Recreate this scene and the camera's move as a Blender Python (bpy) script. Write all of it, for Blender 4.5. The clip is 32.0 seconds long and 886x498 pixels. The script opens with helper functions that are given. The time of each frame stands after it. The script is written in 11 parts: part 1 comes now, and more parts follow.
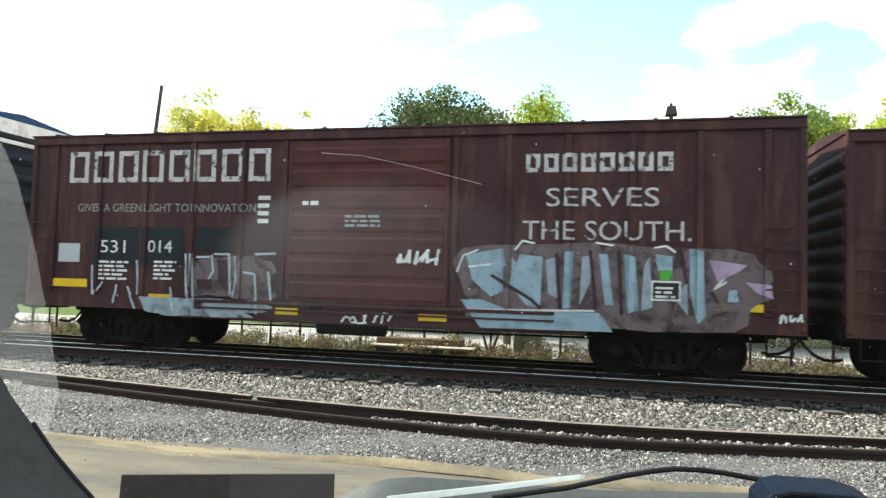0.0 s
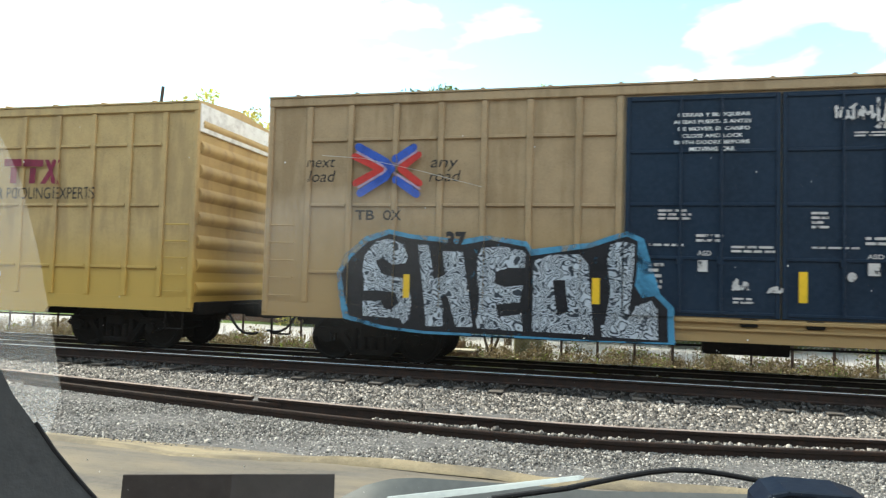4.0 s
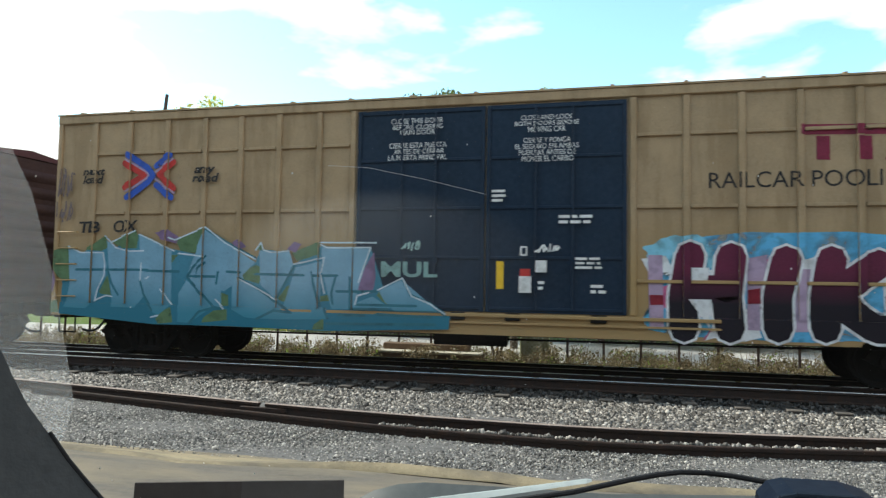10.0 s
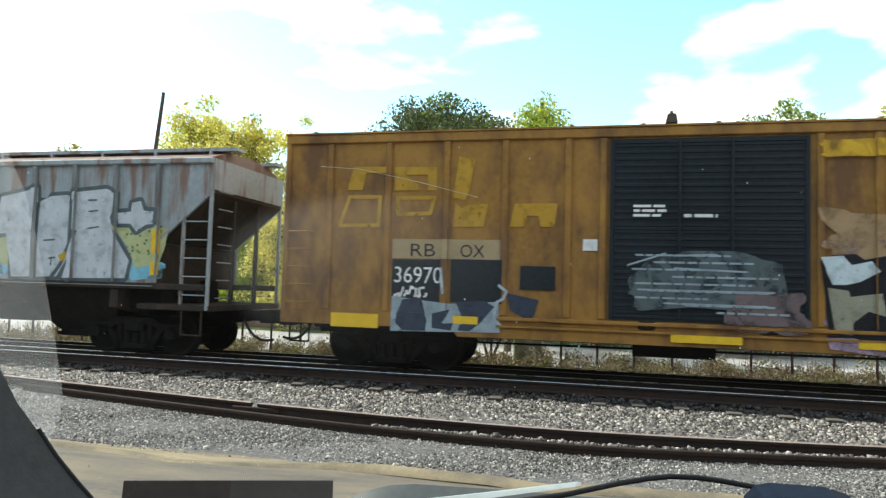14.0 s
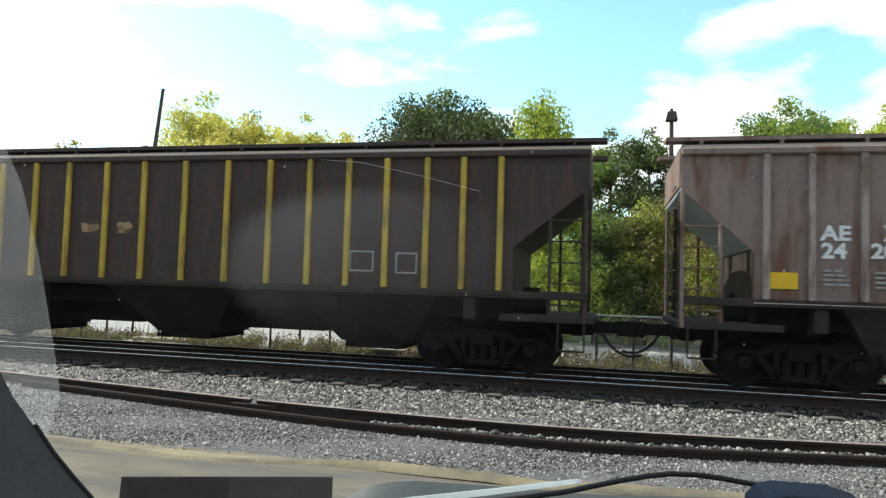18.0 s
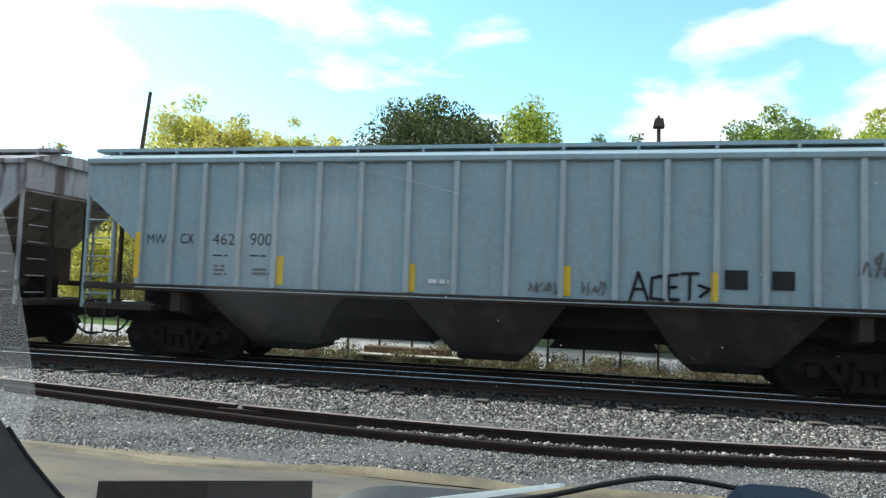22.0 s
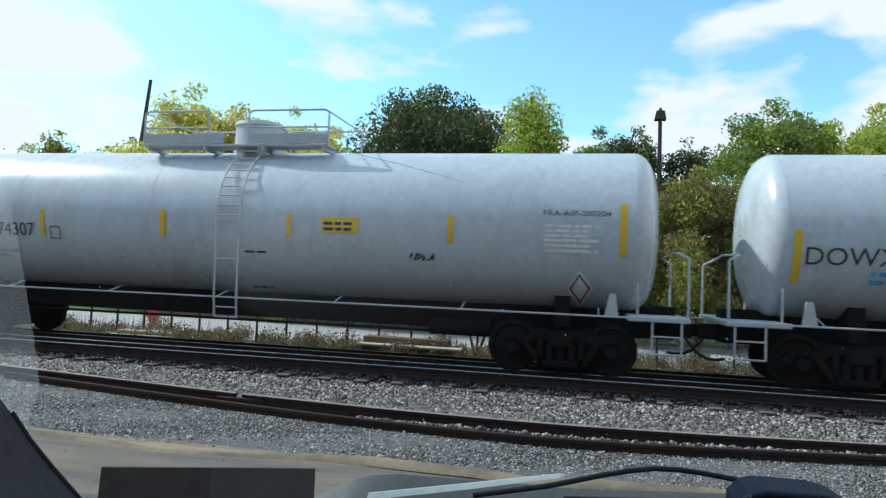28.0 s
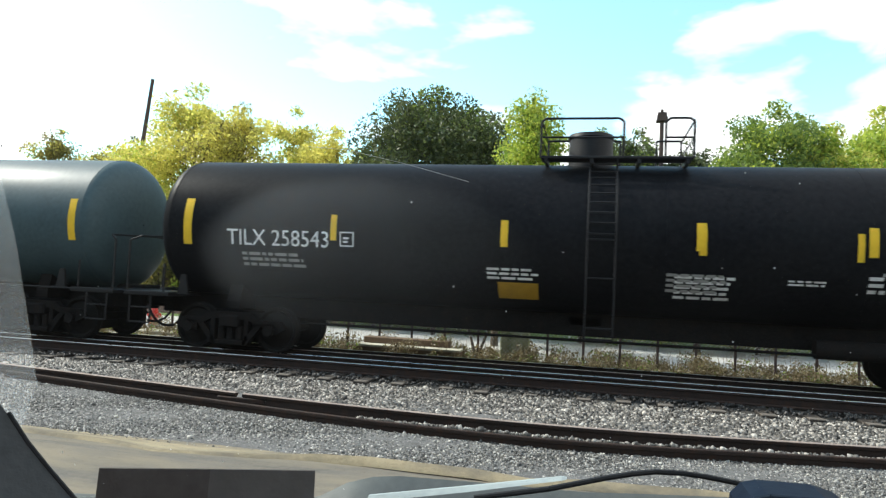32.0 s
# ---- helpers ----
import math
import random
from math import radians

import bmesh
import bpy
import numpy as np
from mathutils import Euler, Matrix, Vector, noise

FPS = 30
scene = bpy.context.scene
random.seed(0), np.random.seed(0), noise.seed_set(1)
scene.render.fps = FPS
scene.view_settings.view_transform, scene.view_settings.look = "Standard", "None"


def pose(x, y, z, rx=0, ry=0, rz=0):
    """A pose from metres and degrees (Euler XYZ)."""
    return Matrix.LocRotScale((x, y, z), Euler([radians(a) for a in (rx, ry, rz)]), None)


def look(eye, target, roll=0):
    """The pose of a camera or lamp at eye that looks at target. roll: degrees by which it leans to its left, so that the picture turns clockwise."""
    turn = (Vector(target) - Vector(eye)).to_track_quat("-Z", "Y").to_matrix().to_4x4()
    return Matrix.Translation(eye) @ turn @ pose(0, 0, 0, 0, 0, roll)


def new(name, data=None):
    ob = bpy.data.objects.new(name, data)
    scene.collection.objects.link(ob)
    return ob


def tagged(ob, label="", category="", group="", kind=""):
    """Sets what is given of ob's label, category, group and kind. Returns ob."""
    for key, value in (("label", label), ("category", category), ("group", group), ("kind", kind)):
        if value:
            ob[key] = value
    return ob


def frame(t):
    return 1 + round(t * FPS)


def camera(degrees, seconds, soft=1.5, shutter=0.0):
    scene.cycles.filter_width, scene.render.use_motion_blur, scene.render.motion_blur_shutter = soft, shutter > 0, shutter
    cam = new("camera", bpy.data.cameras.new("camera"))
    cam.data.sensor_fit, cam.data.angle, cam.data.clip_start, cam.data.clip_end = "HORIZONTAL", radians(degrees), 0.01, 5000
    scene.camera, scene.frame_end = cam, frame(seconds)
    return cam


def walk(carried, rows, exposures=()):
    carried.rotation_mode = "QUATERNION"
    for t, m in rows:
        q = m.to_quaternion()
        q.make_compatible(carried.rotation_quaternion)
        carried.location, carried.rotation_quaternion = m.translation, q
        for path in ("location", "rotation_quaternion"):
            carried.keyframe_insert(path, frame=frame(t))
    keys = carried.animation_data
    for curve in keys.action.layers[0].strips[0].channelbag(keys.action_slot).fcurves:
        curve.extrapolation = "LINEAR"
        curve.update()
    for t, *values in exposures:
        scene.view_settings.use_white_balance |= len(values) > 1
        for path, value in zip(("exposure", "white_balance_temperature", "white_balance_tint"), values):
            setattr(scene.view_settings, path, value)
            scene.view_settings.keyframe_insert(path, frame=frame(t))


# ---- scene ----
# ---- camera and its path ----
LENS = 66.0
V = 10.872            # speed of the train along +X, m/s
SIDE = 12.10          # near face of the wagons
YC = 13.65            # centre line of the running track
EYE = 1.603
cam = camera(LENS, 32.0, soft=1.3, shutter=0.1)
PATH = [
    (0, 13.39, 2.65, -1.54, -0.003, 0.005, -0.009), (0.5, 13.41, 2.65, -1.52, -0.003, 0.005, -0.005), (1, 13.25, 2.96, -1.55, -0.001, 0.002, -0.007),
    (1.5, 13.48, 3.09, -1.75, -0.000, -0.003, -0.005), (2, 13.65, 3.04, -2.03, 0.001, -0.007, -0.007), (2.5, 13.63, 2.95, -1.90, -0.001, -0.002, -0.009),
    (3, 13.52, 2.90, -1.85, 0.001, -0.003, -0.008), (3.5, 13.41, 2.72, -1.68, -0.000, 0.001, -0.009), (5.5, 13.91, 2.89, -1.17, -0.001, -0.003, -0.006),
    (6, 14.01, 2.96, -1.03, 0.001, -0.007, -0.008), (6.5, 14.00, 2.86, -0.89, -0.001, 0.003, -0.011), (7, 13.97, 2.69, -0.76, 0.001, -0.002, -0.009),
    (7.5, 13.92, 2.55, -0.73, 0.001, -0.000, -0.010), (8, 13.95, 2.46, -0.73, -0.003, 0.010, -0.013), (8.5, 14.11, 2.60, -0.70, -0.001, 0.003, -0.010),
    (9, 14.07, 2.61, -0.88, -0.001, 0.003, -0.008), (9.5, 13.92, 2.93, -1.09, 0.000, -0.003, -0.005), (10, 13.90, 3.05, -0.90, -0.000, -0.006, -0.006),
    (10.5, 13.91, 3.16, -1.23, 0.003, -0.014, -0.006), (11, 13.76, 2.99, -1.41, 0.006, -0.012, -0.007), (11.5, 13.66, 2.69, -1.77, 0.004, 0.007, -0.008),
    (12, 13.62, 2.86, -1.74, 0.003, -0.000, -0.009), (12.5, 13.66, 3.07, -1.86, 0.002, -0.006, -0.009), (13, 13.57, 3.10, -1.85, 0.001, -0.001, -0.009),
    (13.5, 13.39, 3.09, -1.80, 0.003, -0.003, -0.007), (14, 13.45, 3.23, -1.64, 0.004, -0.008, -0.006), (14.5, 13.59, 3.00, -1.53, 0.003, -0.005, -0.006),
    (16.5, 13.75, 3.23, -1.48, 0.001, -0.009, -0.007), (17, 13.51, 3.08, -1.74, 0.003, -0.009, -0.006), (17.5, 13.41, 2.91, -1.91, 0.002, 0.002, -0.007),
    (18, 13.40, 3.00, -1.78, 0.001, -0.002, -0.008), (18.5, 13.33, 3.00, -1.61, 0.002, -0.001, -0.009), (19, 13.25, 3.21, -1.37, 0.004, -0.006, -0.010),
    (19.5, 13.07, 3.44, -1.48, 0.005, -0.009, -0.010), (20, 12.84, 3.36, -1.65, 0.006, -0.008, -0.011), (20.5, 12.76, 3.41, -1.63, 0.007, -0.003, -0.008),
    (21, 12.56, 3.40, -2.00, 0.009, -0.004, -0.006), (21.5, 12.32, 3.54, -2.11, 0.009, -0.006, -0.008), (22, 12.41, 3.46, -1.95, 0.008, -0.000, -0.010),
    (22.5, 12.38, 3.46, -1.93, 0.008, -0.004, -0.009), (23, 12.43, 3.45, -1.80, 0.009, -0.003, -0.008), (23.5, 12.68, 3.29, -1.52, 0.009, -0.008, -0.009),
    (24, 12.42, 3.38, -1.38, 0.010, -0.004, -0.010), (24.5, 12.64, 2.88, -1.30, 0.009, 0.008, -0.011), (25, 12.67, 2.88, -1.33, 0.008, -0.003, -0.011),
    (25.5, 12.62, 3.07, -1.50, 0.008, -0.002, -0.011), (27.5, 12.17, 2.75, -2.83, 0.004, 0.003, -0.011), (28, 12.37, 2.70, -2.42, 0.003, 0.001, -0.012),
    (28.5, 12.59, 2.81, -2.13, 0.003, 0.003, -0.013), (29, 12.82, 2.95, -2.05, 0.003, 0.000, -0.012), (29.5, 12.91, 2.85, -1.93, 0.003, -0.002, -0.012),
    (30, 12.76, 2.71, -2.04, 0.002, 0.001, -0.012), (30.5, 12.71, 2.61, -2.01, 0.000, 0.005, -0.014), (31, 12.93, 2.58, -1.91, 0.001, 0.003, -0.013),
    (31.5, 12.82, 2.57, -2.06, 0.001, 0.006, -0.013), (32, 12.44, 2.76, -2.70, -0.000, 0.008, -0.012),
]
EXPO = [(0.0, 0.70, 6800, 6), (3.5, 0.66, 6800, 6), (5.5, 0.66, 6800, 6), (7.0, 0.23, 6600, 6), (9.0, -0.03, 6450, 6), (10.0, 0.18, 6550, 6), (11.5, 0.43, 6700, 6), (13.0, 0.42, 6700, 6), (17.0, 0.2, 6500, 6), (21.0, 0.09, 6250, 6), (23.0, 0.05, 6000, 6), (25.5, 0.08, 6050, 6), (28.0, -0.35, 5700, 5), (29.0, -0.33, 5700, 5), (30.0, 0.04, 6000, 6), (32.0, 0.34, 6400, 6)]
walk(cam, [(t, pose(x, y, EYE + z, 90 + p, r, w)) for t, w, p, r, x, y, z in PATH], EXPO)

# ---- world and sun ----
SUN_TO = Vector((-0.72, 0.075, 0.62)).normalized()
world = bpy.data.worlds.new("sky")
scene.world = world
world.use_nodes = True
wn = world.node_tree
wn.nodes.clear()


def wnode(kind, **kw):
    n = wn.nodes.new(kind)
    for k, v in kw.items():
        n.inputs[k].default_value = v
    return n


sky = wn.nodes.new("ShaderNodeTexSky")
sky.sky_type, sky.sun_disc = "NISHITA", False
sky.sun_elevation = math.asin(SUN_TO.z)
sky.sun_rotation = math.atan2(SUN_TO.x, SUN_TO.y)
sky.altitude, sky.air_density, sky.dust_density, sky.ozone_density = 100, 1.0, 1.0, 1.5
tc = wn.nodes.new("ShaderNodeTexCoord")
mp = wn.nodes.new("ShaderNodeMapping")
mp.inputs["Scale"].default_value = (3.4, 3.4, 9.0)
mp.inputs["Location"].default_value = (0.55, 0.1, 0.3)
wn.links.new(tc.outputs["Generated"], mp.inputs["Vector"])
cl = wnode("ShaderNodeTexNoise", Scale=1.25, Detail=5.0, Roughness=0.5, Distortion=0.15)
wn.links.new(mp.outputs[0], cl.inputs["Vector"])
cr = wn.nodes.new("ShaderNodeValToRGB")
cr.color_ramp.elements[0].position, cr.color_ramp.elements[1].position = 0.54, 0.645
cr.color_ramp.elements[0].color, cr.color_ramp.elements[1].color = (0, 0, 0, 1), (1, 1, 1, 1)
sx = wn.nodes.new("ShaderNodeSeparateXYZ")
wn.links.new(tc.outputs["Generated"], sx.inputs[0])
bias = wn.nodes.new("ShaderNodeMath")
bias.operation = "MULTIPLY_ADD"
bias.inputs[1].default_value = 0.36
edge_x = wn.nodes.new("ShaderNodeMath")
edge_x.operation = "ABSOLUTE"
wn.links.new(sx.outputs["X"], edge_x.inputs[0])
side_x = wn.nodes.new("ShaderNodeMath")
side_x.operation, side_x.use_clamp = "SUBTRACT", True
side_x.inputs[1].default_value = 0.30
wn.links.new(edge_x.outputs[0], side_x.inputs[0])
wn.links.new(side_x.outputs[0], bias.inputs[0])
wn.links.new(cl.outputs["Fac"], bias.inputs[2])
bank = wn.nodes.new("ShaderNodeMapRange")
bank.inputs["From Min"].default_value, bank.inputs["From Max"].default_value = 0.02, 0.30
bank.inputs["To Min"].default_value, bank.inputs["To Max"].default_value = 0.0, 0.09
wn.links.new(sx.outputs["X"], bank.inputs["Value"])
add_bank = wn.nodes.new("ShaderNodeMath")
wn.links.new(bias.outputs[0], add_bank.inputs[0])
wn.links.new(bank.outputs[0], add_bank.inputs[1])
wn.links.new(add_bank.outputs[0], cr.inputs["Fac"])
mx = wn.nodes.new("ShaderNodeMix")
mx.data_type = "RGBA"
mx.inputs["B"].default_value = (11.6, 11.6, 11.6, 1)
wn.links.new(cr.outputs["Color"], mx.inputs["Factor"])
tint = wn.nodes.new("ShaderNodeMix")
tint.data_type, tint.blend_type = "RGBA", "MULTIPLY"
tint.inputs["Factor"].default_value = 1.0
tint.inputs["B"].default_value = (2.7, 3.3, 2.9, 1)
wn.links.new(sky.outputs["Color"], tint.inputs["A"])
wn.links.new(tint.outputs["Result"], mx.inputs["A"])
bg = wnode("ShaderNodeBackground", Strength=0.105)
wn.links.new(mx.outputs["Result"], bg.inputs["Color"])
wo = wn.nodes.new("ShaderNodeOutputWorld")
wn.links.new(bg.outputs[0], wo.inputs["Surface"])
sun = new("sun", bpy.data.lights.new("sun", "SUN"))
sun.data.energy, sun.data.angle, sun.data.color = 4.2, radians(0.5), (1.0, 0.95, 0.86)
sun.matrix_world = look(SUN_TO * 60, (0, 0, 0))

# ---- materials ----
MATS = {}


def mat(name, col, rough=0.6, metal=0.0, var=0.25, scale=2.0, bump=0.15, bscale=40.0, second=None, amount=0.0, stretch=(1, 1, 1), sscale=3.0, edge=(0.5, 0.62), trans=0.0, coat=0.0, seed=0.0, spec=0.2):
    """Painted or mineral surface: base colour with broad and fine variation, a second tone in patches (rust, dirt), fine relief."""
    if name in MATS:
        return MATS[name]
    m = bpy.data.materials.new(name)
    m.use_nodes = True
    nt = m.node_tree
    b = nt.nodes["Principled BSDF"]
    b.inputs["Roughness"].default_value, b.inputs["Metallic"].default_value = rough, metal
    b.inputs["Coat Weight"].default_value = coat
    b.inputs["Specular IOR Level"].default_value = spec
    tcx = nt.nodes.new("ShaderNodeTexCoord")
    mpx = nt.nodes.new("ShaderNodeMapping")
    mpx.inputs["Location"].default_value = (seed * 7.3, seed * 3.1, seed * 5.7)
    nt.links.new(tcx.outputs["Object"], mpx.inputs["Vector"])

    def noise_tex(s, detail, vec=None, rough_=0.55):
        n = nt.nodes.new("ShaderNodeTexNoise")
        n.inputs["Scale"].default_value, n.inputs["Detail"].default_value, n.inputs["Roughness"].default_value = s, detail, rough_
        nt.links.new(vec or mpx.outputs[0], n.inputs["Vector"])
        return n

    def mix(fac, a, c, blend="MIX"):
        k = nt.nodes.new("ShaderNodeMix")
        k.data_type, k.blend_type = "RGBA", blend
        for key, v in (("Factor", fac), ("A", a), ("B", c)):
            if isinstance(v, (tuple, list)):
                k.inputs[key].default_value = (*v, 1) if len(v) == 3 else v
            elif isinstance(v, float):
                k.inputs[key].default_value = v
            else:
                nt.links.new(v, k.inputs[key])
        return k.outputs["Result"]

    def ramp(sock, lo, hi):
        r = nt.nodes.new("ShaderNodeMapRange")
        r.inputs["From Min"].default_value, r.inputs["From Max"].default_value = lo, hi
        nt.links.new(sock, r.inputs["Value"])
        return r.outputs[0]

    n1 = noise_tex(scale, 5)
    n2 = noise_tex(scale * 14, 3)
    dark = tuple(c * (1 - var) for c in col)
    lite = tuple(min(1, c * (1 + var * 0.7)) for c in col)
    out = mix(ramp(n1.outputs["Fac"], 0.3, 0.7), dark, lite)
    out = mix(ramp(n2.outputs["Fac"], 0.25, 0.8), out, mix(0.75, out, tuple(min(1, c * 1.25 + 0.01) for c in col)))
    if second:
        m2 = nt.nodes.new("ShaderNodeMapping")
        m2.inputs["Scale"].default_value = stretch
        nt.links.new(mpx.outputs[0], m2.inputs["Vector"])
        n3 = noise_tex(sscale, 6, m2.outputs[0], 0.62)
        f = ramp(n3.outputs["Fac"], edge[0], edge[1])
        k = nt.nodes.new("ShaderNodeMath")
        k.operation, k.use_clamp = "MULTIPLY", True
        k.inputs[1].default_value = amount
        nt.links.new(f, k.inputs[0])
        out = mix(k.outputs[0], out, second)
    nt.links.new(out, b.inputs["Base Color"])
    r2 = nt.nodes.new("ShaderNodeMapRange")
    r2.inputs["To Min"].default_value, r2.inputs["To Max"].default_value = max(0.03, rough - 0.12), min(1, rough + 0.15)
    nt.links.new(n1.outputs["Fac"], r2.inputs["Value"])
    nt.links.new(r2.outputs[0], b.inputs["Roughness"])
    if bump:
        bp = nt.nodes.new("ShaderNodeBump")
        bp.inputs["Strength"].default_value, bp.inputs["Distance"].default_value = bump, 0.01
        n4 = noise_tex(bscale, 3)
        nt.links.new(n4.outputs["Fac"], bp.inputs["Height"])
        nt.links.new(bp.outputs[0], b.inputs["Normal"])
    if trans:
        tr = nt.nodes.new("ShaderNodeBsdfTranslucent")
        nt.links.new(mix(1.0, out, (1.0, 1.0, 0.55), "MULTIPLY"), tr.inputs["Color"])
        ms = nt.nodes.new("ShaderNodeMixShader")
        ms.inputs[0].default_value = trans
        nt.links.new(b.outputs[0], ms.inputs[1])
        nt.links.new(tr.outputs[0], ms.inputs[2])
        nt.links.new(ms.outputs[0], nt.nodes["Material Output"].inputs["Surface"])
    MATS[name] = m
    return m


RUST = (0.13, 0.055, 0.028)
GRIME = (0.035, 0.03, 0.027)
# Steel and wheels: brake grime plus the weak light under wagons, in the colour.
M_STEEL = mat("shaded_grimy_steel", (0.010, 0.009, 0.0085), 0.8, 0.0, 0.4, 3, 0.3, 30, (0.022, 0.016, 0.013), 0.5, sscale=5, spec=0.05)
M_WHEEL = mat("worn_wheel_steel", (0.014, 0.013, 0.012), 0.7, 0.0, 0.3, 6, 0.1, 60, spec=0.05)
M_RAIL = mat("rusty_rail_web", (0.025, 0.016, 0.013), 0.75, 0.0, 0.35, 5, 0.4, 60, (0.05, 0.026, 0.017), 0.6, sscale=8)
M_HEAD = mat("polished_rail_head", (0.45, 0.44, 0.43), 0.28, 1.0, 0.15, 4, 0.0)
M_OLDHEAD = mat("dull_brown_rail_head", (0.34, 0.27, 0.235), 0.45, 0.25, 0.25, 4, 0.1)
M_TIE = mat("creosoted_oak_tie", (0.035, 0.03, 0.026), 0.9, 0.0, 0.4, 4, 0.6, 30, (0.07, 0.06, 0.05), 0.7, stretch=(6, 1, 6))
M_TIEEND = mat("sunlit_tie_end", (0.13, 0.115, 0.10), 0.9, 0, 0.35, 6, 0.5, 40, (0.12, 0.1, 0.09), 0.7, stretch=(6, 1, 6))
M_WHITE = mat("white_stencil_paint", (0.72, 0.73, 0.72), 0.6, 0, 0.12, 3, 0.05, 60, (0.25, 0.22, 0.2), 0.35, sscale=4)
M_BLACK = mat("black_stencil_paint", (0.02, 0.02, 0.022), 0.55, 0, 0.2, 3, 0.05)
M_YELLOW = mat("yellow_reflective_tape", (0.75, 0.48, 0.03), 0.45, 0, 0.15, 5, 0.05)


# ---- mesh helpers ----
class Shape:
    """Collects faces of one mesh."""

    def __init__(self):
        self.v, self.f = [], []

    def add(self, vs, fs):
        o = len(self.v)
        self.v += [tuple(p) for p in vs]
        self.f += [tuple(i + o for i in q) for q in fs]
        return self

    def box(self, x0, x1, y0, y1, z0, z1, bev=0.0):
        if x0 > x1:
            x0, x1 = x1, x0
        if y0 > y1:
            y0, y1 = y1, y0
        if z0 > z1:
            z0, z1 = z1, z0
        b = min(bev, (x1 - x0) / 2.2, (y1 - y0) / 2.2, (z1 - z0) / 2.2)
        if b <= 0:
            vs = [(x, y, z) for z in (z0, z1) for y in (y0, y1) for x in (x0, x1)]
            return self.add(vs, [(0, 2, 3, 1), (4, 5, 7, 6), (0, 1, 5, 4), (2, 6, 7, 3), (0, 4, 6, 2), (1, 3, 7, 5)])
        vs = []
        for i, (x, sx) in enumerate(((x0, 1), (x1, -1))):
            for j, (y, sy) in enumerate(((y0, 1), (y1, -1))):
                for k, (z, sz) in enumerate(((z0, 1), (z1, -1))):
                    vs += [(x, y + sy * b, z + sz * b), (x + sx * b, y, z + sz * b), (x + sx * b, y + sy * b, z)]

        def c(i, j, k, a):
            return (i * 4 + j * 2 + k) * 3 + a
        fs = []
        for i in (0, 1):
            q = [c(i, 0, 0, 0), c(i, 1, 0, 0), c(i, 1, 1, 0), c(i, 0, 1, 0)]
            fs.append(q if i else q[::-1])
            q = [c(0, i, 0, 1), c(0, i, 1, 1), c(1, i, 1, 1), c(1, i, 0, 1)]
            fs.append(q if i else q[::-1])
            q = [c(0, 0, i, 2), c(1, 0, i, 2), c(1, 1, i, 2), c(0, 1, i, 2)]
            fs.append(q if i else q[::-1])
        for j in (0, 1):
            for k in (0, 1):
                q = [c(0, j, k, 1), c(1, j, k, 1), c(1, j, k, 2), c(0, j, k, 2)]
                fs.append(q if j == k else q[::-1])
                q = [c(j, 0, k, 2), c(j, 1, k, 2), c(j, 1, k, 0), c(j, 0, k, 0)]
                fs.append(q if j == k else q[::-1])
                q = [c(j, k, 0, 0), c(j, k, 1, 0), c(j, k, 1, 1), c(j, k, 0, 1)]
                fs.append(q if j == k else q[::-1])
        for i in (0, 1):
            for j in (0, 1):
                for k in (0, 1):
                    q = [c(i, j, k, 0), c(i, j, k, 1), c(i, j, k, 2)]
                    fs.append(q if (i + j + k) % 2 else q[::-1])
        return self.add(vs, fs)

    def prism(self, poly, y0, y1, axis="y"):
        """A polygon in x and z (axis y), y and z (axis x) or x and y (axis z), pulled along the axis."""
        n = len(poly)
        put = {"y": lambda a, b, c: (a, c, b), "x": lambda a, b, c: (c, a, b), "z": lambda a, b, c: (a, b, c)}[axis]
        vs = [put(a, b, y0) for a, b in poly] + [put(a, b, y1) for a, b in poly]
        return self.add(vs, [tuple(range(n)), tuple(range(2 * n - 1, n - 1, -1))] + [(i, i + n, (i + 1) % n + n, (i + 1) % n) for i in range(n)])

    def tube(self, a, b, r, n=8, r2=None, caps=True):
        a, b = Vector(a), Vector(b)
        d = (b - a).normalized()
        u = d.orthogonal().normalized()
        w = d.cross(u)
        r2 = r if r2 is None else r2
        vs = [a + (u * math.cos(k * 2 * math.pi / n) + w * math.sin(k * 2 * math.pi / n)) * r for k in range(n)]
        vs += [b + (u * math.cos(k * 2 * math.pi / n) + w * math.sin(k * 2 * math.pi / n)) * r2 for k in range(n)]
        fs = [(k, (k + 1) % n, (k + 1) % n + n, k + n) for k in range(n)]
        if caps:
            fs += [tuple(range(n - 1, -1, -1)), tuple(range(n, 2 * n))]
        return self.add(vs, fs)

    def pipe(self, pts, r, n=6):
        for a, b in zip(pts, pts[1:]):
            self.tube(a, b, r, n)
        return self

    def lathe(self, prof, centre, axis="y", n=24):
        """A profile of (along, radius) turned round an axis through centre."""
        cx, cy, cz = centre
        vs = []
        for s, r in prof:
            for k in range(n):
                a = k * 2 * math.pi / n
                c, d = r * math.cos(a), r * math.sin(a)
                vs.append({"y": (cx + c, cy + s, cz + d), "x": (cx + s, cy + c, cz + d), "z": (cx + c, cy + d, cz + s)}[axis])
        fs = [(i * n + k, i * n + (k + 1) % n, (i + 1) * n + (k + 1) % n, (i + 1) * n + k) for i in range(len(prof) - 1) for k in range(n)]
        return self.add(vs, fs)

    def mesh(self, name, material, smooth=False):
        me = bpy.data.meshes.new(name)
        me.from_pydata(self.v, [], self.f)
        bm = bmesh.new()
        bm.from_mesh(me)
        bmesh.ops.recalc_face_normals(bm, faces=bm.faces)
        bm.to_mesh(me)
        bm.free()
        if material:
            me.materials.append(material)
        if smooth:
            for p in me.polygons:
                p.use_smooth = True
            me.set_sharp_from_angle(angle=radians(35))
        return me


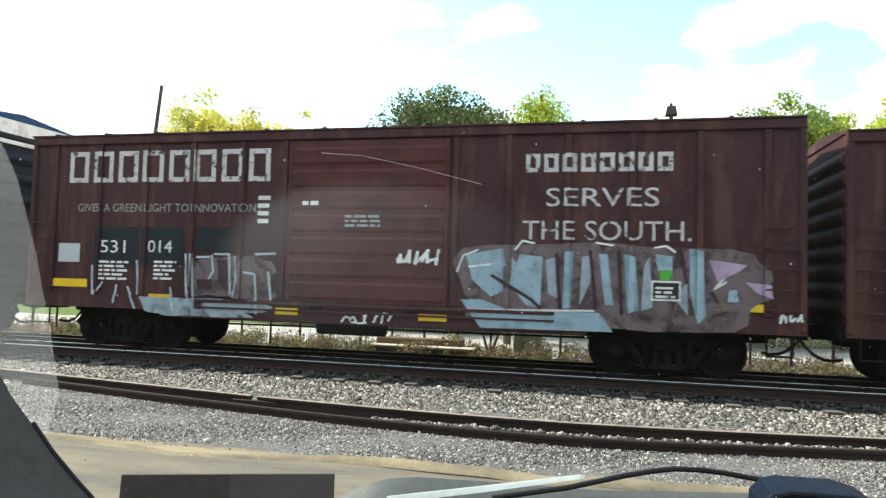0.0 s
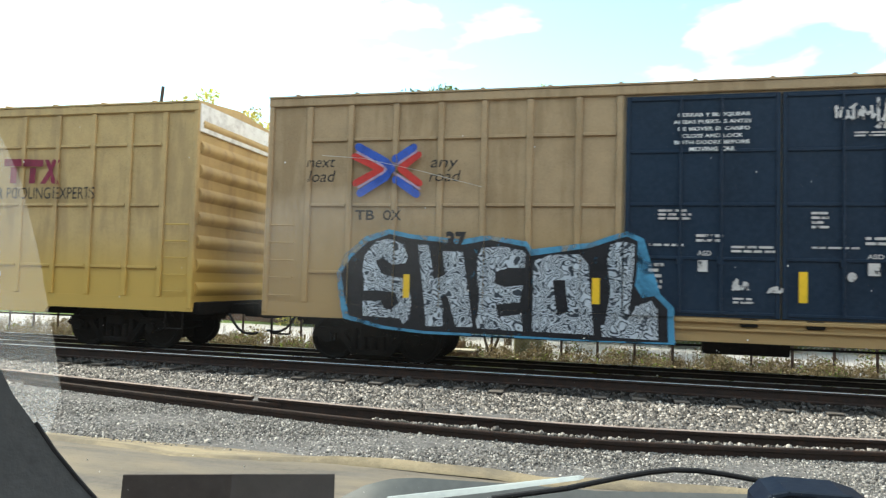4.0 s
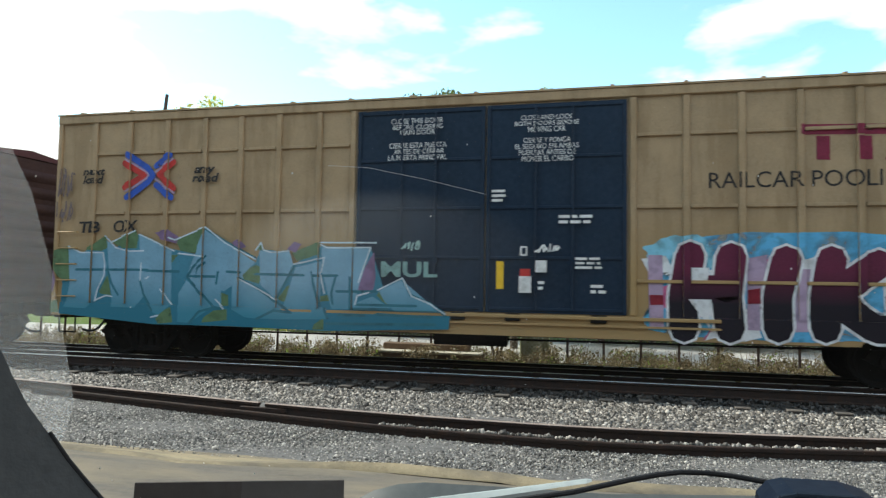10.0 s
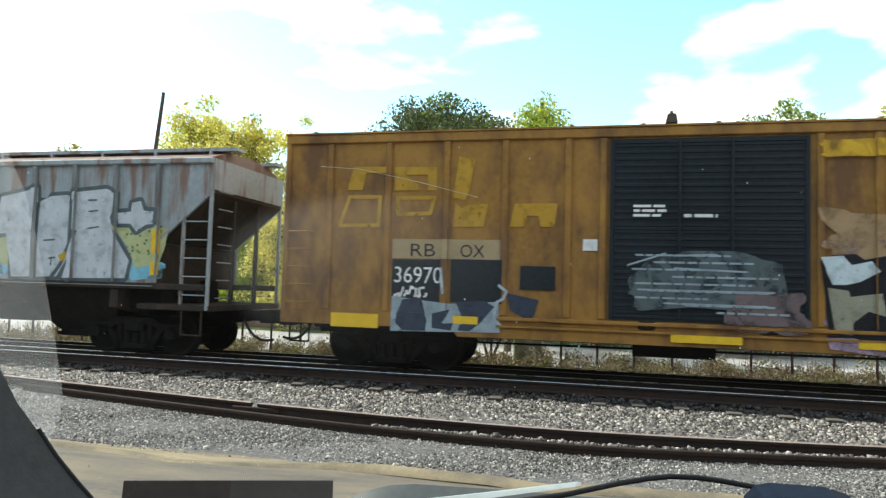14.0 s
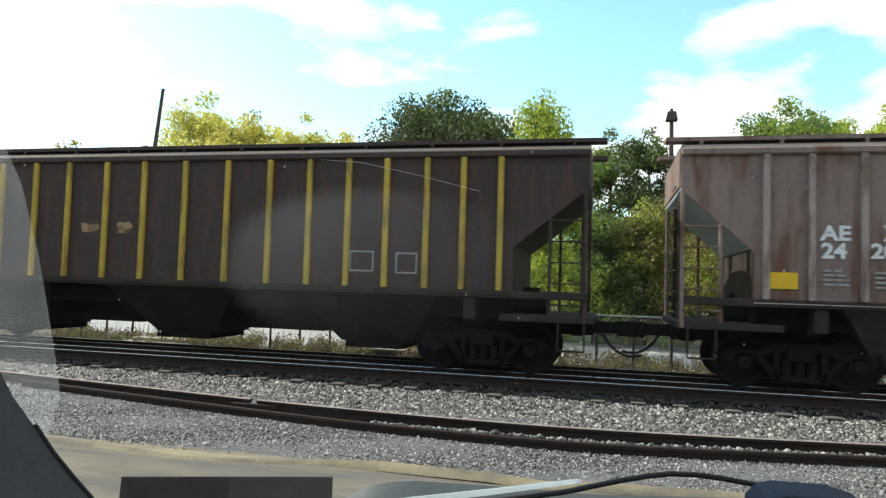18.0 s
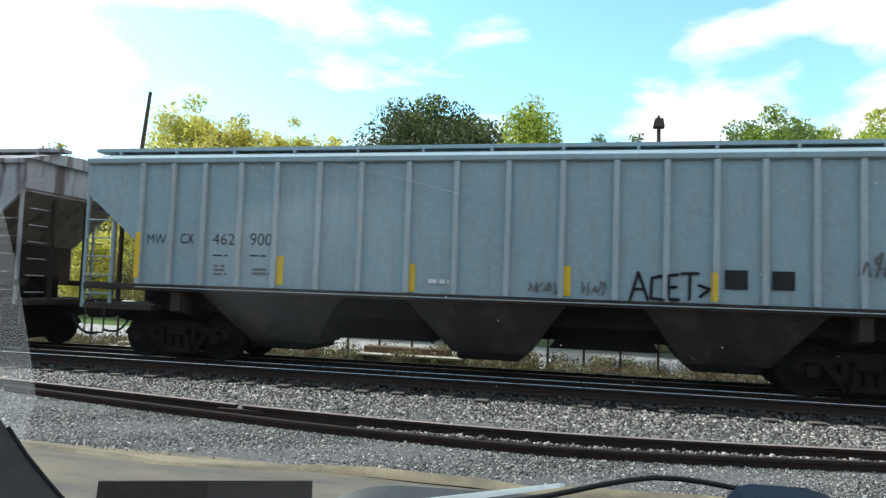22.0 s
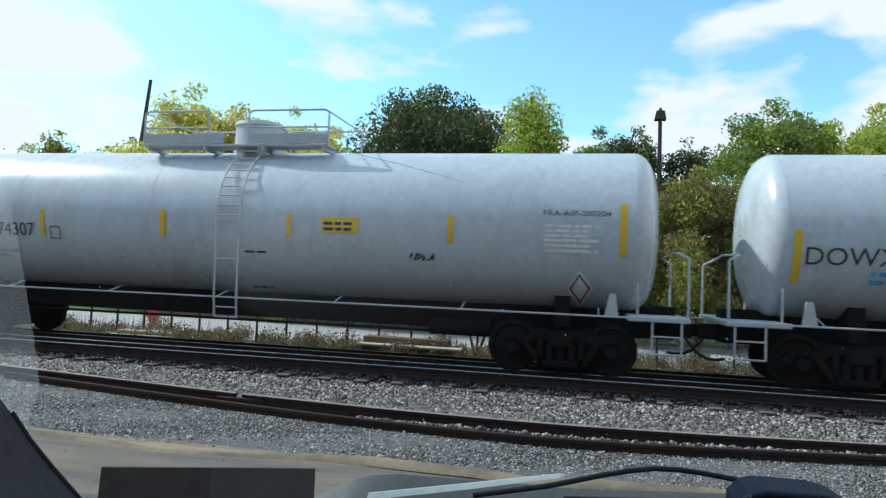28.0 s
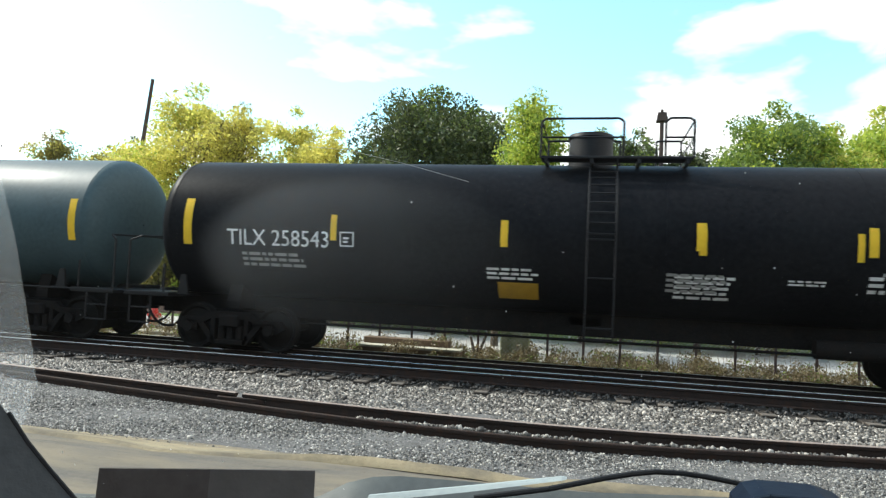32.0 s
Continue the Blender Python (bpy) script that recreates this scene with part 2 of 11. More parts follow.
def part(name, shape, material, parent, label="", smooth=False):
    """Links a shape, or a ready mesh, as one mesh object under a thing or a part."""
    me = shape if isinstance(shape, bpy.types.Mesh) else shape.mesh(name, material, smooth)
    ob = new(name, me)
    ob.parent = parent
    return tagged(ob, label)


def thing(name, label, category, group="", at=None, kind=""):
    ob = new(name)
    ob.empty_display_size = 0.3
    if at:
        ob.matrix_basis = at
    return tagged(ob, label, category, group, kind)


def solid(name, shape, material, label, category, kind="", smooth=False, at=None):
    ob = part(name, shape, material, None, "", smooth)
    if at:
        ob.matrix_basis = at
    return tagged(ob, label, category, "", kind)


def drape(bm, side, xcuts=(), zcuts=()):
    """Lays a flat figure drawn in x and z onto the surface y = side(x, z), cut where the surface steps."""
    for x in xcuts:
        bmesh.ops.bisect_plane(bm, geom=bm.verts[:] + bm.edges[:] + bm.faces[:], plane_co=(x, 0, 0), plane_no=(1, 0, 0))
    for z in zcuts:
        bmesh.ops.bisect_plane(bm, geom=bm.verts[:] + bm.edges[:] + bm.faces[:], plane_co=(0, 0, z), plane_no=(0, 0, 1))
    vs, fs = [], []
    for k, f in enumerate(bm.faces):
        c = f.calc_center_median()
        i = len(vs)
        for v in f.verts:
            # sampled just inside the face, so that steps stay sharp
            vs.append((v.co.x, side(v.co.x * 0.999 + c.x * 0.001, v.co.z * 0.999 + c.z * 0.001) - (k % 25) * 0.00004, v.co.z))
        fs.append(tuple(range(i, len(vs))))
    bm.free()
    s = Shape()
    s.v, s.f = vs, fs
    return s


def text_bm(string, height, x, z, width=None, align="LEFT", shear=0.0, fat=0.0, gap=1.0):
    """Letters of the built-in font, with capitals of that height, their foot at z, as a flat figure in x and z."""
    cu = bpy.data.curves.new("lettering", "FONT")
    cu.body, cu.align_x, cu.shear, cu.space_character, cu.resolution_u, cu.offset = string, "LEFT", shear, gap, 3, fat
    ob = bpy.data.objects.new("lettering", cu)
    scene.collection.objects.link(ob)
    dg = bpy.context.evaluated_depsgraph_get()
    me = bpy.data.meshes.new_from_object(ob.evaluated_get(dg))
    bpy.data.objects.remove(ob)
    bpy.data.curves.remove(cu)
    bm = bmesh.new()
    bm.from_mesh(me)
    bpy.data.meshes.remove(me)
    if not bm.verts:
        return bm
    xs, ys = [v.co.x for v in bm.verts], [v.co.y for v in bm.verts]
    k = height / 0.70
    w = max(xs) - min(xs)
    kx = width / w if width else k
    x0 = x - (kx * w / 2 if align == "CENTER" else 0)
    for v in bm.verts:
        v.co = Vector((x0 + (v.co.x - min(xs)) * kx, 0, z + v.co.y * k))
    return bm


def bars_bm(rects):
    bm = bmesh.new()
    for x0, x1, z0, z1 in rects:
        bm.faces.new([bm.verts.new(p) for p in ((x0, 0, z0), (x1, 0, z0), (x1, 0, z1), (x0, 0, z1))])
    return bm


def poly_bm(polys):
    bm = bmesh.new()
    for p in polys:
        bm.faces.new([bm.verts.new((x, 0, z)) for x, z in p])
    bmesh.ops.triangulate(bm, faces=bm.faces)
    return bm


def lines(x, z, w, n, h=0.035, step=0.075, rnd=None):
    """Rows of small unreadable lettering as plain bars."""
    r = rnd or random.Random(int(abs(x * 91 + z * 57 + w * 13)))
    out = []
    for i in range(n):
        a, end = x, x + w * r.uniform(0.75, 1.0)
        while a < end - 0.02:
            b = min(end, a + r.uniform(0.08, 0.3))
            out.append((a, b, z - i * step, z - i * step + h))
            a = b + 0.04
    return out

# ---- wagons ----
HALF = 1.55           # half width over the side posts
PANEL = 1.50          # half width at the side sheets


def truck_mesh():
    s = Shape()
    for sy in (-1, 1):
        y0, y1 = sy * 0.93, sy * 1.07
        # cast side frame with its two windows, bar by bar
        s.prism([(-1.22, 0.50), (-1.10, 0.64), (-0.62, 0.66), (-0.45, 0.78), (0.45, 0.78), (0.62, 0.66), (1.10, 0.64), (1.22, 0.50), (1.02, 0.38), (0.90, 0.52), (0.60, 0.54), (0.40, 0.64), (-0.40, 0.64), (-0.60, 0.54), (-0.90, 0.52), (-1.02, 0.38)], y0, y1)
        s.prism([(-0.72, 0.56), (-0.60, 0.56), (-0.30, 0.24), (-0.30, 0.12), (-0.40, 0.14)], y0, y1)
        s.prism([(0.72, 0.56), (0.60, 0.56), (0.30, 0.24), (0.30, 0.12), (0.40, 0.14)], y0, y1)
        s.box(-0.40, 0.40, y0, y1, 0.12, 0.23, 0.02)
        s.box(-0.42, -0.32, y0, y1, 0.2, 0.66, 0.01).box(0.32, 0.42, y0, y1, 0.2, 0.66, 0.01)
        for k in (-0.2, 0.0, 0.2):
            s.tube((k, sy * 1.0, 0.23), (k, sy * 1.0, 0.5), 0.075, 8)
        for k in (-0.89, 0.89):
            s.tube((k, sy * 1.02, 0.457), (k, sy * 1.16, 0.457), 0.11, 10)
            s.box(k - 0.15, k + 0.15, y0, y1, 0.36, 0.62, 0.03)
    s.box(-0.22, 0.22, -1.12, 1.12, 0.48, 0.72, 0.03)
    s.tube((0, 0, 0.7), (0, 0, 0.86), 0.2, 12)
    for k in (-0.36, 0.36):
        s.box(k - 0.05, k + 0.05, -0.9, 0.9, 0.36, 0.46)
    # added filler block, so the space between the wheels stays dark
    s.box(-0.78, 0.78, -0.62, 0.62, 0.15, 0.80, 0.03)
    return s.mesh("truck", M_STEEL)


def wheel_mesh():
    s = Shape()
    s.lathe([(-0.03, 0.02), (-0.05, 0.12), (-0.02, 0.2), (0.0, 0.36), (-0.06, 0.40), (-0.06, 0.452), (0.06, 0.46), (0.066, 0.485), (0.095, 0.485), (0.095, 0.40), (0.04, 0.36), (0.02, 0.2), (0.06, 0.12), (0.06, 0.02)], (0, 0, 0), "y", 28)
    return s.mesh("wheel", M_WHEEL, True)


def axle_mesh():
    return Shape().lathe([(-1.06, 0.01), (-1.06, 0.07), (-0.82, 0.08), (-0.3, 0.09), (0.3, 0.09), (0.82, 0.08), (1.06, 0.07), (1.06, 0.01)], (0, 0, 0), "y", 12).mesh("wheelset", M_STEEL, True)


TRUCK, WHEEL, AXLE = truck_mesh(), wheel_mesh(), axle_mesh()
TRAIN = []            # (wagon, x at the start, wheelsets)


def coupler_mesh():
    s = Shape()
    s.box(-0.30, 0.35, -0.11, 0.11, 0.76, 0.98, 0.02)
    s.prism([(0.30, -0.16), (0.62, -0.2), (0.74, -0.06), (0.62, 0.02), (0.56, 0.18), (0.36, 0.18)], 0.72, 1.0, "z")
    s.box(-0.55, -0.28, -0.3, 0.3, 0.70, 1.02, 0.02)
    return s.mesh("coupler", M_STEEL)


def hose_mesh():
    s = Shape()
    s.pipe([(0.1, -0.35, 0.78), (0.22, -0.36, 0.6), (0.36, -0.38, 0.46), (0.52, -0.38, 0.38), (0.68, -0.38, 0.37), (0.82, -0.38, 0.40)], 0.028, 7)
    return s.mesh("air_hose", M_BLACK)


COUPLER, HOSE = coupler_mesh(), hose_mesh()


def running_gear(w, xc, length, inset):
    sets = []
    for sx in (-1, 1):
        x = sx * (length / 2 - inset)
        t = part("truck", TRUCK, None, w, "grimy cast steel truck with side frames and springs")
        t.location.x = x
        for k in (-0.89, 0.89):
            a = part("wheelset", AXLE, None, w)
            a.location = (x + k, 0, 0.457)
            for sy in (-1, 1):
                wh = part("wheel", WHEEL, None, a)
                wh.location.y = sy * 0.755
                if sy < 0:
                    wh.rotation_euler.z = 0
                else:
                    wh.rotation_euler.z = math.pi
            sets.append(a)
        c = part("coupler", COUPLER, None, w)
        c.location.x = sx * (length / 2 + 0.12)
        h = part("air_hose", HOSE, None, w)
        h.location.x = sx * (length / 2 + 0.05)
        if sx < 0:
            c.rotation_euler.z = h.rotation_euler.z = math.pi
    TRAIN.append((w, xc, sets))


def ladder(parent, x0, x1, z0, z1, y, n, material, face="y"):
    me = Shape().pipe([(x0, y + 0.06, 0), (x0, y, 0), (x1, y, 0), (x1, y + 0.06, 0)], 0.014, 6).mesh("rung", material)
    for k in range(n):
        part("rung", me, None, parent).location.z = z0 + (z1 - z0) * k / (n - 1)


def surface(posts, w=0.055, deep=None):
    """The near face of a panelled side with posts, as y of x and z."""
    deep = HALF - PANEL if deep is None else deep

    def y(x, z):
        for p in posts:
            if abs(x - p) < w:
                return -PANEL - deep - 0.004
        return -PANEL - 0.004
    return y


class Side:
    """Where lettering and paint lie on one wagon."""

    def __init__(self, wagon, fn, xcuts=(), zcuts=()):
        self.w, self.fn, self.xc, self.zc, self.lift = wagon, fn, list(xcuts), list(zcuts), 0

    def lay(self, name, bm, material, label=""):
        self.lift += 1
        up = 0.0012 * self.lift
        xs = [v.co.x for v in bm.verts]
        zs = [v.co.z for v in bm.verts]
        if not xs:
            return None
        cx = [c for c in self.xc if min(xs) < c < max(xs)]
        cz = [c for c in self.zc if min(zs) < c < max(zs)]
        return part(name, drape(bm, lambda x, z: self.fn(x, z) - up, cx, cz), material, self.w, label)

    def text(self, string, x0, x1, z0, z1, material, shear=0.0, fat=0.0):
        return self.lay("lettering", text_bm(string, z1 - z0, x0, z0, x1 - x0, shear=shear, fat=fat), material, "stencilled lettering")

    def rect(self, x0, x1, z0, z1, material, name="panel", label=""):
        return self.lay(name, bars_bm([(x0, x1, z0, z1)]), material, label)

    def small(self, x0, x1, z0, z1, material, n=0):
        n = n or max(1, round((z1 - z0) / 0.085))
        step = (z1 - z0) / n
        return self.lay("stencil", bars_bm(lines(x0, z1 - step, x1 - x0, n, step * 0.55, step)), material, "rows of small stencilled lettering")

    def box_frame(self, x0, x1, z0, z1, t, material):
        return self.lay("stencil_frame", bars_bm([(x0, x1, z0, z0 + t), (x0, x1, z1 - t, z1), (x0, x0 + t, z0 + t, z1 - t), (x1 - t, x1, z0 + t, z1 - t)]), material)

    def blocks(self, x0, x1, z0, z1, n, material, t=0.06):
        """A maker's or owner's name as plain hollow blocks, one to a letter."""
        r, step = [], (x1 - x0) / n
        for i in range(n):
            a, b = x0 + step * i, x0 + step * (i + 0.78)
            r += [(a, b, z0, z0 + t), (a, b, z1 - t, z1), (a, a + t, z0 + t, z1 - t), (b - t, b, z0 + t, z1 - t)]
        return self.lay("name_blocks", bars_bm(r), material, "worn owner's name as plain blocks")

    def tape(self, rects):
        for x0, x1, z0, z1 in rects:
            self.rect(x0, x1, z0, z1, M_YELLOW, "reflector", "yellow reflective strip")

    def blob(self, x0, x1, z0, z1, material, seed, rough=0.18, name="paint_cloud", label="", square=0.75):
        r = random.Random(seed)
        n = 44
        ph = [(r.uniform(0.5, 1) * rough / k ** 0.7, r.uniform(0, 6.28), k) for k in (3, 5, 7, 11, 15)]
        pts = []
        for i in range(n):
            a = 2 * math.pi * i / n
            c, s_ = math.cos(a), math.sin(a)
            q = 1 / max(abs(c), abs(s_)) ** square
            rad = q * (1 - rough * 0.35 + sum(h * math.sin(k * a + p) for h, p, k in ph))
            pts.append(((x0 + x1) / 2 + c * rad * (x1 - x0) / 2, (z0 + z1) / 2 + s_ * rad * (z1 - z0) / 2))
        pts = [(min(max(x, x0), x1), min(max(z, z0), z1)) for x, z in pts]
        return self.lay(name, poly_bm([pts]), material, label)

    def shards(self, x0, x1, z0, z1, materials, seed, n=26):
        """Angular sprayed shapes that cannot be read as letters."""
        r = random.Random(seed)
        for m in materials:
            polys = []
            for i in range(n):
                cx = x0 + (x1 - x0) * (i + r.random()) / n
                cz = r.uniform(z0, z1)
                h, wd, sh = r.uniform(0.25, 0.6) * (z1 - z0), r.uniform(0.5, 1.4) * (x1 - x0) / n, r.uniform(-0.3, 0.3)
                a, b = max(z0, cz - h / 2), min(z1, cz + h / 2)
                polys.append([(cx - wd / 2 - sh * 0.2, a), (cx + wd / 2 - sh * 0.5, a + 0.1 * h), (cx + wd * 0.6 + sh * 0.3, b), (cx - wd * 0.1 + sh, b - 0.15 * h)])
            self.lay("sprayed_shapes", poly_bm(polys), m, "angular sprayed shapes")

    def strokes(self, paths, width, fill, edge=None):
        """Sprayed letters drawn stroke by stroke: a dark rim under a broad filling with round ends."""
        for wd, m, nm in (((width + 0.09, edge, "letter_rim"),) if edge else ()) + ((width, fill, "letter_fill" if edge else "sprayed_line"),):
            polys = []
            for pts in paths:
                for (a, b), (c, d) in zip(pts, pts[1:]):
                    ln = math.hypot(c - a, d - b) or 1
                    ox, oz = -(d - b) / ln * wd / 2, (c - a) / ln * wd / 2
                    polys.append([(a - ox, b - oz), (c - ox, d - oz), (c + ox, d + oz), (a + ox, b + oz)])
                for a, b in pts:
                    polys.append([(a + math.cos(k * 0.785) * wd / 2, b + math.sin(k * 0.785) * wd / 2) for k in range(8)])
            bm = bmesh.new()
            for p in polys:
                bm.faces.new([bm.verts.new((x, 0, z)) for x, z in p])
            self.lay(nm, bm, m, "sprayed letter strokes")

    def scrawl(self, x0, x1, z0, z1, material, seed, n=9, t=0.035):
        """A thin sprayed tag, as loose strokes."""
        r = random.Random(seed)
        polys = []
        for i in range(n):
            xa = x0 + (x1 - x0) * i / n
            pts = [(xa + r.uniform(-0.2, 1.2) * (x1 - x0) / n, r.uniform(z0, z1)) for _ in range(3)]
            pts = [(xa, z0 + r.random() * 0.3 * (z1 - z0))] + pts
            for (a, b), (c, d) in zip(pts, pts[1:]):
                ln = math.hypot(c - a, d - b) or 1
                ox, oz = -(d - b) / ln * t / 2, (c - a) / ln * t / 2
                polys.append([(a - ox, b - oz), (c - ox, d - oz), (c + ox, d + oz), (a + ox, b + oz)])
        bm = bmesh.new()
        for p in polys:
            bm.faces.new([bm.verts.new((x, 0, z)) for x, z in p])
        self.lay("tag", bm, material, "thin sprayed tag")


def wild(bm, seed, x0, x1):
    """Gives sprayed letters an uneven stance."""
    for v in bm.verts:
        u = (v.co.x - x0) / (x1 - x0)
        v.co.z += 0.07 * math.sin(u * 11 + seed) + 0.03 * math.sin(u * 27 + seed * 2)
        v.co.x += 0.06 * math.sin(v.co.z * 4 + seed + u * 9)
    return bm


def boxcar(key, label, right, left, eave, paint, trim, posts, door, end_ribs=9, sill=0.72, endz=0.85, roof_mat=None, rows=(), belly=None, white_end=False, door_mat=None, step_x=2.2, end_mat=None, pressed=False):
    """A box wagon. posts: x of the side posts; door: (x0, x1) of the opening, with (count of leaves)."""
    length, xc = right - left, (right + left) / 2
    w = thing("boxcar", label, "boxcar", "wagons of the train")
    h = length / 2
    e = eave
    roof_mat = roof_mat or paint
    end_mat = end_mat or paint
    part("body", Shape().box(-h + 0.06, h - 0.06, -PANEL, PANEL, 0.95, e - 0.1), paint, w)
    # sills: shallow over the trucks, deep between them
    for sy in (-1, 1):
        y0, y1 = sy * (PANEL - 0.03), sy * (PANEL + 0.028)
        s = Shape().prism([(-h, 1.12), (h, 1.12), (h, endz), (h - step_x - 1.2, endz), (h - step_x - 1.3, sill), (-h + step_x + 1.3, sill), (-h + step_x + 1.2, endz), (-h, endz)], y0, y1)
        part("side_sill", s, paint, w)
        part("top_chord", Shape().box(-h, h, sy * (PANEL - 0.02), sy * (HALF + 0.01), e - 0.2, e - 0.03, 0.015), trim, w)
    for p in posts:
        for sy in (-1, 1):
            part("side_post", Shape().box(p - 0.055, p + 0.055, sy * PANEL, sy * HALF, 1.125, e - 0.205, 0.012), paint, w)
    for z in rows:
        edges = sorted(list(posts))
        for a, b in zip(edges, edges[1:]):
            if b - a < 2 and not (door[0] - 0.1 < (a + b) / 2 < door[1] + 0.1):
                part("side_rail", Shape().box(a + 0.07, b - 0.07, -PANEL - 0.048, -PANEL + 0.01, z - 0.028, z + 0.028, 0.006), paint, w)
    # roof: low gable with cross seams
    s = Shape()
    s.prism([(-HALF - 0.03, e - 0.03), (-HALF - 0.03, e), (0, e + 0.16), (HALF + 0.03, e), (HALF + 0.03, e - 0.03)], -h, h, "x")
    part("roof", s, roof_mat, w, "shallow pitched metal roof")
    s = Shape()
    k = -h + 0.6
    while k < h - 0.4:
        s.prism([(-HALF - 0.02, e + 0.001), (-HALF - 0.02, e + 0.03), (0, e + 0.19), (HALF + 0.02, e + 0.03), (HALF + 0.02, e + 0.001), (0, e + 0.155)], k - 0.03, k + 0.03, "x")
        k += 1.22
    part("roof_seams", s, roof_mat, w)
    # ends with pressed corrugations
    for sx in (-1, 1):
        s = Shape()
        x = sx * (h - 0.06)
        s.box(min(x, x + sx * 0.03), max(x, x + sx * 0.03), -PANEL, PANEL, 0.95, e - 0.05)
        part("end_sheet", s, end_mat, w)
        s = Shape()
        for i in range(end_ribs):
            z = 1.3 + (e - 1.75) * i / (end_ribs - 1)
            n = 8
            prof = [(x + sx * (0.03 + 0.075 * math.sin(math.pi * j / n)), z - 0.14 + 0.28 * j / n) for j in range(n + 1)]
            s.prism(prof, -1.4, 1.4)
        part("end_corrugations", s, end_mat, w, smooth=True)
        for sy in (-1, 1):
            part("corner_post", Shape().box(sx * (h - 0.11), sx * h, sy * (PANEL - 0.06), sy * HALF, 0.9, e - 0.02, 0.02), paint, w)
        if white_end:
            part("end_top_plate", Shape().box(sx * (h - 0.02), sx * (h + 0.02), -1.5, 1.5, e - 0.62, e - 0.04, 0.01), M_WHITE, w, "white reflective plate on the end")
        ladder(w, sx * (h - 0.62), sx * (h - 0.14), 1.25, 2.6, -HALF - 0.045, 5, paint)
        part("stirrup", Shape().pipe([(sx * (h - 0.6), -1.5, 0.9), (sx * (h - 0.6), -1.5, 0.5), (sx * (h - 0.2), -1.5, 0.5), (sx * (h - 0.2), -1.5, 0.9)], 0.018), M_STEEL, w)
        part("end_sill", Shape().box(sx * (h - 0.2), sx * (h + 0.06), -1.4, 1.4, 0.78, 1.04, 0.02), M_STEEL, w)
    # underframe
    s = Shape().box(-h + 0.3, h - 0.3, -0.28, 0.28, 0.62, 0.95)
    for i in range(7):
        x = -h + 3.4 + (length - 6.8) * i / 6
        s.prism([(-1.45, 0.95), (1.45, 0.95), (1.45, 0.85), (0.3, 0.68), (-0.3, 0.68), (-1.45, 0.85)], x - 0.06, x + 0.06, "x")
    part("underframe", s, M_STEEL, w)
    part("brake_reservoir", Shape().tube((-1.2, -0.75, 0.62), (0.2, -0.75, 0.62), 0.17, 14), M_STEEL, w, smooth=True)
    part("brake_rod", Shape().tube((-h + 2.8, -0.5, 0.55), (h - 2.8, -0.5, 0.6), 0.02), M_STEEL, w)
    # doors
    n = door[2]
    dw = (door[1] - door[0]) / n
    dm = door_mat or paint
    for i in range(n):
        a, b = door[0] + dw * i + 0.015, door[0] + dw * (i + 1) - 0.015
        y = -PANEL - 0.004
        s = Shape().box(a, b, y - 0.035, y, 1.13, e - 0.24)
        d = part("door", s, dm, w)
        if pressed:
            # wide horizontal pressings between narrow grooves
            for j in range(7):
                z0, z1 = 1.16 + (e - 1.44) * j / 7, 1.16 + (e - 1.44) * (j + 1) / 7 - 0.07
                part("door_pressing", Shape().prism([(y - 0.034, z0), (y - 0.062, z0 + 0.06), (y - 0.062, z1 - 0.06), (y - 0.034, z1)], a + 0.075, b - 0.075, "x"), dm, d)
        for z in [] if pressed else [1.17 + (e - 1.5) * j / 4 for j in range(5)]:
            part("door_rib", Shape().box(a + 0.075, b - 0.075, y - 0.06, y - 0.034, z, z + 0.06, 0.01), dm, d)
        for x in (a, b - 0.07):
            part("door_edge", Shape().box(x, x + 0.07, y - 0.065, y - 0.034, 1.135, e - 0.245, 0.01), dm, d)
        for x in () if pressed else (a + 0.36 * dw, a + 0.62 * dw):
            part("lock_rod", Shape().tube((x, y - 0.085, 1.2), (x, y - 0.085, e - 0.3), 0.022, 8).box(x - 0.05, x + 0.05, y - 0.1, y - 0.03, 2.0, 2.12), dm, d)
        for x in (a + 0.2 * dw, a + 0.8 * dw):
            part("door_roller", Shape().box(x - 0.14, x + 0.14, y - 0.07, y - 0.03, 0.98, 1.12, 0.02), M_STEEL, d)
        part("door_far", Shape().box(a, b, PANEL + 0.004, PANEL + 0.04, 1.13, e - 0.24), dm, w)
    part("door_track", Shape().box(door[0] - dw * 0.6, door[1] + dw * 0.6, -HALF - 0.04, -PANEL, 1.04, 1.1, 0.008).box(door[0] - dw * 0.6, door[1] + dw * 0.6, -HALF - 0.03, -PANEL, 0.92, 0.955), trim, w)
    running_gear(w, xc, length, 2.1)
    fn0 = surface(posts)

    def fn(x, z):
        if door[0] < x < door[1] and 1.12 < z < e - 0.24:
            return -PANEL - 0.07
        if z < 1.12:
            return -PANEL - 0.033
        return fn0(x, z)
    cuts = [p + d for p in posts for d in (-0.055, 0.055)] + [door[0], door[1]]
    return w, Side(w, fn, cuts, [1.12])


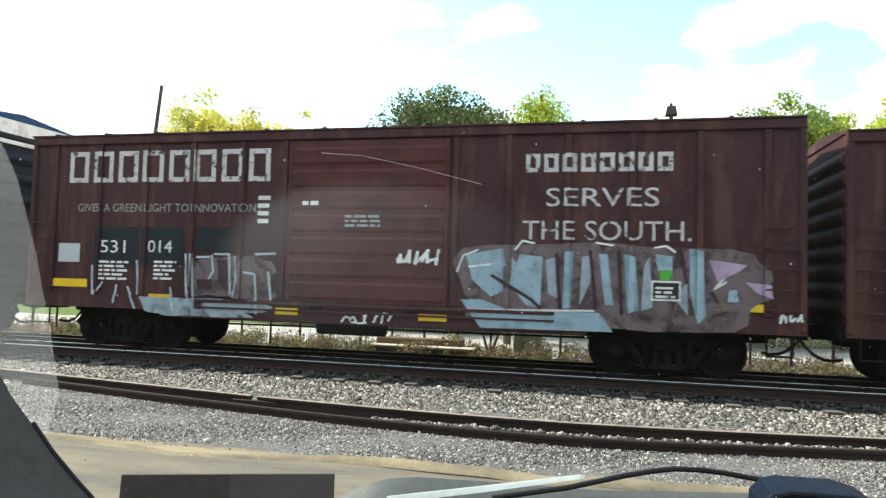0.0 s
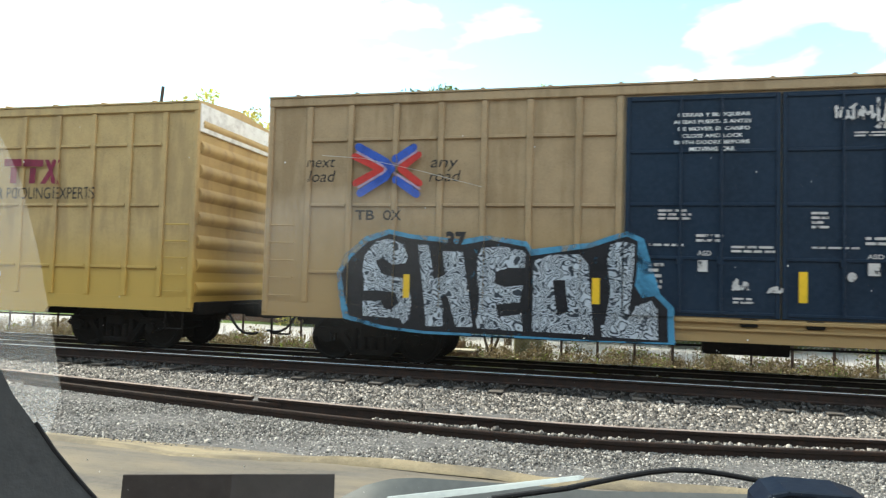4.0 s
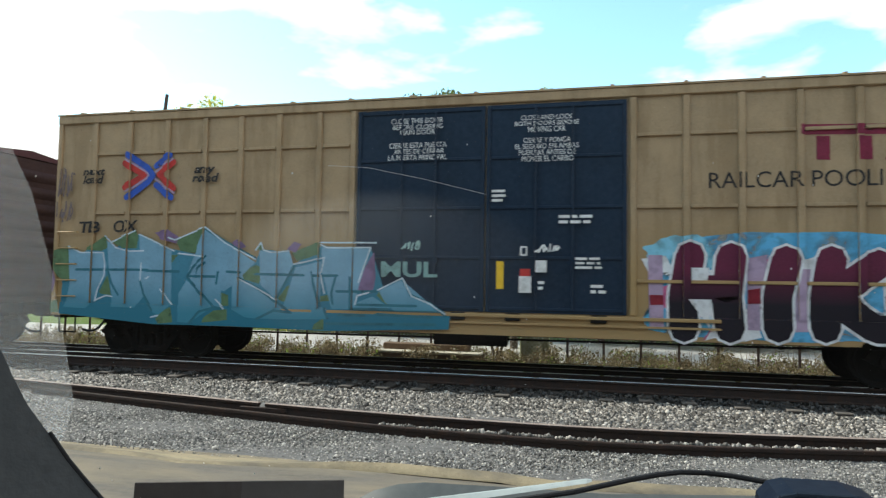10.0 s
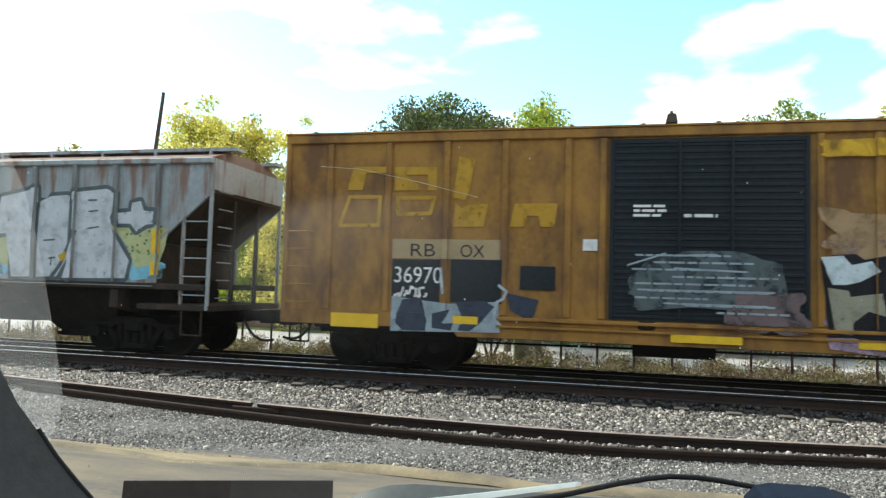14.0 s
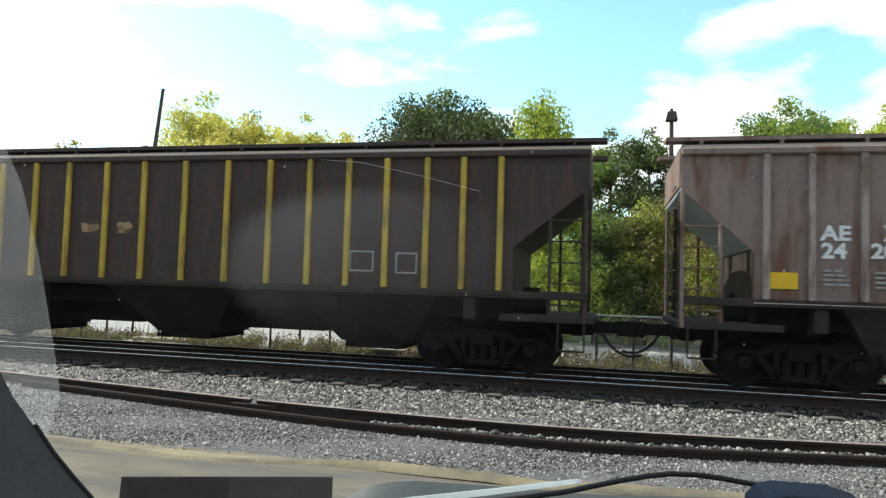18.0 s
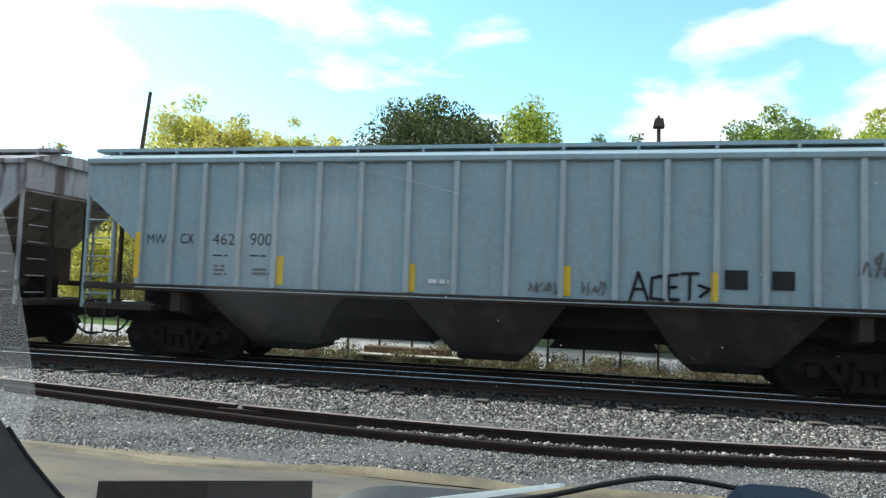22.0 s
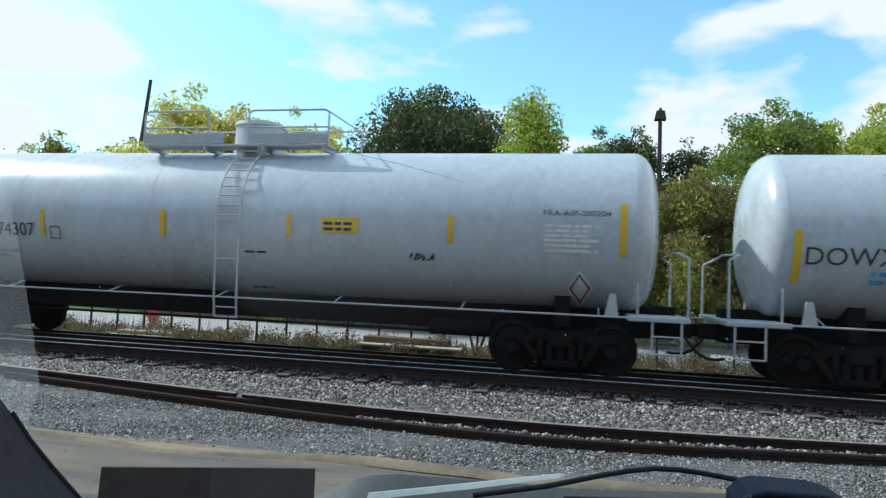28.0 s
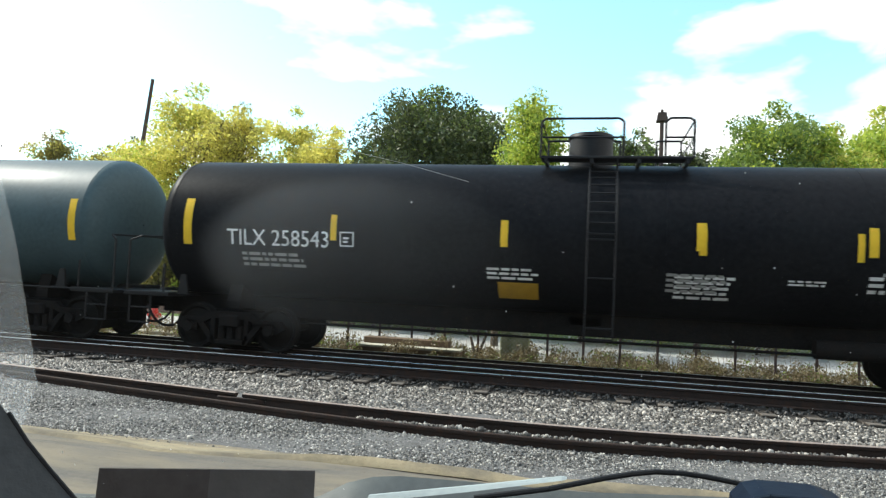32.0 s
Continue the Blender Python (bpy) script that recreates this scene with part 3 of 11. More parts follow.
def tank_car(key, label, right, left, radius, zc, paint, dome_x, sill_mat, end_gear, handrail, platform=(1.05, 1.05), ladder_dx=0.25, dome=(0.42, 0.62), sill_z=1.1, guard=True, tip=0.35, toe=False, hoops=(0.57, 0.3), tip_left=None, head_mat=None):
    length, xc = right - left, (right + left) / 2
    w = thing("tank_car", label, "tank car", "wagons of the train")
    h = length / 2
    n = 40
    tl = h - tip                                        # tip of the right head
    tm = h - (tip if tip_left is None else tip_left)    # tip of the left head
    head = 0.46
    cap = [(0.0, 0.02)]
    for k in range(1, 13):
        a = math.pi / 2 * k / 12
        cap.append((head * (1 - math.cos(a)), radius * math.sin(a) ** 0.62))
    for end in (-1, 1):
        s = Shape().lathe([(end * ((tm if end < 0 else tl) - c), r_) for c, r_ in cap], (0, 0, zc), "x", n)
        part("tank_head", s, head_mat or paint, w, "dished head of the tank", True)
    s = Shape().lathe([(float(x), radius) for x in np.linspace(-tm + head, tl - head, 11)], (0, 0, zc), "x", n)
    tank = part("tank", s, paint, w, smooth=True)
    s = Shape()
    for k in np.linspace(-tm + head, tl - head, 6):
        s.lathe([(k - 0.012, radius - 0.01), (k - 0.012, radius + 0.004), (k + 0.012, radius + 0.004), (k + 0.012, radius - 0.01)], (0, 0, zc), "x", n)
    part("weld_seam", s, paint, tank, smooth=True)
    zb = zc - radius
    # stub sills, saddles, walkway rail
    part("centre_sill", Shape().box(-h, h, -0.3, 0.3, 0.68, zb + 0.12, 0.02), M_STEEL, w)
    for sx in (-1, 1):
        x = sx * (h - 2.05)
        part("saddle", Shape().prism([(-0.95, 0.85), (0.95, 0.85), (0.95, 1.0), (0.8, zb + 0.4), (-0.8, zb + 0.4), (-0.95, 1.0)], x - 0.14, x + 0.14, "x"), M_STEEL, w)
        part("end_platform", Shape().box(sx * (h - 0.9), sx * (h + 0.12), -1.48, 1.48, sill_z - 0.06, sill_z + 0.03, 0.015), sill_mat, w)
        s = Shape()
        xe = sx * (h + 0.08)
        for sy in (-1, 1):
            s.pipe([(xe, sy * 1.42, sill_z), (xe, sy * 1.42, sill_z + 1.05)], 0.022)
            s.pipe([(sx * (h - 0.75), sy * 1.42, sill_z), (sx * (h - 0.75), sy * 1.42, sill_z + 0.6)], 0.02)
        s.pipe([(xe, -1.42, sill_z + 1.05), (sx * (h - 0.1), -1.3, sill_z + 1.15), (sx * (h - 0.05), 0, sill_z + 1.2), (sx * (h - 0.1), 1.3, sill_z + 1.15), (xe, 1.42, sill_z + 1.05)], 0.022)
        part("end_handrail", s, end_gear, w)
        part("stirrup", Shape().pipe([(sx * (h - 0.5), -1.46, sill_z), (sx * (h - 0.5), -1.46, 0.5), (sx * (h - 0.02), -1.46, 0.5), (sx * (h - 0.02), -1.46, sill_z)], 0.018).pipe([(sx * (h - 0.5), -1.46, 0.8), (sx * (h - 0.02), -1.46, 0.8)], 0.016), end_gear, w)
        part("brace_plate", Shape().prism([(sx * (h - 1.30), sill_z), (sx * (h - 1.06), sill_z), (sx * (h - 1.12), sill_z + 0.40), (sx * (h - 1.22), sill_z + 0.40)], -1.42, -1.36), end_gear, w)
    if handrail:
        s = Shape()
        for sy in (-1, 1):
            s.tube((-h + 0.9, sy * 1.45, sill_z), (h - 0.9, sy * 1.45, sill_z), 0.018, 8)
            for k in np.linspace(-h + 1.4, h - 1.4, 7):
                s.pipe([(float(k), sy * 1.45, sill_z), (float(k), sy * 1.0, sill_z + 0.12)], 0.014)
        part("side_handrail", s, handrail, w, "long side rail")
    part("bottom_outlet", Shape().tube((dome_x, 0, zb + 0.1), (dome_x, 0, zb - 0.28), 0.22, 14).box(dome_x - 0.32, dome_x + 0.32, -0.3, 0.3, zb - 0.2, zb - 0.02, 0.02), M_STEEL, w)
    part("brake_reservoir", Shape().tube((h - 4.6, -0.5, 0.72), (h - 3.4, -0.5, 0.72), 0.17, 14), M_STEEL, w, smooth=True)
    part("brake_pipe", Shape().tube((-h + 2.5, -0.55, 0.62), (h - 2.5, -0.55, 0.62), 0.025), M_STEEL, w)
    # manway, platform with rails, ladder
    zt = zc + radius
    part("manway", Shape().lathe([(-0.1, dome[0] * 1.05), (dome[1] * 0.82, dome[0] * 1.0), (dome[1] * 0.86, dome[0] * 1.08), (dome[1] * 0.98, dome[0] * 1.02), (dome[1], dome[0] * 0.7), (dome[1], 0.02)], (dome_x, 0, zt), "z", 20), paint if not guard else end_gear, w, "manway nozzle with its lid", True)
    px0, px1 = dome_x - platform[0], dome_x + platform[1]
    s = Shape()
    for y0, y1 in ((-1.0, -0.55), (0.55, 1.0)):
        s.box(px0, px1, y0, y1, zt - 0.02, zt + 0.03, 0.01)
    for k in np.linspace(px0 + 0.1, px1 - 0.1, 4):
        s.box(float(k) - 0.03, float(k) + 0.03, -1.0, 1.0, zt - 0.10, zt - 0.02)
    part("platform", s, end_gear, w, "grated platform round the manway")
    if toe:
        part("toe_board", Shape().box(px0, dome_x - 0.3, -1.01, -0.985, zt + 0.04, zt + 0.24, 0.006), end_gear, w)
        part("toe_board", Shape().box(dome_x + 0.3, px1, -1.01, -0.985, zt + 0.04, zt + 0.24, 0.006), end_gear, w)
    s = Shape()
    for a, b in ((px0, px0 + hoops[0] * (px1 - px0)), (px1 - hoops[1] * (px1 - px0), px1)):
        s.pipe([(a, -1.0, zt), (a, -1.0, zt + 0.66), (a + 0.08, -1.0, zt + 0.72), (b - 0.08, -1.0, zt + 0.72), (b, -1.0, zt + 0.66), (b, -1.0, zt)], 0.022)
        s.pipe([(a, -1.0, zt + 0.37), (b, -1.0, zt + 0.37)], 0.018)
        s.pipe([(a, 1.0, zt), (a, 1.0, zt + 0.72), (b, 1.0, zt + 0.72), (b, 1.0, zt)], 0.022)
    for x in (px0, px1):
        s.pipe([(x, -1.0, zt + 0.68), (x, 1.0, zt + 0.68)], 0.018)
        s.pipe([(x, -1.0, zt + 0.37), (x, 1.0, zt + 0.37)], 0.016)
    part("platform_rail", s, end_gear, w)
    s = Shape()
    lx = dome_x + ladder_dx
    arc = [(-(radius + 0.09) * math.sin(a), zc + (radius + 0.09) * math.cos(a)) for a in np.linspace(0.62, 1.62, 9)]
    arc = [(-0.98, zt - 0.02)] + [(float(a), float(b)) for a, b in arc] + [(-1.55, sill_z), (-1.5, 0.72)]
    for dx in (-0.24, 0.24):
        s.pipe([(lx + dx, a, b) for a, b in arc], 0.02)
    for (a, b), (c, d) in zip(arc, arc[1:]):
        for u in ((0.5,) if math.hypot(c - a, d - b) < 0.45 else (0.0, 0.5)):
            s.pipe([(lx - 0.24, a + (c - a) * u, b + (d - b) * u), (lx + 0.24, a + (c - a) * u, b + (d - b) * u)], 0.015)
    s.pipe([(lx - 0.24, -1.5, 0.72), (lx + 0.24, -1.5, 0.72)], 0.016)
    part("side_ladder", s, end_gear, w, "side ladder up to the manway platform")
    running_gear(w, xc, length, 2.05)

    def fn(x, z):
        q = min(0.995, abs(z - zc) / radius)
        return -radius * math.sqrt(1 - q * q) - 0.004
    zcuts = [zc - radius + 0.12 * k for k in range(1, int(2 * radius / 0.12))]
    return w, Side(w, fn, (), zcuts)


# Shade below the hopper ends and sills is put into this sooty dark colour.
M_SLOPE = mat("shade_and_soot_slope_paint", (0.035, 0.028, 0.023), 0.85, 0, 0.35, 1.2, 0.3, 30, (0.075, 0.05, 0.035), 0.6, stretch=(1.5, 1.5, 0.5), sscale=1.6)
M_ROOFDIRT = mat("grimy_brown_roof_sheet", (0.11, 0.095, 0.085), 0.85, 0, 0.3, 1, 0.3, 30, (0.10, 0.055, 0.035), 0.6, sscale=2)


def hopper(key, label, right, left, eave, paint, rib_mat, posts, sill_mat, bays=3, sill=1.52, rust_roof=None, slope=1.85, bay_mat=None, slope_left=None, gap=4.25, edge_mat=None, slope_right=None):
    """A covered hopper: ribbed sides, sloped end sheets, outlet bays, roof walk."""
    RIB = 0.085
    length, xc = right - left, (right + left) / 2
    w = thing("hopper_wagon", label, "hopper wagon", "wagons of the train")
    h = length / 2
    e = eave
    bay_mat = bay_mat or P_BAY
    # body: the sides stop short over the trucks and run out to the ends along the slope sheets
    zs, hb, xv = sill, min(h - 0.02, 8.38), 7.08
    z0, z1 = zs + 0.86, e - 0.68
    part("body", Shape().prism([(-xv + 0.02, zs), (xv - 0.02, zs), (xv - 0.02, z0), (hb - 0.02, z1), (hb - 0.02, e - 0.06), (-hb + 0.02, e - 0.06), (-hb + 0.02, z1), (-xv + 0.02, z0)], -PANEL + 0.021, PANEL - 0.021), paint, w)
    for sy in (-1, 1):
        s = Shape().prism([(-xv, zs), (xv, zs), (xv, z0), (hb, z1), (hb, e - 0.1), (-hb, e - 0.1), (-hb, z1), (-xv, z0)], sy * (PANEL - 0.02), sy * PANEL)
        part("side_sheet", s, paint, w)
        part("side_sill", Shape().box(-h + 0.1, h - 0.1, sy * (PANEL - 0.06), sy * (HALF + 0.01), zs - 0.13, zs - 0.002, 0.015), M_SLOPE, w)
        part("sill_edge", Shape().box(-xv, xv, sy * (HALF + 0.01), sy * (HALF + 0.03), zs - 0.075, zs - 0.055, 0.004), edge_mat or rib_mat, w)
        part("top_chord", Shape().box(-hb, hb, sy * (PANEL - 0.04), sy * (HALF + 0.03), e - 0.16, e - 0.04, 0.02), sill_mat, w)
    for p in posts:
        for sy in (-1, 1):
            part("side_rib", Shape().box(p - 0.05, p + 0.05, sy * PANEL, sy * (PANEL + RIB), zs, e - 0.165, 0.012), rib_mat, w)
    rust_roof = rust_roof or M_ROOFDIRT
    part("roof", Shape().prism([(-HALF, e - 0.05), (-0.9, e + 0.16), (0, e + 0.22), (0.9, e + 0.16), (HALF, e - 0.05)], -h + 0.1, h - 0.1, "x"), rust_roof, w)
    part("hatch_trough", Shape().box(-h + 0.9, h - 0.9, -0.32, 0.32, e + 0.2, e + 0.30, 0.02), rust_roof, w)
    s = Shape()
    for sy in (-1, 1):
        s.box(-h - 0.2, h + 0.2, sy * 0.72, sy * 1.04, e + 0.19, e + 0.26)
        for k in np.linspace(-h + 0.4, h - 0.4, 13):
            s.box(float(k) - 0.025, float(k) + 0.025, sy * 0.7, sy * 1.06, e + 0.08, e + 0.19)
    part("running_board", s, sill_mat, w, "grated roof walk on brackets")
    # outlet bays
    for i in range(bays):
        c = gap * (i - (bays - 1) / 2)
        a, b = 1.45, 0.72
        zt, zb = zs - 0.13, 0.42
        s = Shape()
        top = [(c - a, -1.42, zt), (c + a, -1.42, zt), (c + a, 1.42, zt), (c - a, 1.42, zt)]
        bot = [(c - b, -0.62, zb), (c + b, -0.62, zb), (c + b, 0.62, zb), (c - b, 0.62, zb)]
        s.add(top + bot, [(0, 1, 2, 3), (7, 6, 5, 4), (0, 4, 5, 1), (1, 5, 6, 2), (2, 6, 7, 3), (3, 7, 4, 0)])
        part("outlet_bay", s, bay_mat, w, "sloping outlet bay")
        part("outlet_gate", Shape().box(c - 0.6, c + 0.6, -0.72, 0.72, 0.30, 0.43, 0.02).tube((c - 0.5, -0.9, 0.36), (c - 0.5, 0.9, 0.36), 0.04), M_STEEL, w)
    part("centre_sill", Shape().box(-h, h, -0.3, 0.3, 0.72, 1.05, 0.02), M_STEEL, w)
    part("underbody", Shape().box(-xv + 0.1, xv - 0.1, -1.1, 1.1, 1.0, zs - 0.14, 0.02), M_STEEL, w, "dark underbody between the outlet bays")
    # added blocks that keep the gaps between the bays dark
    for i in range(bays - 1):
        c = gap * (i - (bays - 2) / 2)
        part("bay_gap_filler", Shape().prism([(c - 1.0, 0.58), (c + 1.0, 0.58), (c + 0.72, 1.02), (c - 0.72, 1.02)], -0.62, 0.62), M_STEEL, w, "added dark filler in the gap between two outlet bays")
    for sx in (-1, 1):
        # open end frame with slope sheet, posts, ladder
        inner = PANEL - 0.06
        # slope_left and slope_right carry the light on each end's slope as colour
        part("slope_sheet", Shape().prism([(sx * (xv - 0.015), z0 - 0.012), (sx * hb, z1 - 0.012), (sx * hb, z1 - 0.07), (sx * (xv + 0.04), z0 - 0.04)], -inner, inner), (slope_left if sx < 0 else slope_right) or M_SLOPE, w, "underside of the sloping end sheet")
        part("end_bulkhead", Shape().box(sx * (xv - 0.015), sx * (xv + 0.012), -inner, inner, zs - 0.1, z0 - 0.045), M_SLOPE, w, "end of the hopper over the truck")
        part("end_sheet", Shape().box(sx * (hb - 0.015), sx * (hb + 0.025), -PANEL + 0.02, PANEL - 0.02, z1, e - 0.05), paint, w)
        zq = z0 + (z1 - z0) * (hb - 0.66 - xv) / (hb - xv)
        for sy in (-1, 1):
            part("slope_flange", Shape().prism([(sx * xv, z0), (sx * hb, z1), (sx * hb, z1 - 0.07), (sx * xv, z0 - 0.07)], sy * (PANEL - 0.055), sy * (PANEL + 0.012)), sill_mat, w)
            part("corner_post", Shape().box(sx * (hb - 0.07), sx * hb, sy * (PANEL - 0.06), sy * (PANEL + 0.01), 1.0, z1 + 0.2, 0.012), sill_mat, w)
            part("end_post", Shape().box(sx * (hb - 0.68), sx * (hb - 0.62), sy * (PANEL - 0.08), sy * (PANEL - 0.01), 1.1, zq, 0.01), sill_mat, w)
        for y in (-0.5, 0.5):
            part("end_strut", Shape().box(sx * (hb - 0.14), sx * (hb - 0.06), y - 0.04, y + 0.04, 1.0, z1 + 0.1, 0.01), M_SLOPE, w)
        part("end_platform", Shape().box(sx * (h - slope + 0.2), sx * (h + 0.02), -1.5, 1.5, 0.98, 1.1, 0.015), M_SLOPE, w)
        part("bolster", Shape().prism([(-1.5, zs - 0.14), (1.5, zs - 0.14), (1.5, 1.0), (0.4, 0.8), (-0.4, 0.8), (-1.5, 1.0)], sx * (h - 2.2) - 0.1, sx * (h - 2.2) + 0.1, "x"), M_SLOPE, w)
        ladder(w, sx * (hb - 0.65), sx * (hb - 0.04), 1.3, zq - 0.1, -PANEL - 0.03, 5, sill_mat)
        s = Shape()
        for k in range(7):
            z = 1.25 + k * 0.36
            s.pipe([(sx * (hb + 0.07), -1.35, z), (sx * (hb + 0.07), -0.85, z)], 0.014)
        part("end_ladder", s, sill_mat, w)
        part("brake_gear", Shape().tube((sx * (h - 1.7), -0.4, 1.3), (sx * (h - 0.9), -0.4, 1.3), 0.2, 12).box(sx * (h - 1.5), sx * (h - 1.1), 0.1, 0.6, 1.1, 1.6, 0.02), M_STEEL, w)
        part("stirrup", Shape().pipe([(sx * (h - 0.6), -1.5, 1.0), (sx * (h - 0.6), -1.5, 0.5), (sx * (h - 0.15), -1.5, 0.5), (sx * (h - 0.15), -1.5, 1.0)], 0.018), M_SLOPE, w)
    running_gear(w, xc, length, 2.0)
    cuts = [p + d for p in posts for d in (-0.05, 0.05)]
    return w, Side(w, surface(posts, 0.05, RIB), cuts)


def even(a, b, n):
    return [a + (b - a) * i / (n - 1) for i in range(n)]

# ---- ground, tracks ----
M_SOIL = mat("dry_soil_ground", (0.14, 0.12, 0.085), 0.95, 0, 0.4, 0.6, 0.6, 12, (0.07, 0.085, 0.03), 0.8, sscale=0.5)
M_ASPHALT = mat("worn_asphalt", (0.115, 0.105, 0.09), 0.85, 0, 0.35, 1.2, 0.5, 60, (0.22, 0.185, 0.13), 0.75, stretch=(0.5, 1.6, 1), sscale=1.6, edge=(0.42, 0.66))
M_SAND = mat("sandy_verge", (0.27, 0.225, 0.145), 0.95, 0, 0.35, 1.5, 0.6, 40, (0.125, 0.112, 0.092), 0.85, stretch=(0.6, 1.8, 1), sscale=1.8, edge=(0.42, 0.64))
M_GRAVELBED = mat("fine_grey_gravel", (0.13, 0.128, 0.125), 0.9, 0, 0.35, 3, 0.9, 45, (0.08, 0.075, 0.07), 0.7, sscale=14)
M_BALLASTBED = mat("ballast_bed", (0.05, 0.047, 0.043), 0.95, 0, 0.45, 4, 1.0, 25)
M_FARROAD = mat("pale_concrete_road", (0.42, 0.41, 0.39), 0.85, 0, 0.2, 0.8, 0.3, 20)
M_GRASS = mat("lawn_grass", (0.09, 0.15, 0.03), 0.95, 0, 0.35, 1.2, 0.8, 30, (0.16, 0.17, 0.05), 0.6, sscale=2)


def stone_mat(name, lo, hi):
    m = bpy.data.materials.new(name)
    m.use_nodes = True
    nt = m.node_tree
    b = nt.nodes["Principled BSDF"]
    b.inputs["Roughness"].default_value = 0.62
    g = nt.nodes.new("ShaderNodeNewGeometry")
    r = nt.nodes.new("ShaderNodeValToRGB")
    r.color_ramp.elements[0].color, r.color_ramp.elements[1].color = (*lo, 1), (*hi, 1)
    e = r.color_ramp.elements.new(0.5)
    e.color = (*[(a * 0.78 + c * 0.22) for a, c in zip(lo, hi)], 1)
    e = r.color_ramp.elements.new(0.82)
    e.color = (*[(a * 0.5 + c * 0.5) for a, c in zip(lo, hi)], 1)
    nt.links.new(g.outputs["Random Per Island"], r.inputs[0])
    t = nt.nodes.new("ShaderNodeTexCoord")
    n = nt.nodes.new("ShaderNodeTexNoise")
    n.inputs["Scale"].default_value = 60
    nt.links.new(t.outputs["Object"], n.inputs["Vector"])
    mx = nt.nodes.new("ShaderNodeMix")
    mx.data_type, mx.blend_type = "RGBA", "MULTIPLY"
    mx.inputs["Factor"].default_value = 0.3
    nt.links.new(r.outputs[0], mx.inputs["A"])
    nt.links.new(n.outputs["Fac"], mx.inputs["B"])
    nt.links.new(mx.outputs["Result"], b.inputs["Base Color"])
    return m


M_STONE = stone_mat("crushed_grey_stone", (0.014, 0.013, 0.012), (0.66, 0.61, 0.54))
# Darker stones for the track bed: the train's shadow painted into fouled ballast.
M_SHADESTONE = stone_mat("train_shaded_oily_ballast", (0.02, 0.019, 0.018), (0.10, 0.095, 0.09))
M_CHIP = stone_mat("fine_stone_chips", (0.045, 0.045, 0.044), (0.62, 0.595, 0.54))


def mesh_from_arrays(name, verts, faces, material):
    """verts: n x 3, faces: m x k (all with k corners)."""
    me = bpy.data.meshes.new(name)
    m, k = faces.shape
    me.vertices.add(len(verts))
    me.vertices.foreach_set("co", np.asarray(verts, np.float32).ravel())
    me.loops.add(m * k)
    me.loops.foreach_set("vertex_index", faces.astype(np.int32).ravel())
    me.polygons.add(m)
    me.polygons.foreach_set("loop_start", np.arange(0, m * k, k, dtype=np.int32))
    me.update(calc_edges=True)
    me.materials.append(material)
    return me


def stones(name, n, x0, x1, ylim, zf, size, material, label, seed):
    """Loose stones strewn over a strip, as one object."""
    r = np.random.RandomState(seed)
    cube = np.array([(x, y, z) for z in (-1, 1) for y in (-1, 1) for x in (-1, 1)], float)
    quad = np.array([(0, 2, 3, 1), (4, 5, 7, 6), (0, 1, 5, 4), (2, 6, 7, 3), (0, 4, 6, 2), (1, 3, 7, 5)])
    x = r.uniform(x0, x1, n)
    y = ylim[0] + (ylim[1] - ylim[0]) * r.rand(n)
    s = size * np.exp(r.normal(0, 0.24, n)) * 0.5
    shape = cube[None] * (0.55 + 0.45 * r.rand(n, 8, 3)) * (s[:, None, None]) * np.stack([r.uniform(0.7, 1.3, n), r.uniform(0.7, 1.2, n), r.uniform(0.5, 0.95, n)], -1)[:, None, :]
    q = r.normal(size=(n, 4))
    q /= np.linalg.norm(q, axis=1)[:, None]
    w, a, b, c = q.T
    rot = np.stack([1 - 2 * (b * b + c * c), 2 * (a * b - c * w), 2 * (a * c + b * w), 2 * (a * b + c * w), 1 - 2 * (a * a + c * c), 2 * (b * c - a * w), 2 * (a * c - b * w), 2 * (b * c + a * w), 1 - 2 * (a * a + b * b)], -1).reshape(n, 3, 3)
    shape = np.einsum("nij,nkj->nki", rot, shape)
    z = zf(x, y) + s * r.uniform(0.0, 0.5, n)
    v = (shape + np.stack([x, y, z], -1)[:, None, :]).reshape(-1, 3)
    f = (quad[None] + (np.arange(n) * 8)[:, None, None]).reshape(-1, 4)
    ob = new(name, mesh_from_arrays(name, v, f, material))
    return tagged(ob, label, "stones", "", "stuff")


def sheet(name, rows, xs, material, label, category, wander=None):
    """A strip of ground: rows of (y, z) pulled along x, gently uneven; wander shifts rows in y."""
    vs = np.array([(x, y + (wander(x, y) if wander else 0), z + (0.012 * math.sin(x * 1.7 + y * 3) if abs(x) < 60 else 0)) for y, z in rows for x in xs])
    nx = len(xs)
    f = np.array([(j * nx + i, j * nx + i + 1, (j + 1) * nx + i + 1, (j + 1) * nx + i) for j in range(len(rows) - 1) for i in range(nx - 1)])
    return tagged(new(name, mesh_from_arrays(name, vs, f, material)), label, category, "", "structure")


XS = [-300, -120, -60] + [x * 0.5 for x in range(-80, 61)] + [60, 120, 300]
solid("ground", Shape().add([(-2600, -2600, -0.42), (2600, -2600, -0.42), (2600, 2600, -0.42), (-2600, 2600, -0.42)], [(0, 1, 2, 3)]), M_SOIL, "dry weedy earth reaching to the horizon", "ground", "structure")
sheet("road", [(-8.0, -0.04), (0, -0.04), (3.0, -0.05), (5.45, -0.08), (6.0, -0.14), (6.36, -0.21), (6.42, -0.4)], XS, M_ASPHALT, "worn dark asphalt road beside the tracks", "road")


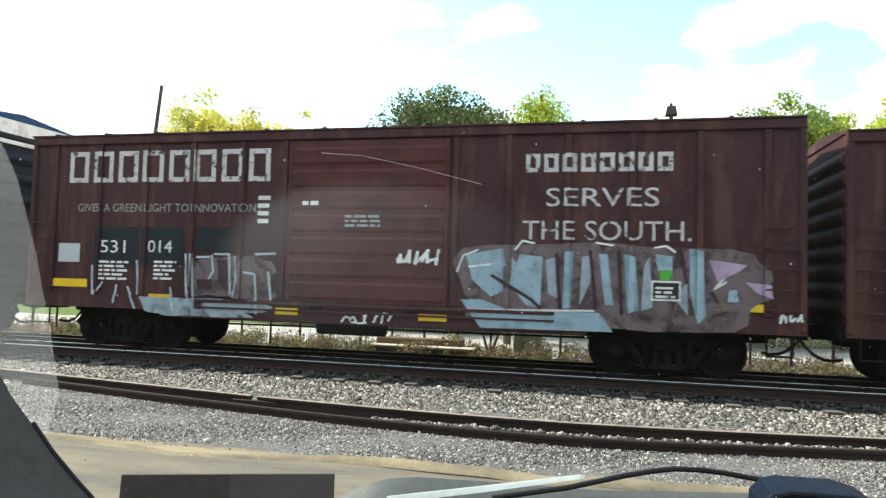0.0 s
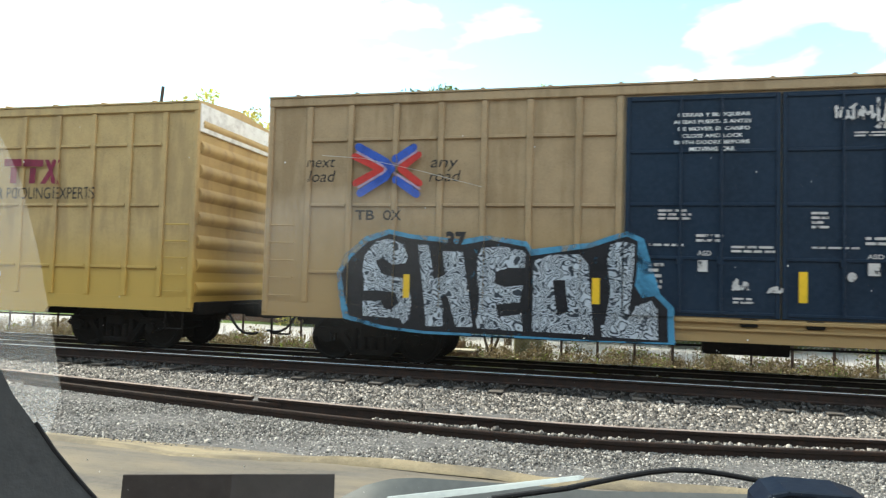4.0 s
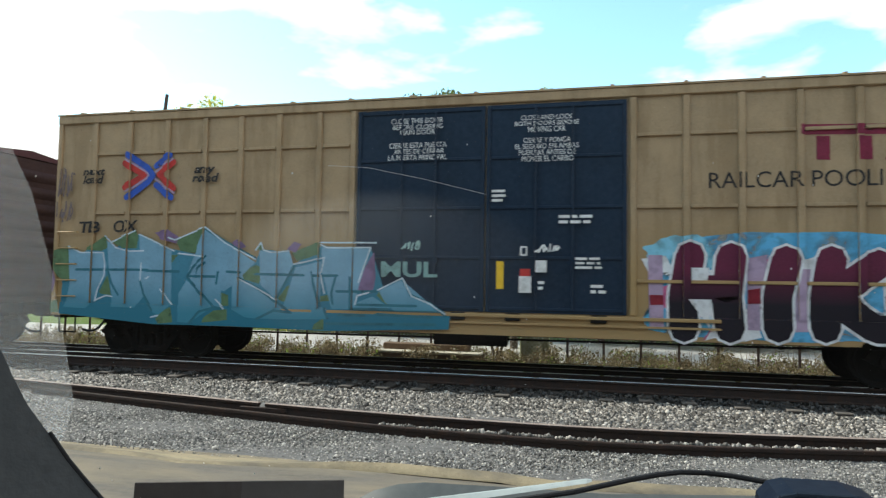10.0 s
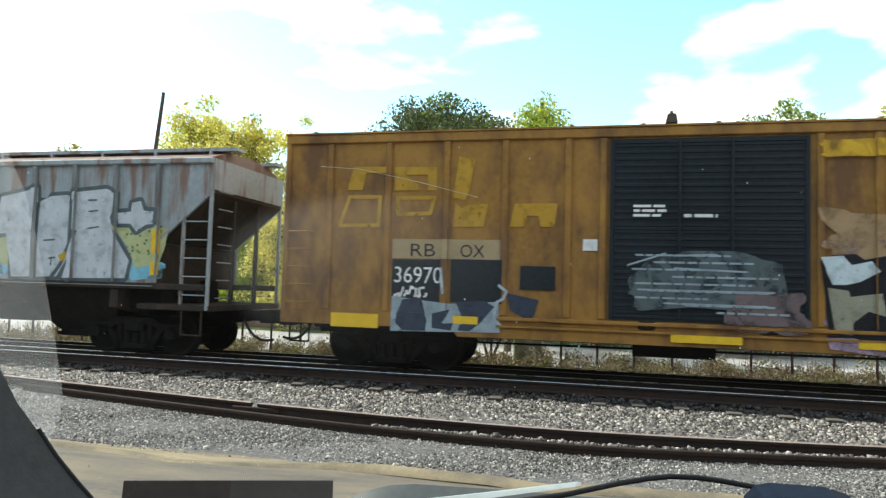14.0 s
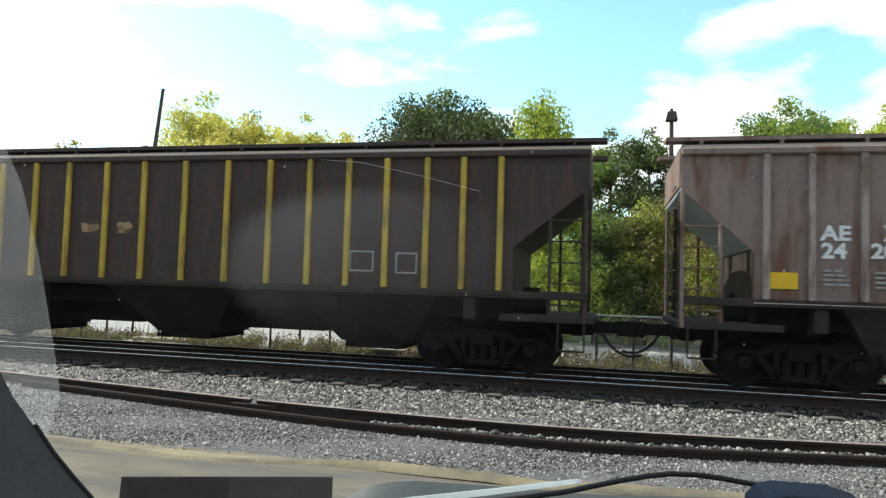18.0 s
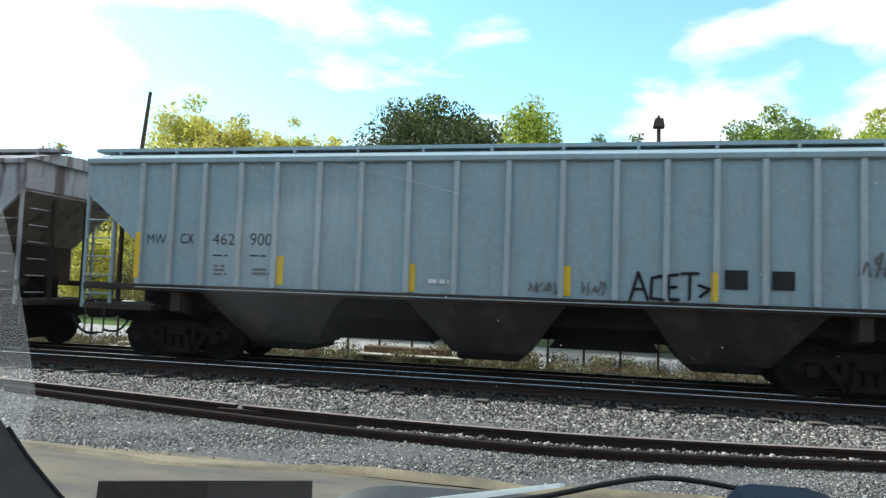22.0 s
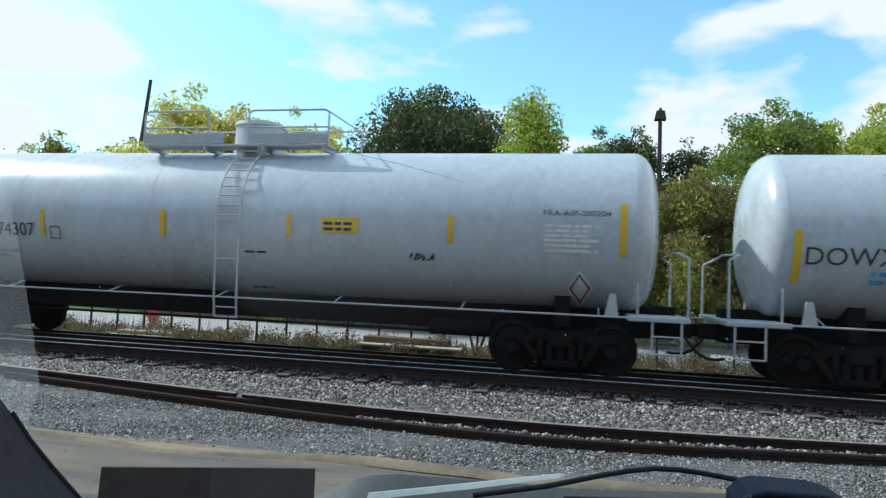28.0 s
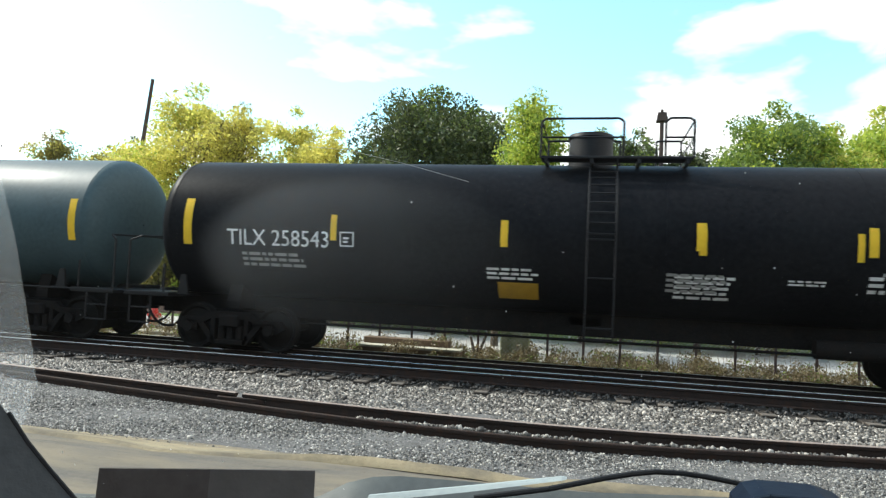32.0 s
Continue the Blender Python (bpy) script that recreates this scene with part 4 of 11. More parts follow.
def verge_edge(x, y):
    """The sand creeps onto the road more in some places than in others."""
    k = max(0.0, min(1.0, (6.5 - y) / 0.6))
    narrow = 0.42 * max(0.0, min(1.0, (x + 3.6) / 2.2))
    return k * (narrow + 0.07 * math.sin(2.1 * x) + 0.05 * math.sin(5.3 * x + 1.0))


sheet("verge", [(5.82, -0.18), (5.88, -0.10), (6.0, -0.118), (6.2, -0.155), (6.36, -0.185), (6.5, -0.24), (7.0, -0.34), (7.2, -0.41)], XS, M_SAND, "sandy verge between road and gravel", "ground", verge_edge)
sheet("gravel_yard", [(6.75, -0.40), (6.9, -0.32), (8.0, -0.33), (9.0, -0.34), (9.8, -0.33), (10.4, -0.30), (10.6, -0.41)], XS, M_GRAVELBED, "fine grey gravel strip along the tracks", "ground")
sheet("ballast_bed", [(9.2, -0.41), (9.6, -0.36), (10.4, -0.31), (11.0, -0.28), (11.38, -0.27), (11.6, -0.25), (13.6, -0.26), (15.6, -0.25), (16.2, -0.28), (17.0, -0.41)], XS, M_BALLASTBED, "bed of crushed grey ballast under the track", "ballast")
sheet("far_road", [(18.6, -0.415), (18.8, -0.36), (20.5, -0.35), (25.2, -0.34), (25.4, -0.415)], XS, M_FARROAD, "pale sunlit road beyond the fence", "road")
sheet("lawn", [(25.5, -0.415), (25.7, -0.33), (32.0, -0.2), (48.0, -0.1), (48.2, -0.415)], [-90, -60] + [x * 1.0 for x in range(-40, 30)] + [60, 90], M_GRASS, "mown green lawn beyond the road", "lawn")

solid("verge_edging", Shape().box(-1.9, 6.0, 6.80, 6.835, -0.36, -0.285, 0.006), M_FARROAD, "thin pale edging between verge and gravel", "edging", "structure")
# Added wall out of view: it blocks sky light from the train's near side.
solid("unseen_wall_behind", Shape().box(-70, 70, -10.6, -10.0, -0.42, 10.0, 0.02), mat("plain_dark_sky_blocker", (0.13, 0.11, 0.095), 0.9, 0, 0.25, 2, 0.3, 20), "plain unseen wall added behind the camera to cut sky light on the train", "wall", "structure")


def zballast(x, y):
    return np.interp(y, [9.2, 9.6, 10.4, 11.0, 11.38, 11.6, 13.6, 15.6, 16.2, 17.0], [-0.40, -0.36, -0.31, -0.28, -0.265, -0.25, -0.26, -0.25, -0.28, -0.40])


def zgravel(x, y):
    return np.interp(y, [6.8, 7.0, 8.0, 9.0, 9.8], [-0.33, -0.325, -0.33, -0.34, -0.33])


stones("ballast_stones", 58000, -17, 9, (9.35, 11.55), zballast, 0.040, M_STONE, "loose crushed ballast stones", 3)
stones("ballast_stones_far", 19000, -30, 11, (11.55, 16.6), lambda x, y: np.where(y < 15.4, -0.212, zballast(x, y)), 0.05, M_SHADESTONE, "loose ballast stones between and behind the rails", 4)
stones("gravel_stones", 70000, -12, 7.5, (6.75, 9.5), zgravel, 0.02, M_CHIP, "fine loose gravel chips", 5)
stones("gravel_pebbles", 900, -12, 7.5, (6.9, 9.5), zgravel, 0.035, M_CHIP, "larger scattered pebbles on the gravel", 6)
stones("verge_pebbles", 700, -9, 5, (6.45, 6.95), lambda x, y: np.interp(y, [6.0, 6.5, 7.0], [-0.14, -0.24, -0.34]), 0.018, M_CHIP, "pebbles scattered over the verge", 7)

RAIL = [(-0.076, 0.0), (0.076, 0.0), (0.076, 0.014), (0.014, 0.032), (0.010, 0.13), (0.036, 0.145), (0.036, 0.178), (-0.036, 0.178), (-0.036, 0.145), (-0.010, 0.13), (-0.014, 0.032), (-0.076, 0.014)]
HEAD = [(-0.034, 0.179), (0.034, 0.179), (0.030, 0.186), (-0.030, 0.186)]


def rail(parent, path, z0, head_mat, name="rail", label=""):
    """A rail on a path of (x, y), its foot at z0."""
    def sweep(prof):
        vs, n = [], len(prof)
        for i, (x, y) in enumerate(path):
            xa, ya = path[max(0, i - 1)]
            xb, yb = path[min(len(path) - 1, i + 1)]
            ln = math.hypot(xb - xa, yb - ya)
            nx, ny = -(yb - ya) / ln, (xb - xa) / ln
            vs += [(x + nx * a, y + ny * a, z0 + b) for a, b in prof]
        fs = [(i * n + k, i * n + (k + 1) % n, (i + 1) * n + (k + 1) % n, (i + 1) * n + k) for i in range(len(path) - 1) for k in range(n)]
        fs += [tuple(range(n - 1, -1, -1)), tuple(range(len(vs) - n, len(vs)))]
        return Shape().add(vs, fs)
    r = part(name, sweep(RAIL), M_RAIL, parent, label)
    part("rail_head", sweep(HEAD), head_mat, r, "worn running surface")
    return r


track = thing("railway_track", "running track with rusty-sided polished rails on wooden ties", "railway track", kind="structure")
for y in (YC - 0.7535, YC + 0.7535):
    rail(track, [(-400, y), (400, y)], -0.186, M_HEAD)
rail(track, [(-60, YC + 0.12), (40, YC + 0.12)], -0.19, M_OLDHEAD, "guard_rail", "dull brown guard rail")
rail(track, [(-120, YC - 1.46), (120, YC - 1.46)], -0.189, M_HEAD, "stock_rail", "outer rail beside the running rail")
TIE = Shape().box(-0.12, 0.12, 11.42, YC + 2.0, -0.40, -0.205, 0.015).mesh("tie", M_TIE)
# Paler caps paint in the sun on tie ends clear of the train's shadow.
TIEEND = Shape().box(-0.115, 0.115, 11.417, 11.58, -0.222, -0.1985, 0.006).mesh("tie_end", M_TIEEND)
PLATE = Shape().box(-0.1, 0.1, YC - 0.93, YC - 0.58, -0.206, -0.187).box(-0.1, 0.1, YC + 0.58, YC + 0.93, -0.206, -0.187).mesh("tie_plate", M_RAIL)
rt = random.Random(8)
for i in range(96):
    t = part("tie", TIE, None, track)
    t.location = (-42 + i * 0.72 + rt.uniform(-0.03, 0.03), rt.uniform(-0.12, 0.08), rt.uniform(-0.012, 0.008))
    t.rotation_euler.z = rt.uniform(-0.012, 0.012)
    part("tie_plate", PLATE, None, t)
    part("tie_end", TIEEND, None, t, "cracked end of the tie, with sunlight put into its colour")


def smooth_path(knots, step=0.5):
    """Points on a smooth curve through (x, y) knots."""
    xs = [k[0] for k in knots]
    out, x = [], xs[0]
    while x <= xs[-1] + 1e-6:
        i = max(0, min(len(xs) - 2, next((j for j in range(len(xs) - 1) if x <= xs[j + 1]), len(xs) - 2)))
        p = [knots[max(0, min(len(knots) - 1, i + d))] for d in (-1, 0, 1, 2)]
        u = (x - p[1][0]) / (p[2][0] - p[1][0])
        m1 = (p[2][1] - p[0][1]) / max(1e-6, p[2][0] - p[0][0]) * (p[2][0] - p[1][0])
        m2 = (p[3][1] - p[1][1]) / max(1e-6, p[3][0] - p[1][0]) * (p[2][0] - p[1][0])
        out.append((x, (2 * u ** 3 - 3 * u * u + 1) * p[1][1] + (u ** 3 - 2 * u * u + u) * m1 + (-2 * u ** 3 + 3 * u * u) * p[2][1] + (u ** 3 - u * u) * m2))
        x += step
    return out


siding = thing("siding_rails", "pair of dull rusty disused rails lying in the gravel", "railway track", kind="structure")
rail(siding, smooth_path([(-30, 13.2), (-16, 10.75), (-10, 9.88), (-4.9, 9.12)]), -0.335, M_OLDHEAD, "rail", "rusty siding rail up to its joint")
rail(siding, smooth_path([(-4.86, 9.08), (-2.5, 8.88), (0, 8.86), (3.5, 9.30), (7, 9.9), (12, 10.9), (20, 12.6)]), -0.33, M_OLDHEAD, "rail", "rusty siding rail past its joint")
rail(siding, smooth_path([(-9.5, 9.62), (-5, 8.78), (-2.5, 8.42), (0, 8.36), (3.5, 8.95), (7, 9.5), (12, 10.5)]), -0.40, M_RAIL, "old_rail", "half-buried rusty rail beside the siding rail")
part("joint_bar", Shape().box(-5.25, -4.5, 9.02, 9.065, -0.27, -0.2, 0.01), M_RAIL, siding)
stones("rail_gap_stones", 900, -3, 8, (0, 0), lambda x, y: 0 * x - 0.27, 0.045, M_STONE, "stones caught between the two siding rails", 9)
gap = bpy.data.objects["rail_gap_stones"]
va = np.empty(len(gap.data.vertices) * 3, np.float32)
gap.data.vertices.foreach_get("co", va)
va = va.reshape(-1, 3)
va[:, 1] += np.interp(va[:, 0], [-6, -2.5, 0, 3.5, 7, 12], [9.08, 8.68, 8.62, 9.13, 9.7, 10.7])
gap.data.vertices.foreach_set("co", va.ravel())

# ---- trees and shrubs ----
M_BARK = mat("grey_brown_bark", (0.09, 0.07, 0.05), 0.95, 0, 0.4, 6, 0.8, 30, stretch=(1, 1, 0.2))


def leaf_mat(name, a, b, trans=0.45):
    m = bpy.data.materials.new(name)
    m.use_nodes = True
    nt = m.node_tree
    p = nt.nodes["Principled BSDF"]
    p.inputs["Roughness"].default_value = 0.55
    g = nt.nodes.new("ShaderNodeNewGeometry")
    r = nt.nodes.new("ShaderNodeValToRGB")
    r.color_ramp.elements[0].color, r.color_ramp.elements[1].color = (*a, 1), (*b, 1)
    nt.links.new(g.outputs["Random Per Island"], r.inputs[0])
    nt.links.new(r.outputs[0], p.inputs["Base Color"])
    t = nt.nodes.new("ShaderNodeBsdfTranslucent")
    nt.links.new(r.outputs[0], t.inputs["Color"])
    ms = nt.nodes.new("ShaderNodeMixShader")
    ms.inputs[0].default_value = trans
    nt.links.new(p.outputs[0], ms.inputs[1])
    nt.links.new(t.outputs[0], ms.inputs[2])
    nt.links.new(ms.outputs[0], nt.nodes["Material Output"].inputs["Surface"])
    return m


L_YELLOW = leaf_mat("yellow_autumn_leaves", (0.46, 0.44, 0.09), (0.85, 0.76, 0.20), 0.65)
L_LIME = leaf_mat("yellow_green_leaves", (0.20, 0.33, 0.04), (0.60, 0.62, 0.10), 0.6)
L_GREEN = leaf_mat("green_leaves", (0.08, 0.15, 0.035), (0.30, 0.38, 0.07), 0.5)
L_DARK = leaf_mat("dark_green_leaves", (0.030, 0.050, 0.016), (0.11, 0.135, 0.035), 0.35)
L_OLIVE = leaf_mat("olive_brown_leaves", (0.13, 0.13, 0.035), (0.36, 0.30, 0.08), 0.45)
L_WEED = leaf_mat("dry_weeds", (0.10, 0.08, 0.04), (0.30, 0.24, 0.13), 0.4)


def leaves_mesh(name, centres, radii, count, size, material, seed):
    """Leaves strewn over and within clumps: folded diamonds of two faces each."""
    r = np.random.RandomState(seed)
    centres, radii = np.array(centres), np.array(radii)
    wgt = radii ** 2
    idx = r.choice(len(centres), count, p=wgt / wgt.sum())
    d = r.normal(size=(count, 3))
    d /= np.linalg.norm(d, axis=1)[:, None]
    rad = radii[idx] * (r.rand(count) ** 0.45)
    p = centres[idx] + d * rad[:, None] * np.array([1, 1, 0.85])
    u = r.normal(size=(count, 3))
    u /= np.linalg.norm(u, axis=1)[:, None]
    v = np.cross(u, r.normal(size=(count, 3)))
    v /= np.linalg.norm(v, axis=1)[:, None]
    w = np.cross(u, v)
    s = size * np.exp(r.normal(0, 0.3, count))[:, None]
    a, b = p - u * s, p + u * s
    c = p + v * s * 0.55 + w * s * 0.2
    e = p - v * s * 0.55 + w * s * 0.2
    vs = np.stack([a, c, b, e], 1).reshape(-1, 3)
    o = np.arange(count) * 4
    f = np.concatenate([np.stack([o, o + 1, o + 2], 1), np.stack([o, o + 2, o + 3], 1)])
    return mesh_from_arrays(name, vs, f, material)


def tree(label, x, y, height, spread, crown_from, material, count, leaf, seed, lean=0.0, flat=1.0, second=None, clump=0.30, cone=False):
    """A tapered trunk with limbs, and a crown of many leaves in uneven clumps."""
    r = random.Random(seed)
    t = thing("tree", label, "tree", at=pose(x, y, -0.4))
    height = height * 1.05 + 0.4
    spread *= 1.12
    count = int(count * 4.2)
    leaf *= 0.55
    s = Shape()
    pts, rad = [], []
    for i in range(7):
        u = i / 6
        pts.append(Vector((lean * u + r.uniform(-0.1, 0.1) * u * spread * 0.3, r.uniform(-0.1, 0.1) * u, u * height * 0.90)))
        rad.append(max(0.015, 0.022 * height * (1 - u) ** 0.8))
    for a, b, ra, rb in zip(pts, pts[1:], rad, rad[1:]):
        s.tube(a, b, ra, 9, rb, False)
    centres, radii = [], []
    n = 15
    for i in range(n):
        u = crown_from / height + (0.97 - crown_from / height) * (i + 0.5) / n
        k = min(5, int(u * 6))
        base = pts[k].lerp(pts[k + 1], u * 6 - k) if k < 6 else pts[6]
        q = (i + 0.5) / n
        prof = math.sqrt(max(0.05, 1 - ((q - 0.42) / 0.62) ** 2)) if not cone else 1.02 - 0.85 * q
        for j in range(4):
            a = r.uniform(0, 6.28)
            out = spread * prof * r.uniform(0.45, 0.95)
            tip = base + Vector((math.cos(a) * out, math.sin(a) * out * flat, r.uniform(-0.02, 0.12) * height * 0.6))
            mid = base.lerp(tip, 0.5) + Vector((0, 0, 0.03 * height * r.random()))
            th = max(0.01, rad[k] * 0.4)
            s.tube(base, mid, th, 6, th * 0.7, False).tube(mid, tip, th * 0.7, 6, 0.008, False)
            centres.append(tuple(tip))
            radii.append(spread * clump * r.uniform(0.6, 1.15))
            centres.append(tuple(mid))
            radii.append(spread * clump * r.uniform(0.4, 0.9))
    centres.append(tuple(pts[6] + Vector((0, 0, height * 0.07))))
    radii.append(spread * clump * 0.6)
    part("trunk", s, M_BARK, t)
    tagged(part("crown", leaves_mesh("crown", centres, radii, count, leaf, material, seed), None, t), kind="stuff")
    if second:
        tagged(part("crown_tint", leaves_mesh("crown_tint", centres[::3], [q * 1.02 for q in radii[::3]], count // 4, leaf, second, seed + 50), None, t), kind="stuff")
    return t


# rows of plants beyond the track, nearest first
tree("slender young tree in yellow-green leaf", -2.15, 20.0, 7.05, 1.95, 1.4, L_LIME, 6500, 0.085, 11, 0.35, second=L_GREEN, cone=True)
tree("small leafy tree in fresh green", -3.0, 21.5, 5.2, 1.2, 1.2, L_LIME, 3600, 0.085, 12, second=L_GREEN)
tree("broad dense dark green tree", -6.7, 27.5, 9.0, 3.6, 2.0, L_DARK, 24000, 0.12, 13, second=L_GREEN, clump=0.34)
tree("loose-crowned yellow autumn tree", -20.8, 32.0, 10.9, 3.3, 2.0, L_YELLOW, 8000, 0.13, 14, second=L_LIME)
tree("yellowing leafy autumn tree by road", -17.6, 31.0, 9.6, 2.6, 2.0, L_YELLOW, 6500, 0.13, 15, second=L_OLIVE)
tree("small slender yellow-green tree", -14.2, 30.0, 9.2, 1.8, 2.0, L_YELLOW, 4600, 0.11, 16, second=L_LIME)
tree("low spreading yellow-green tree", -11.4, 28.5, 7.9, 1.9, 1.2, L_YELLOW, 5200, 0.11, 17, second=L_YELLOW)
tree("thin distant yellow tree", -41.0, 45.0, 11.6, 2.6, 3.0, L_OLIVE, 3200, 0.17, 18, second=L_YELLOW)
tree("low loose yellowing tree", -32.0, 40.0, 9.2, 3.2, 2.0, L_OLIVE, 4200, 0.16, 19, second=L_YELLOW)
tree("small dark spruce-like tree", -29.0, 38.0, 9.6, 1.6, 1.0, L_DARK, 3200, 0.12, 20)
tree("low yellow tree beside the road", -25.5, 34.0, 8.2, 2.8, 1.5, L_YELLOW, 5200, 0.13, 21, second=L_OLIVE)
tree("mid-green leafy distant tree", 0.1, 36.0, 9.5, 2.2, 2.0, L_GREEN, 5200, 0.13, 22, second=L_DARK)
tree("open-crowned thin green tree", 2.0, 34.5, 9.2, 1.9, 2.0, L_DARK, 3400, 0.13, 23, second=L_GREEN)
tree("open-crowned thin dark tree", 4.2, 34.0, 8.6, 2.0, 2.0, L_DARK, 3600, 0.13, 24)
tree("bushy low olive-brown tree", 3.4, 24.0, 5.4, 2.0, 0.6, L_OLIVE, 6500, 0.10, 25, second=L_LIME)
tree("full leafy green tree", 6.2, 26.5, 8.2, 2.5, 1.6, L_GREEN, 8500, 0.115, 26, second=L_LIME)
tree("full leafy yellow-green tree", 8.4, 27.0, 7.6, 2.2, 1.6, L_LIME, 6500, 0.115, 27, second=L_YELLOW)
tree("yellowish full leafy tree", 10.6, 29.0, 8.6, 2.6, 1.6, L_LIME, 6500, 0.125, 28, second=L_YELLOW)
tree("tall leafy green tree", 13.4, 32.0, 9.8, 3.0, 2.0, L_GREEN, 6500, 0.13, 29)
for i, (x, y, hgt, m) in enumerate(((-24, 29, 3.6, L_YELLOW), (-20, 28.5, 3.4, L_OLIVE), (-16.5, 28, 4.2, L_LIME), (-13.2, 26.5, 4.6, L_YELLOW), (-10.4, 26, 4.4, L_OLIVE), (-8.4, 25.8, 3.8, L_GREEN), (-5.0, 25.8, 3.8, L_DARK), (-0.4, 25, 4.4, L_GREEN), (1.4, 25.5, 4.6, L_OLIVE), (5.4, 24.5, 3.8, L_OLIVE), (7.6, 25, 4.2, L_GREEN), (10.2, 25.5, 4.2, L_LIME))):
    tree("dense low leafy roadside shrub", x, y, hgt, 1.7, 0.3, m, 3600, 0.10, 60 + i, second=L_DARK if i % 2 else L_LIME, clump=0.36)

# far woods close the view behind the trees
rr = np.random.RandomState(5)
cs, rs = [], []
for i in range(150):
    x = -170 + i * 1.95
    cs.append((x, 62 + rr.uniform(-4, 4), 1.5 + rr.uniform(0, 3.0)))
    rs.append(rr.uniform(2.4, 4.2))
ob = new("far_woods", leaves_mesh("far_woods", cs, rs, 26000, 0.4, L_OLIVE, 9))
tagged(ob, "distant line of autumn woods", "trees", "", "stuff")

# ---- roadside things beyond the track ----
M_CONC = mat("pale_weathered_concrete", (0.42, 0.39, 0.31), 0.9, 0, 0.25, 3, 0.4, 30)
M_TIMBER = mat("brown_weathered_timber", (0.16, 0.11, 0.075), 0.9, 0, 0.35, 3, 0.5, 30, stretch=(0.4, 4, 4))
M_OLIVEPOST = mat("lichened_concrete_post", (0.26, 0.27, 0.15), 0.9, 0, 0.3, 3, 0.4, 30, (0.12, 0.14, 0.06), 0.7, sscale=4)
M_RED = mat("red_enamel", (0.55, 0.03, 0.02), 0.4, 0, 0.15, 4, 0.05)
M_BRICK = mat("brown_brick_wall", (0.17, 0.10, 0.08), 0.9, 0, 0.3, 2, 0.4, 20)
M_POLE = mat("dark_creosoted_pole", (0.07, 0.05, 0.045), 0.85, 0, 0.35, 2, 0.4, 20, stretch=(4, 4, 0.3))
M_GALV = mat("galvanised_steel", (0.35, 0.36, 0.36), 0.5, 0.6, 0.2, 4, 0.1)

slabs = thing("concrete_slabs", "two pale concrete slabs lying beside the track", "slabs")
part("slab", Shape().box(-13.5, -11.3, 16.75, 17.5, -0.42, -0.27, 0.02), M_CONC, slabs)
part("slab", Shape().box(-13.2, -11.4, 17.1, 17.9, -0.268, -0.17, 0.02), M_CONC, slabs)
stack = thing("timber_stack", "low stack of weathered brown timbers", "timber stack")
for k in range(3):
    part("timber", Shape().box(-6.1, -3.3, 16.9 + k * 0.3, 17.18 + k * 0.3, -0.42, -0.16, 0.02), M_TIMBER, stack)
part("plank", Shape().box(-6.0, -3.2, 16.85, 17.3, -0.158, -0.10, 0.01), M_CONC, stack, "pale plank on top")
part("timber", Shape().box(-5.9, -3.6, 17.32, 17.7, -0.158, 0.06, 0.02), M_TIMBER, stack)
solid("marker_post", Shape().box(-2.35, -1.6, 18.0, 18.35, -0.42, 1.15, 0.03), M_OLIVEPOST, "squat lichened concrete post beside the fence", "post")
hyd = Shape().lathe([(-0.42, 0.14), (0.0, 0.13), (0.02, 0.17), (0.08, 0.17), (0.1, 0.12), (0.25, 0.12), (0.34, 0.08), (0.38, 0.02)], (-13.6, 19.3, 0), "z", 16).tube((-13.82, 19.3, 0.12), (-13.38, 19.3, 0.12), 0.06, 10)
solid("fire_hydrant", hyd, M_RED, "red enamelled fire hydrant by the road", "hydrant", smooth=True)
wall = solid("low_wall", Shape().box(-19.5, -9.5, 26.4, 26.7, -0.42, 0.55, 0.02), M_BRICK, "low brown brick wall beyond the road", "wall", "structure")
fence = thing("fence", "chain-link fence on dark steel posts", "fence", kind="structure")
s = Shape()
for i in range(34):
    x = -20 + i * 0.9
    if -2.5 < x < -1.4:
        continue
    part("fence_post", Shape().tube((x, 17.75, -0.42), (x, 17.75, 0.95), 0.032, 8), M_POLE, fence)
part("top_rail", Shape().tube((-20, 17.75, 0.95), (9.8, 17.75, 0.95), 0.018, 6), M_GALV, fence)
wire = Shape()
k = -20.0
while k < 9.6:
    wire.tube((k, 17.76, -0.4), (min(k + 1.35, 9.7), 17.76, 0.93), 0.0028, 3, caps=False)
    wire.tube((k, 17.765, 0.93), (min(k + 1.35, 9.7), 17.765, -0.4), 0.0028, 3, caps=False)
    k += 0.11
part("wire_mesh", wire, M_GALV, fence, "galvanised wire mesh")


def pole(name, label, a, b, r0, r1):
    t = thing(name, label, "utility pole")
    part("shaft", Shape().tube(a, b, r0, 12, r1), M_POLE, t, smooth=True)
    return t


pole("telegraph_pole", "dark leaning wooden telegraph pole", (-31.0, 40.0, -0.4), (-29.5, 40.0, 14.3), 0.22, 0.11)
lamp = pole("street_lamp", "tall dark lamp post with a box-shaped lantern", (2.92, 33.0, -0.4), (2.84, 33.0, 9.8), 0.13, 0.09)
part("lantern", Shape().prism([(-0.26, 9.55), (0.26, 9.55), (0.18, 9.95), (-0.18, 9.95)], 32.75, 33.25).box(-0.06, 0.06, 32.94, 33.06, 9.95, 10.12), M_POLE, lamp, "box-shaped lantern").location.x = 2.84
p2 = pole("utility_pole", "thin wooden utility pole with a crossarm", (-5.65, 24.3, -0.4), (-5.62, 24.3, 5.9), 0.09, 0.07)
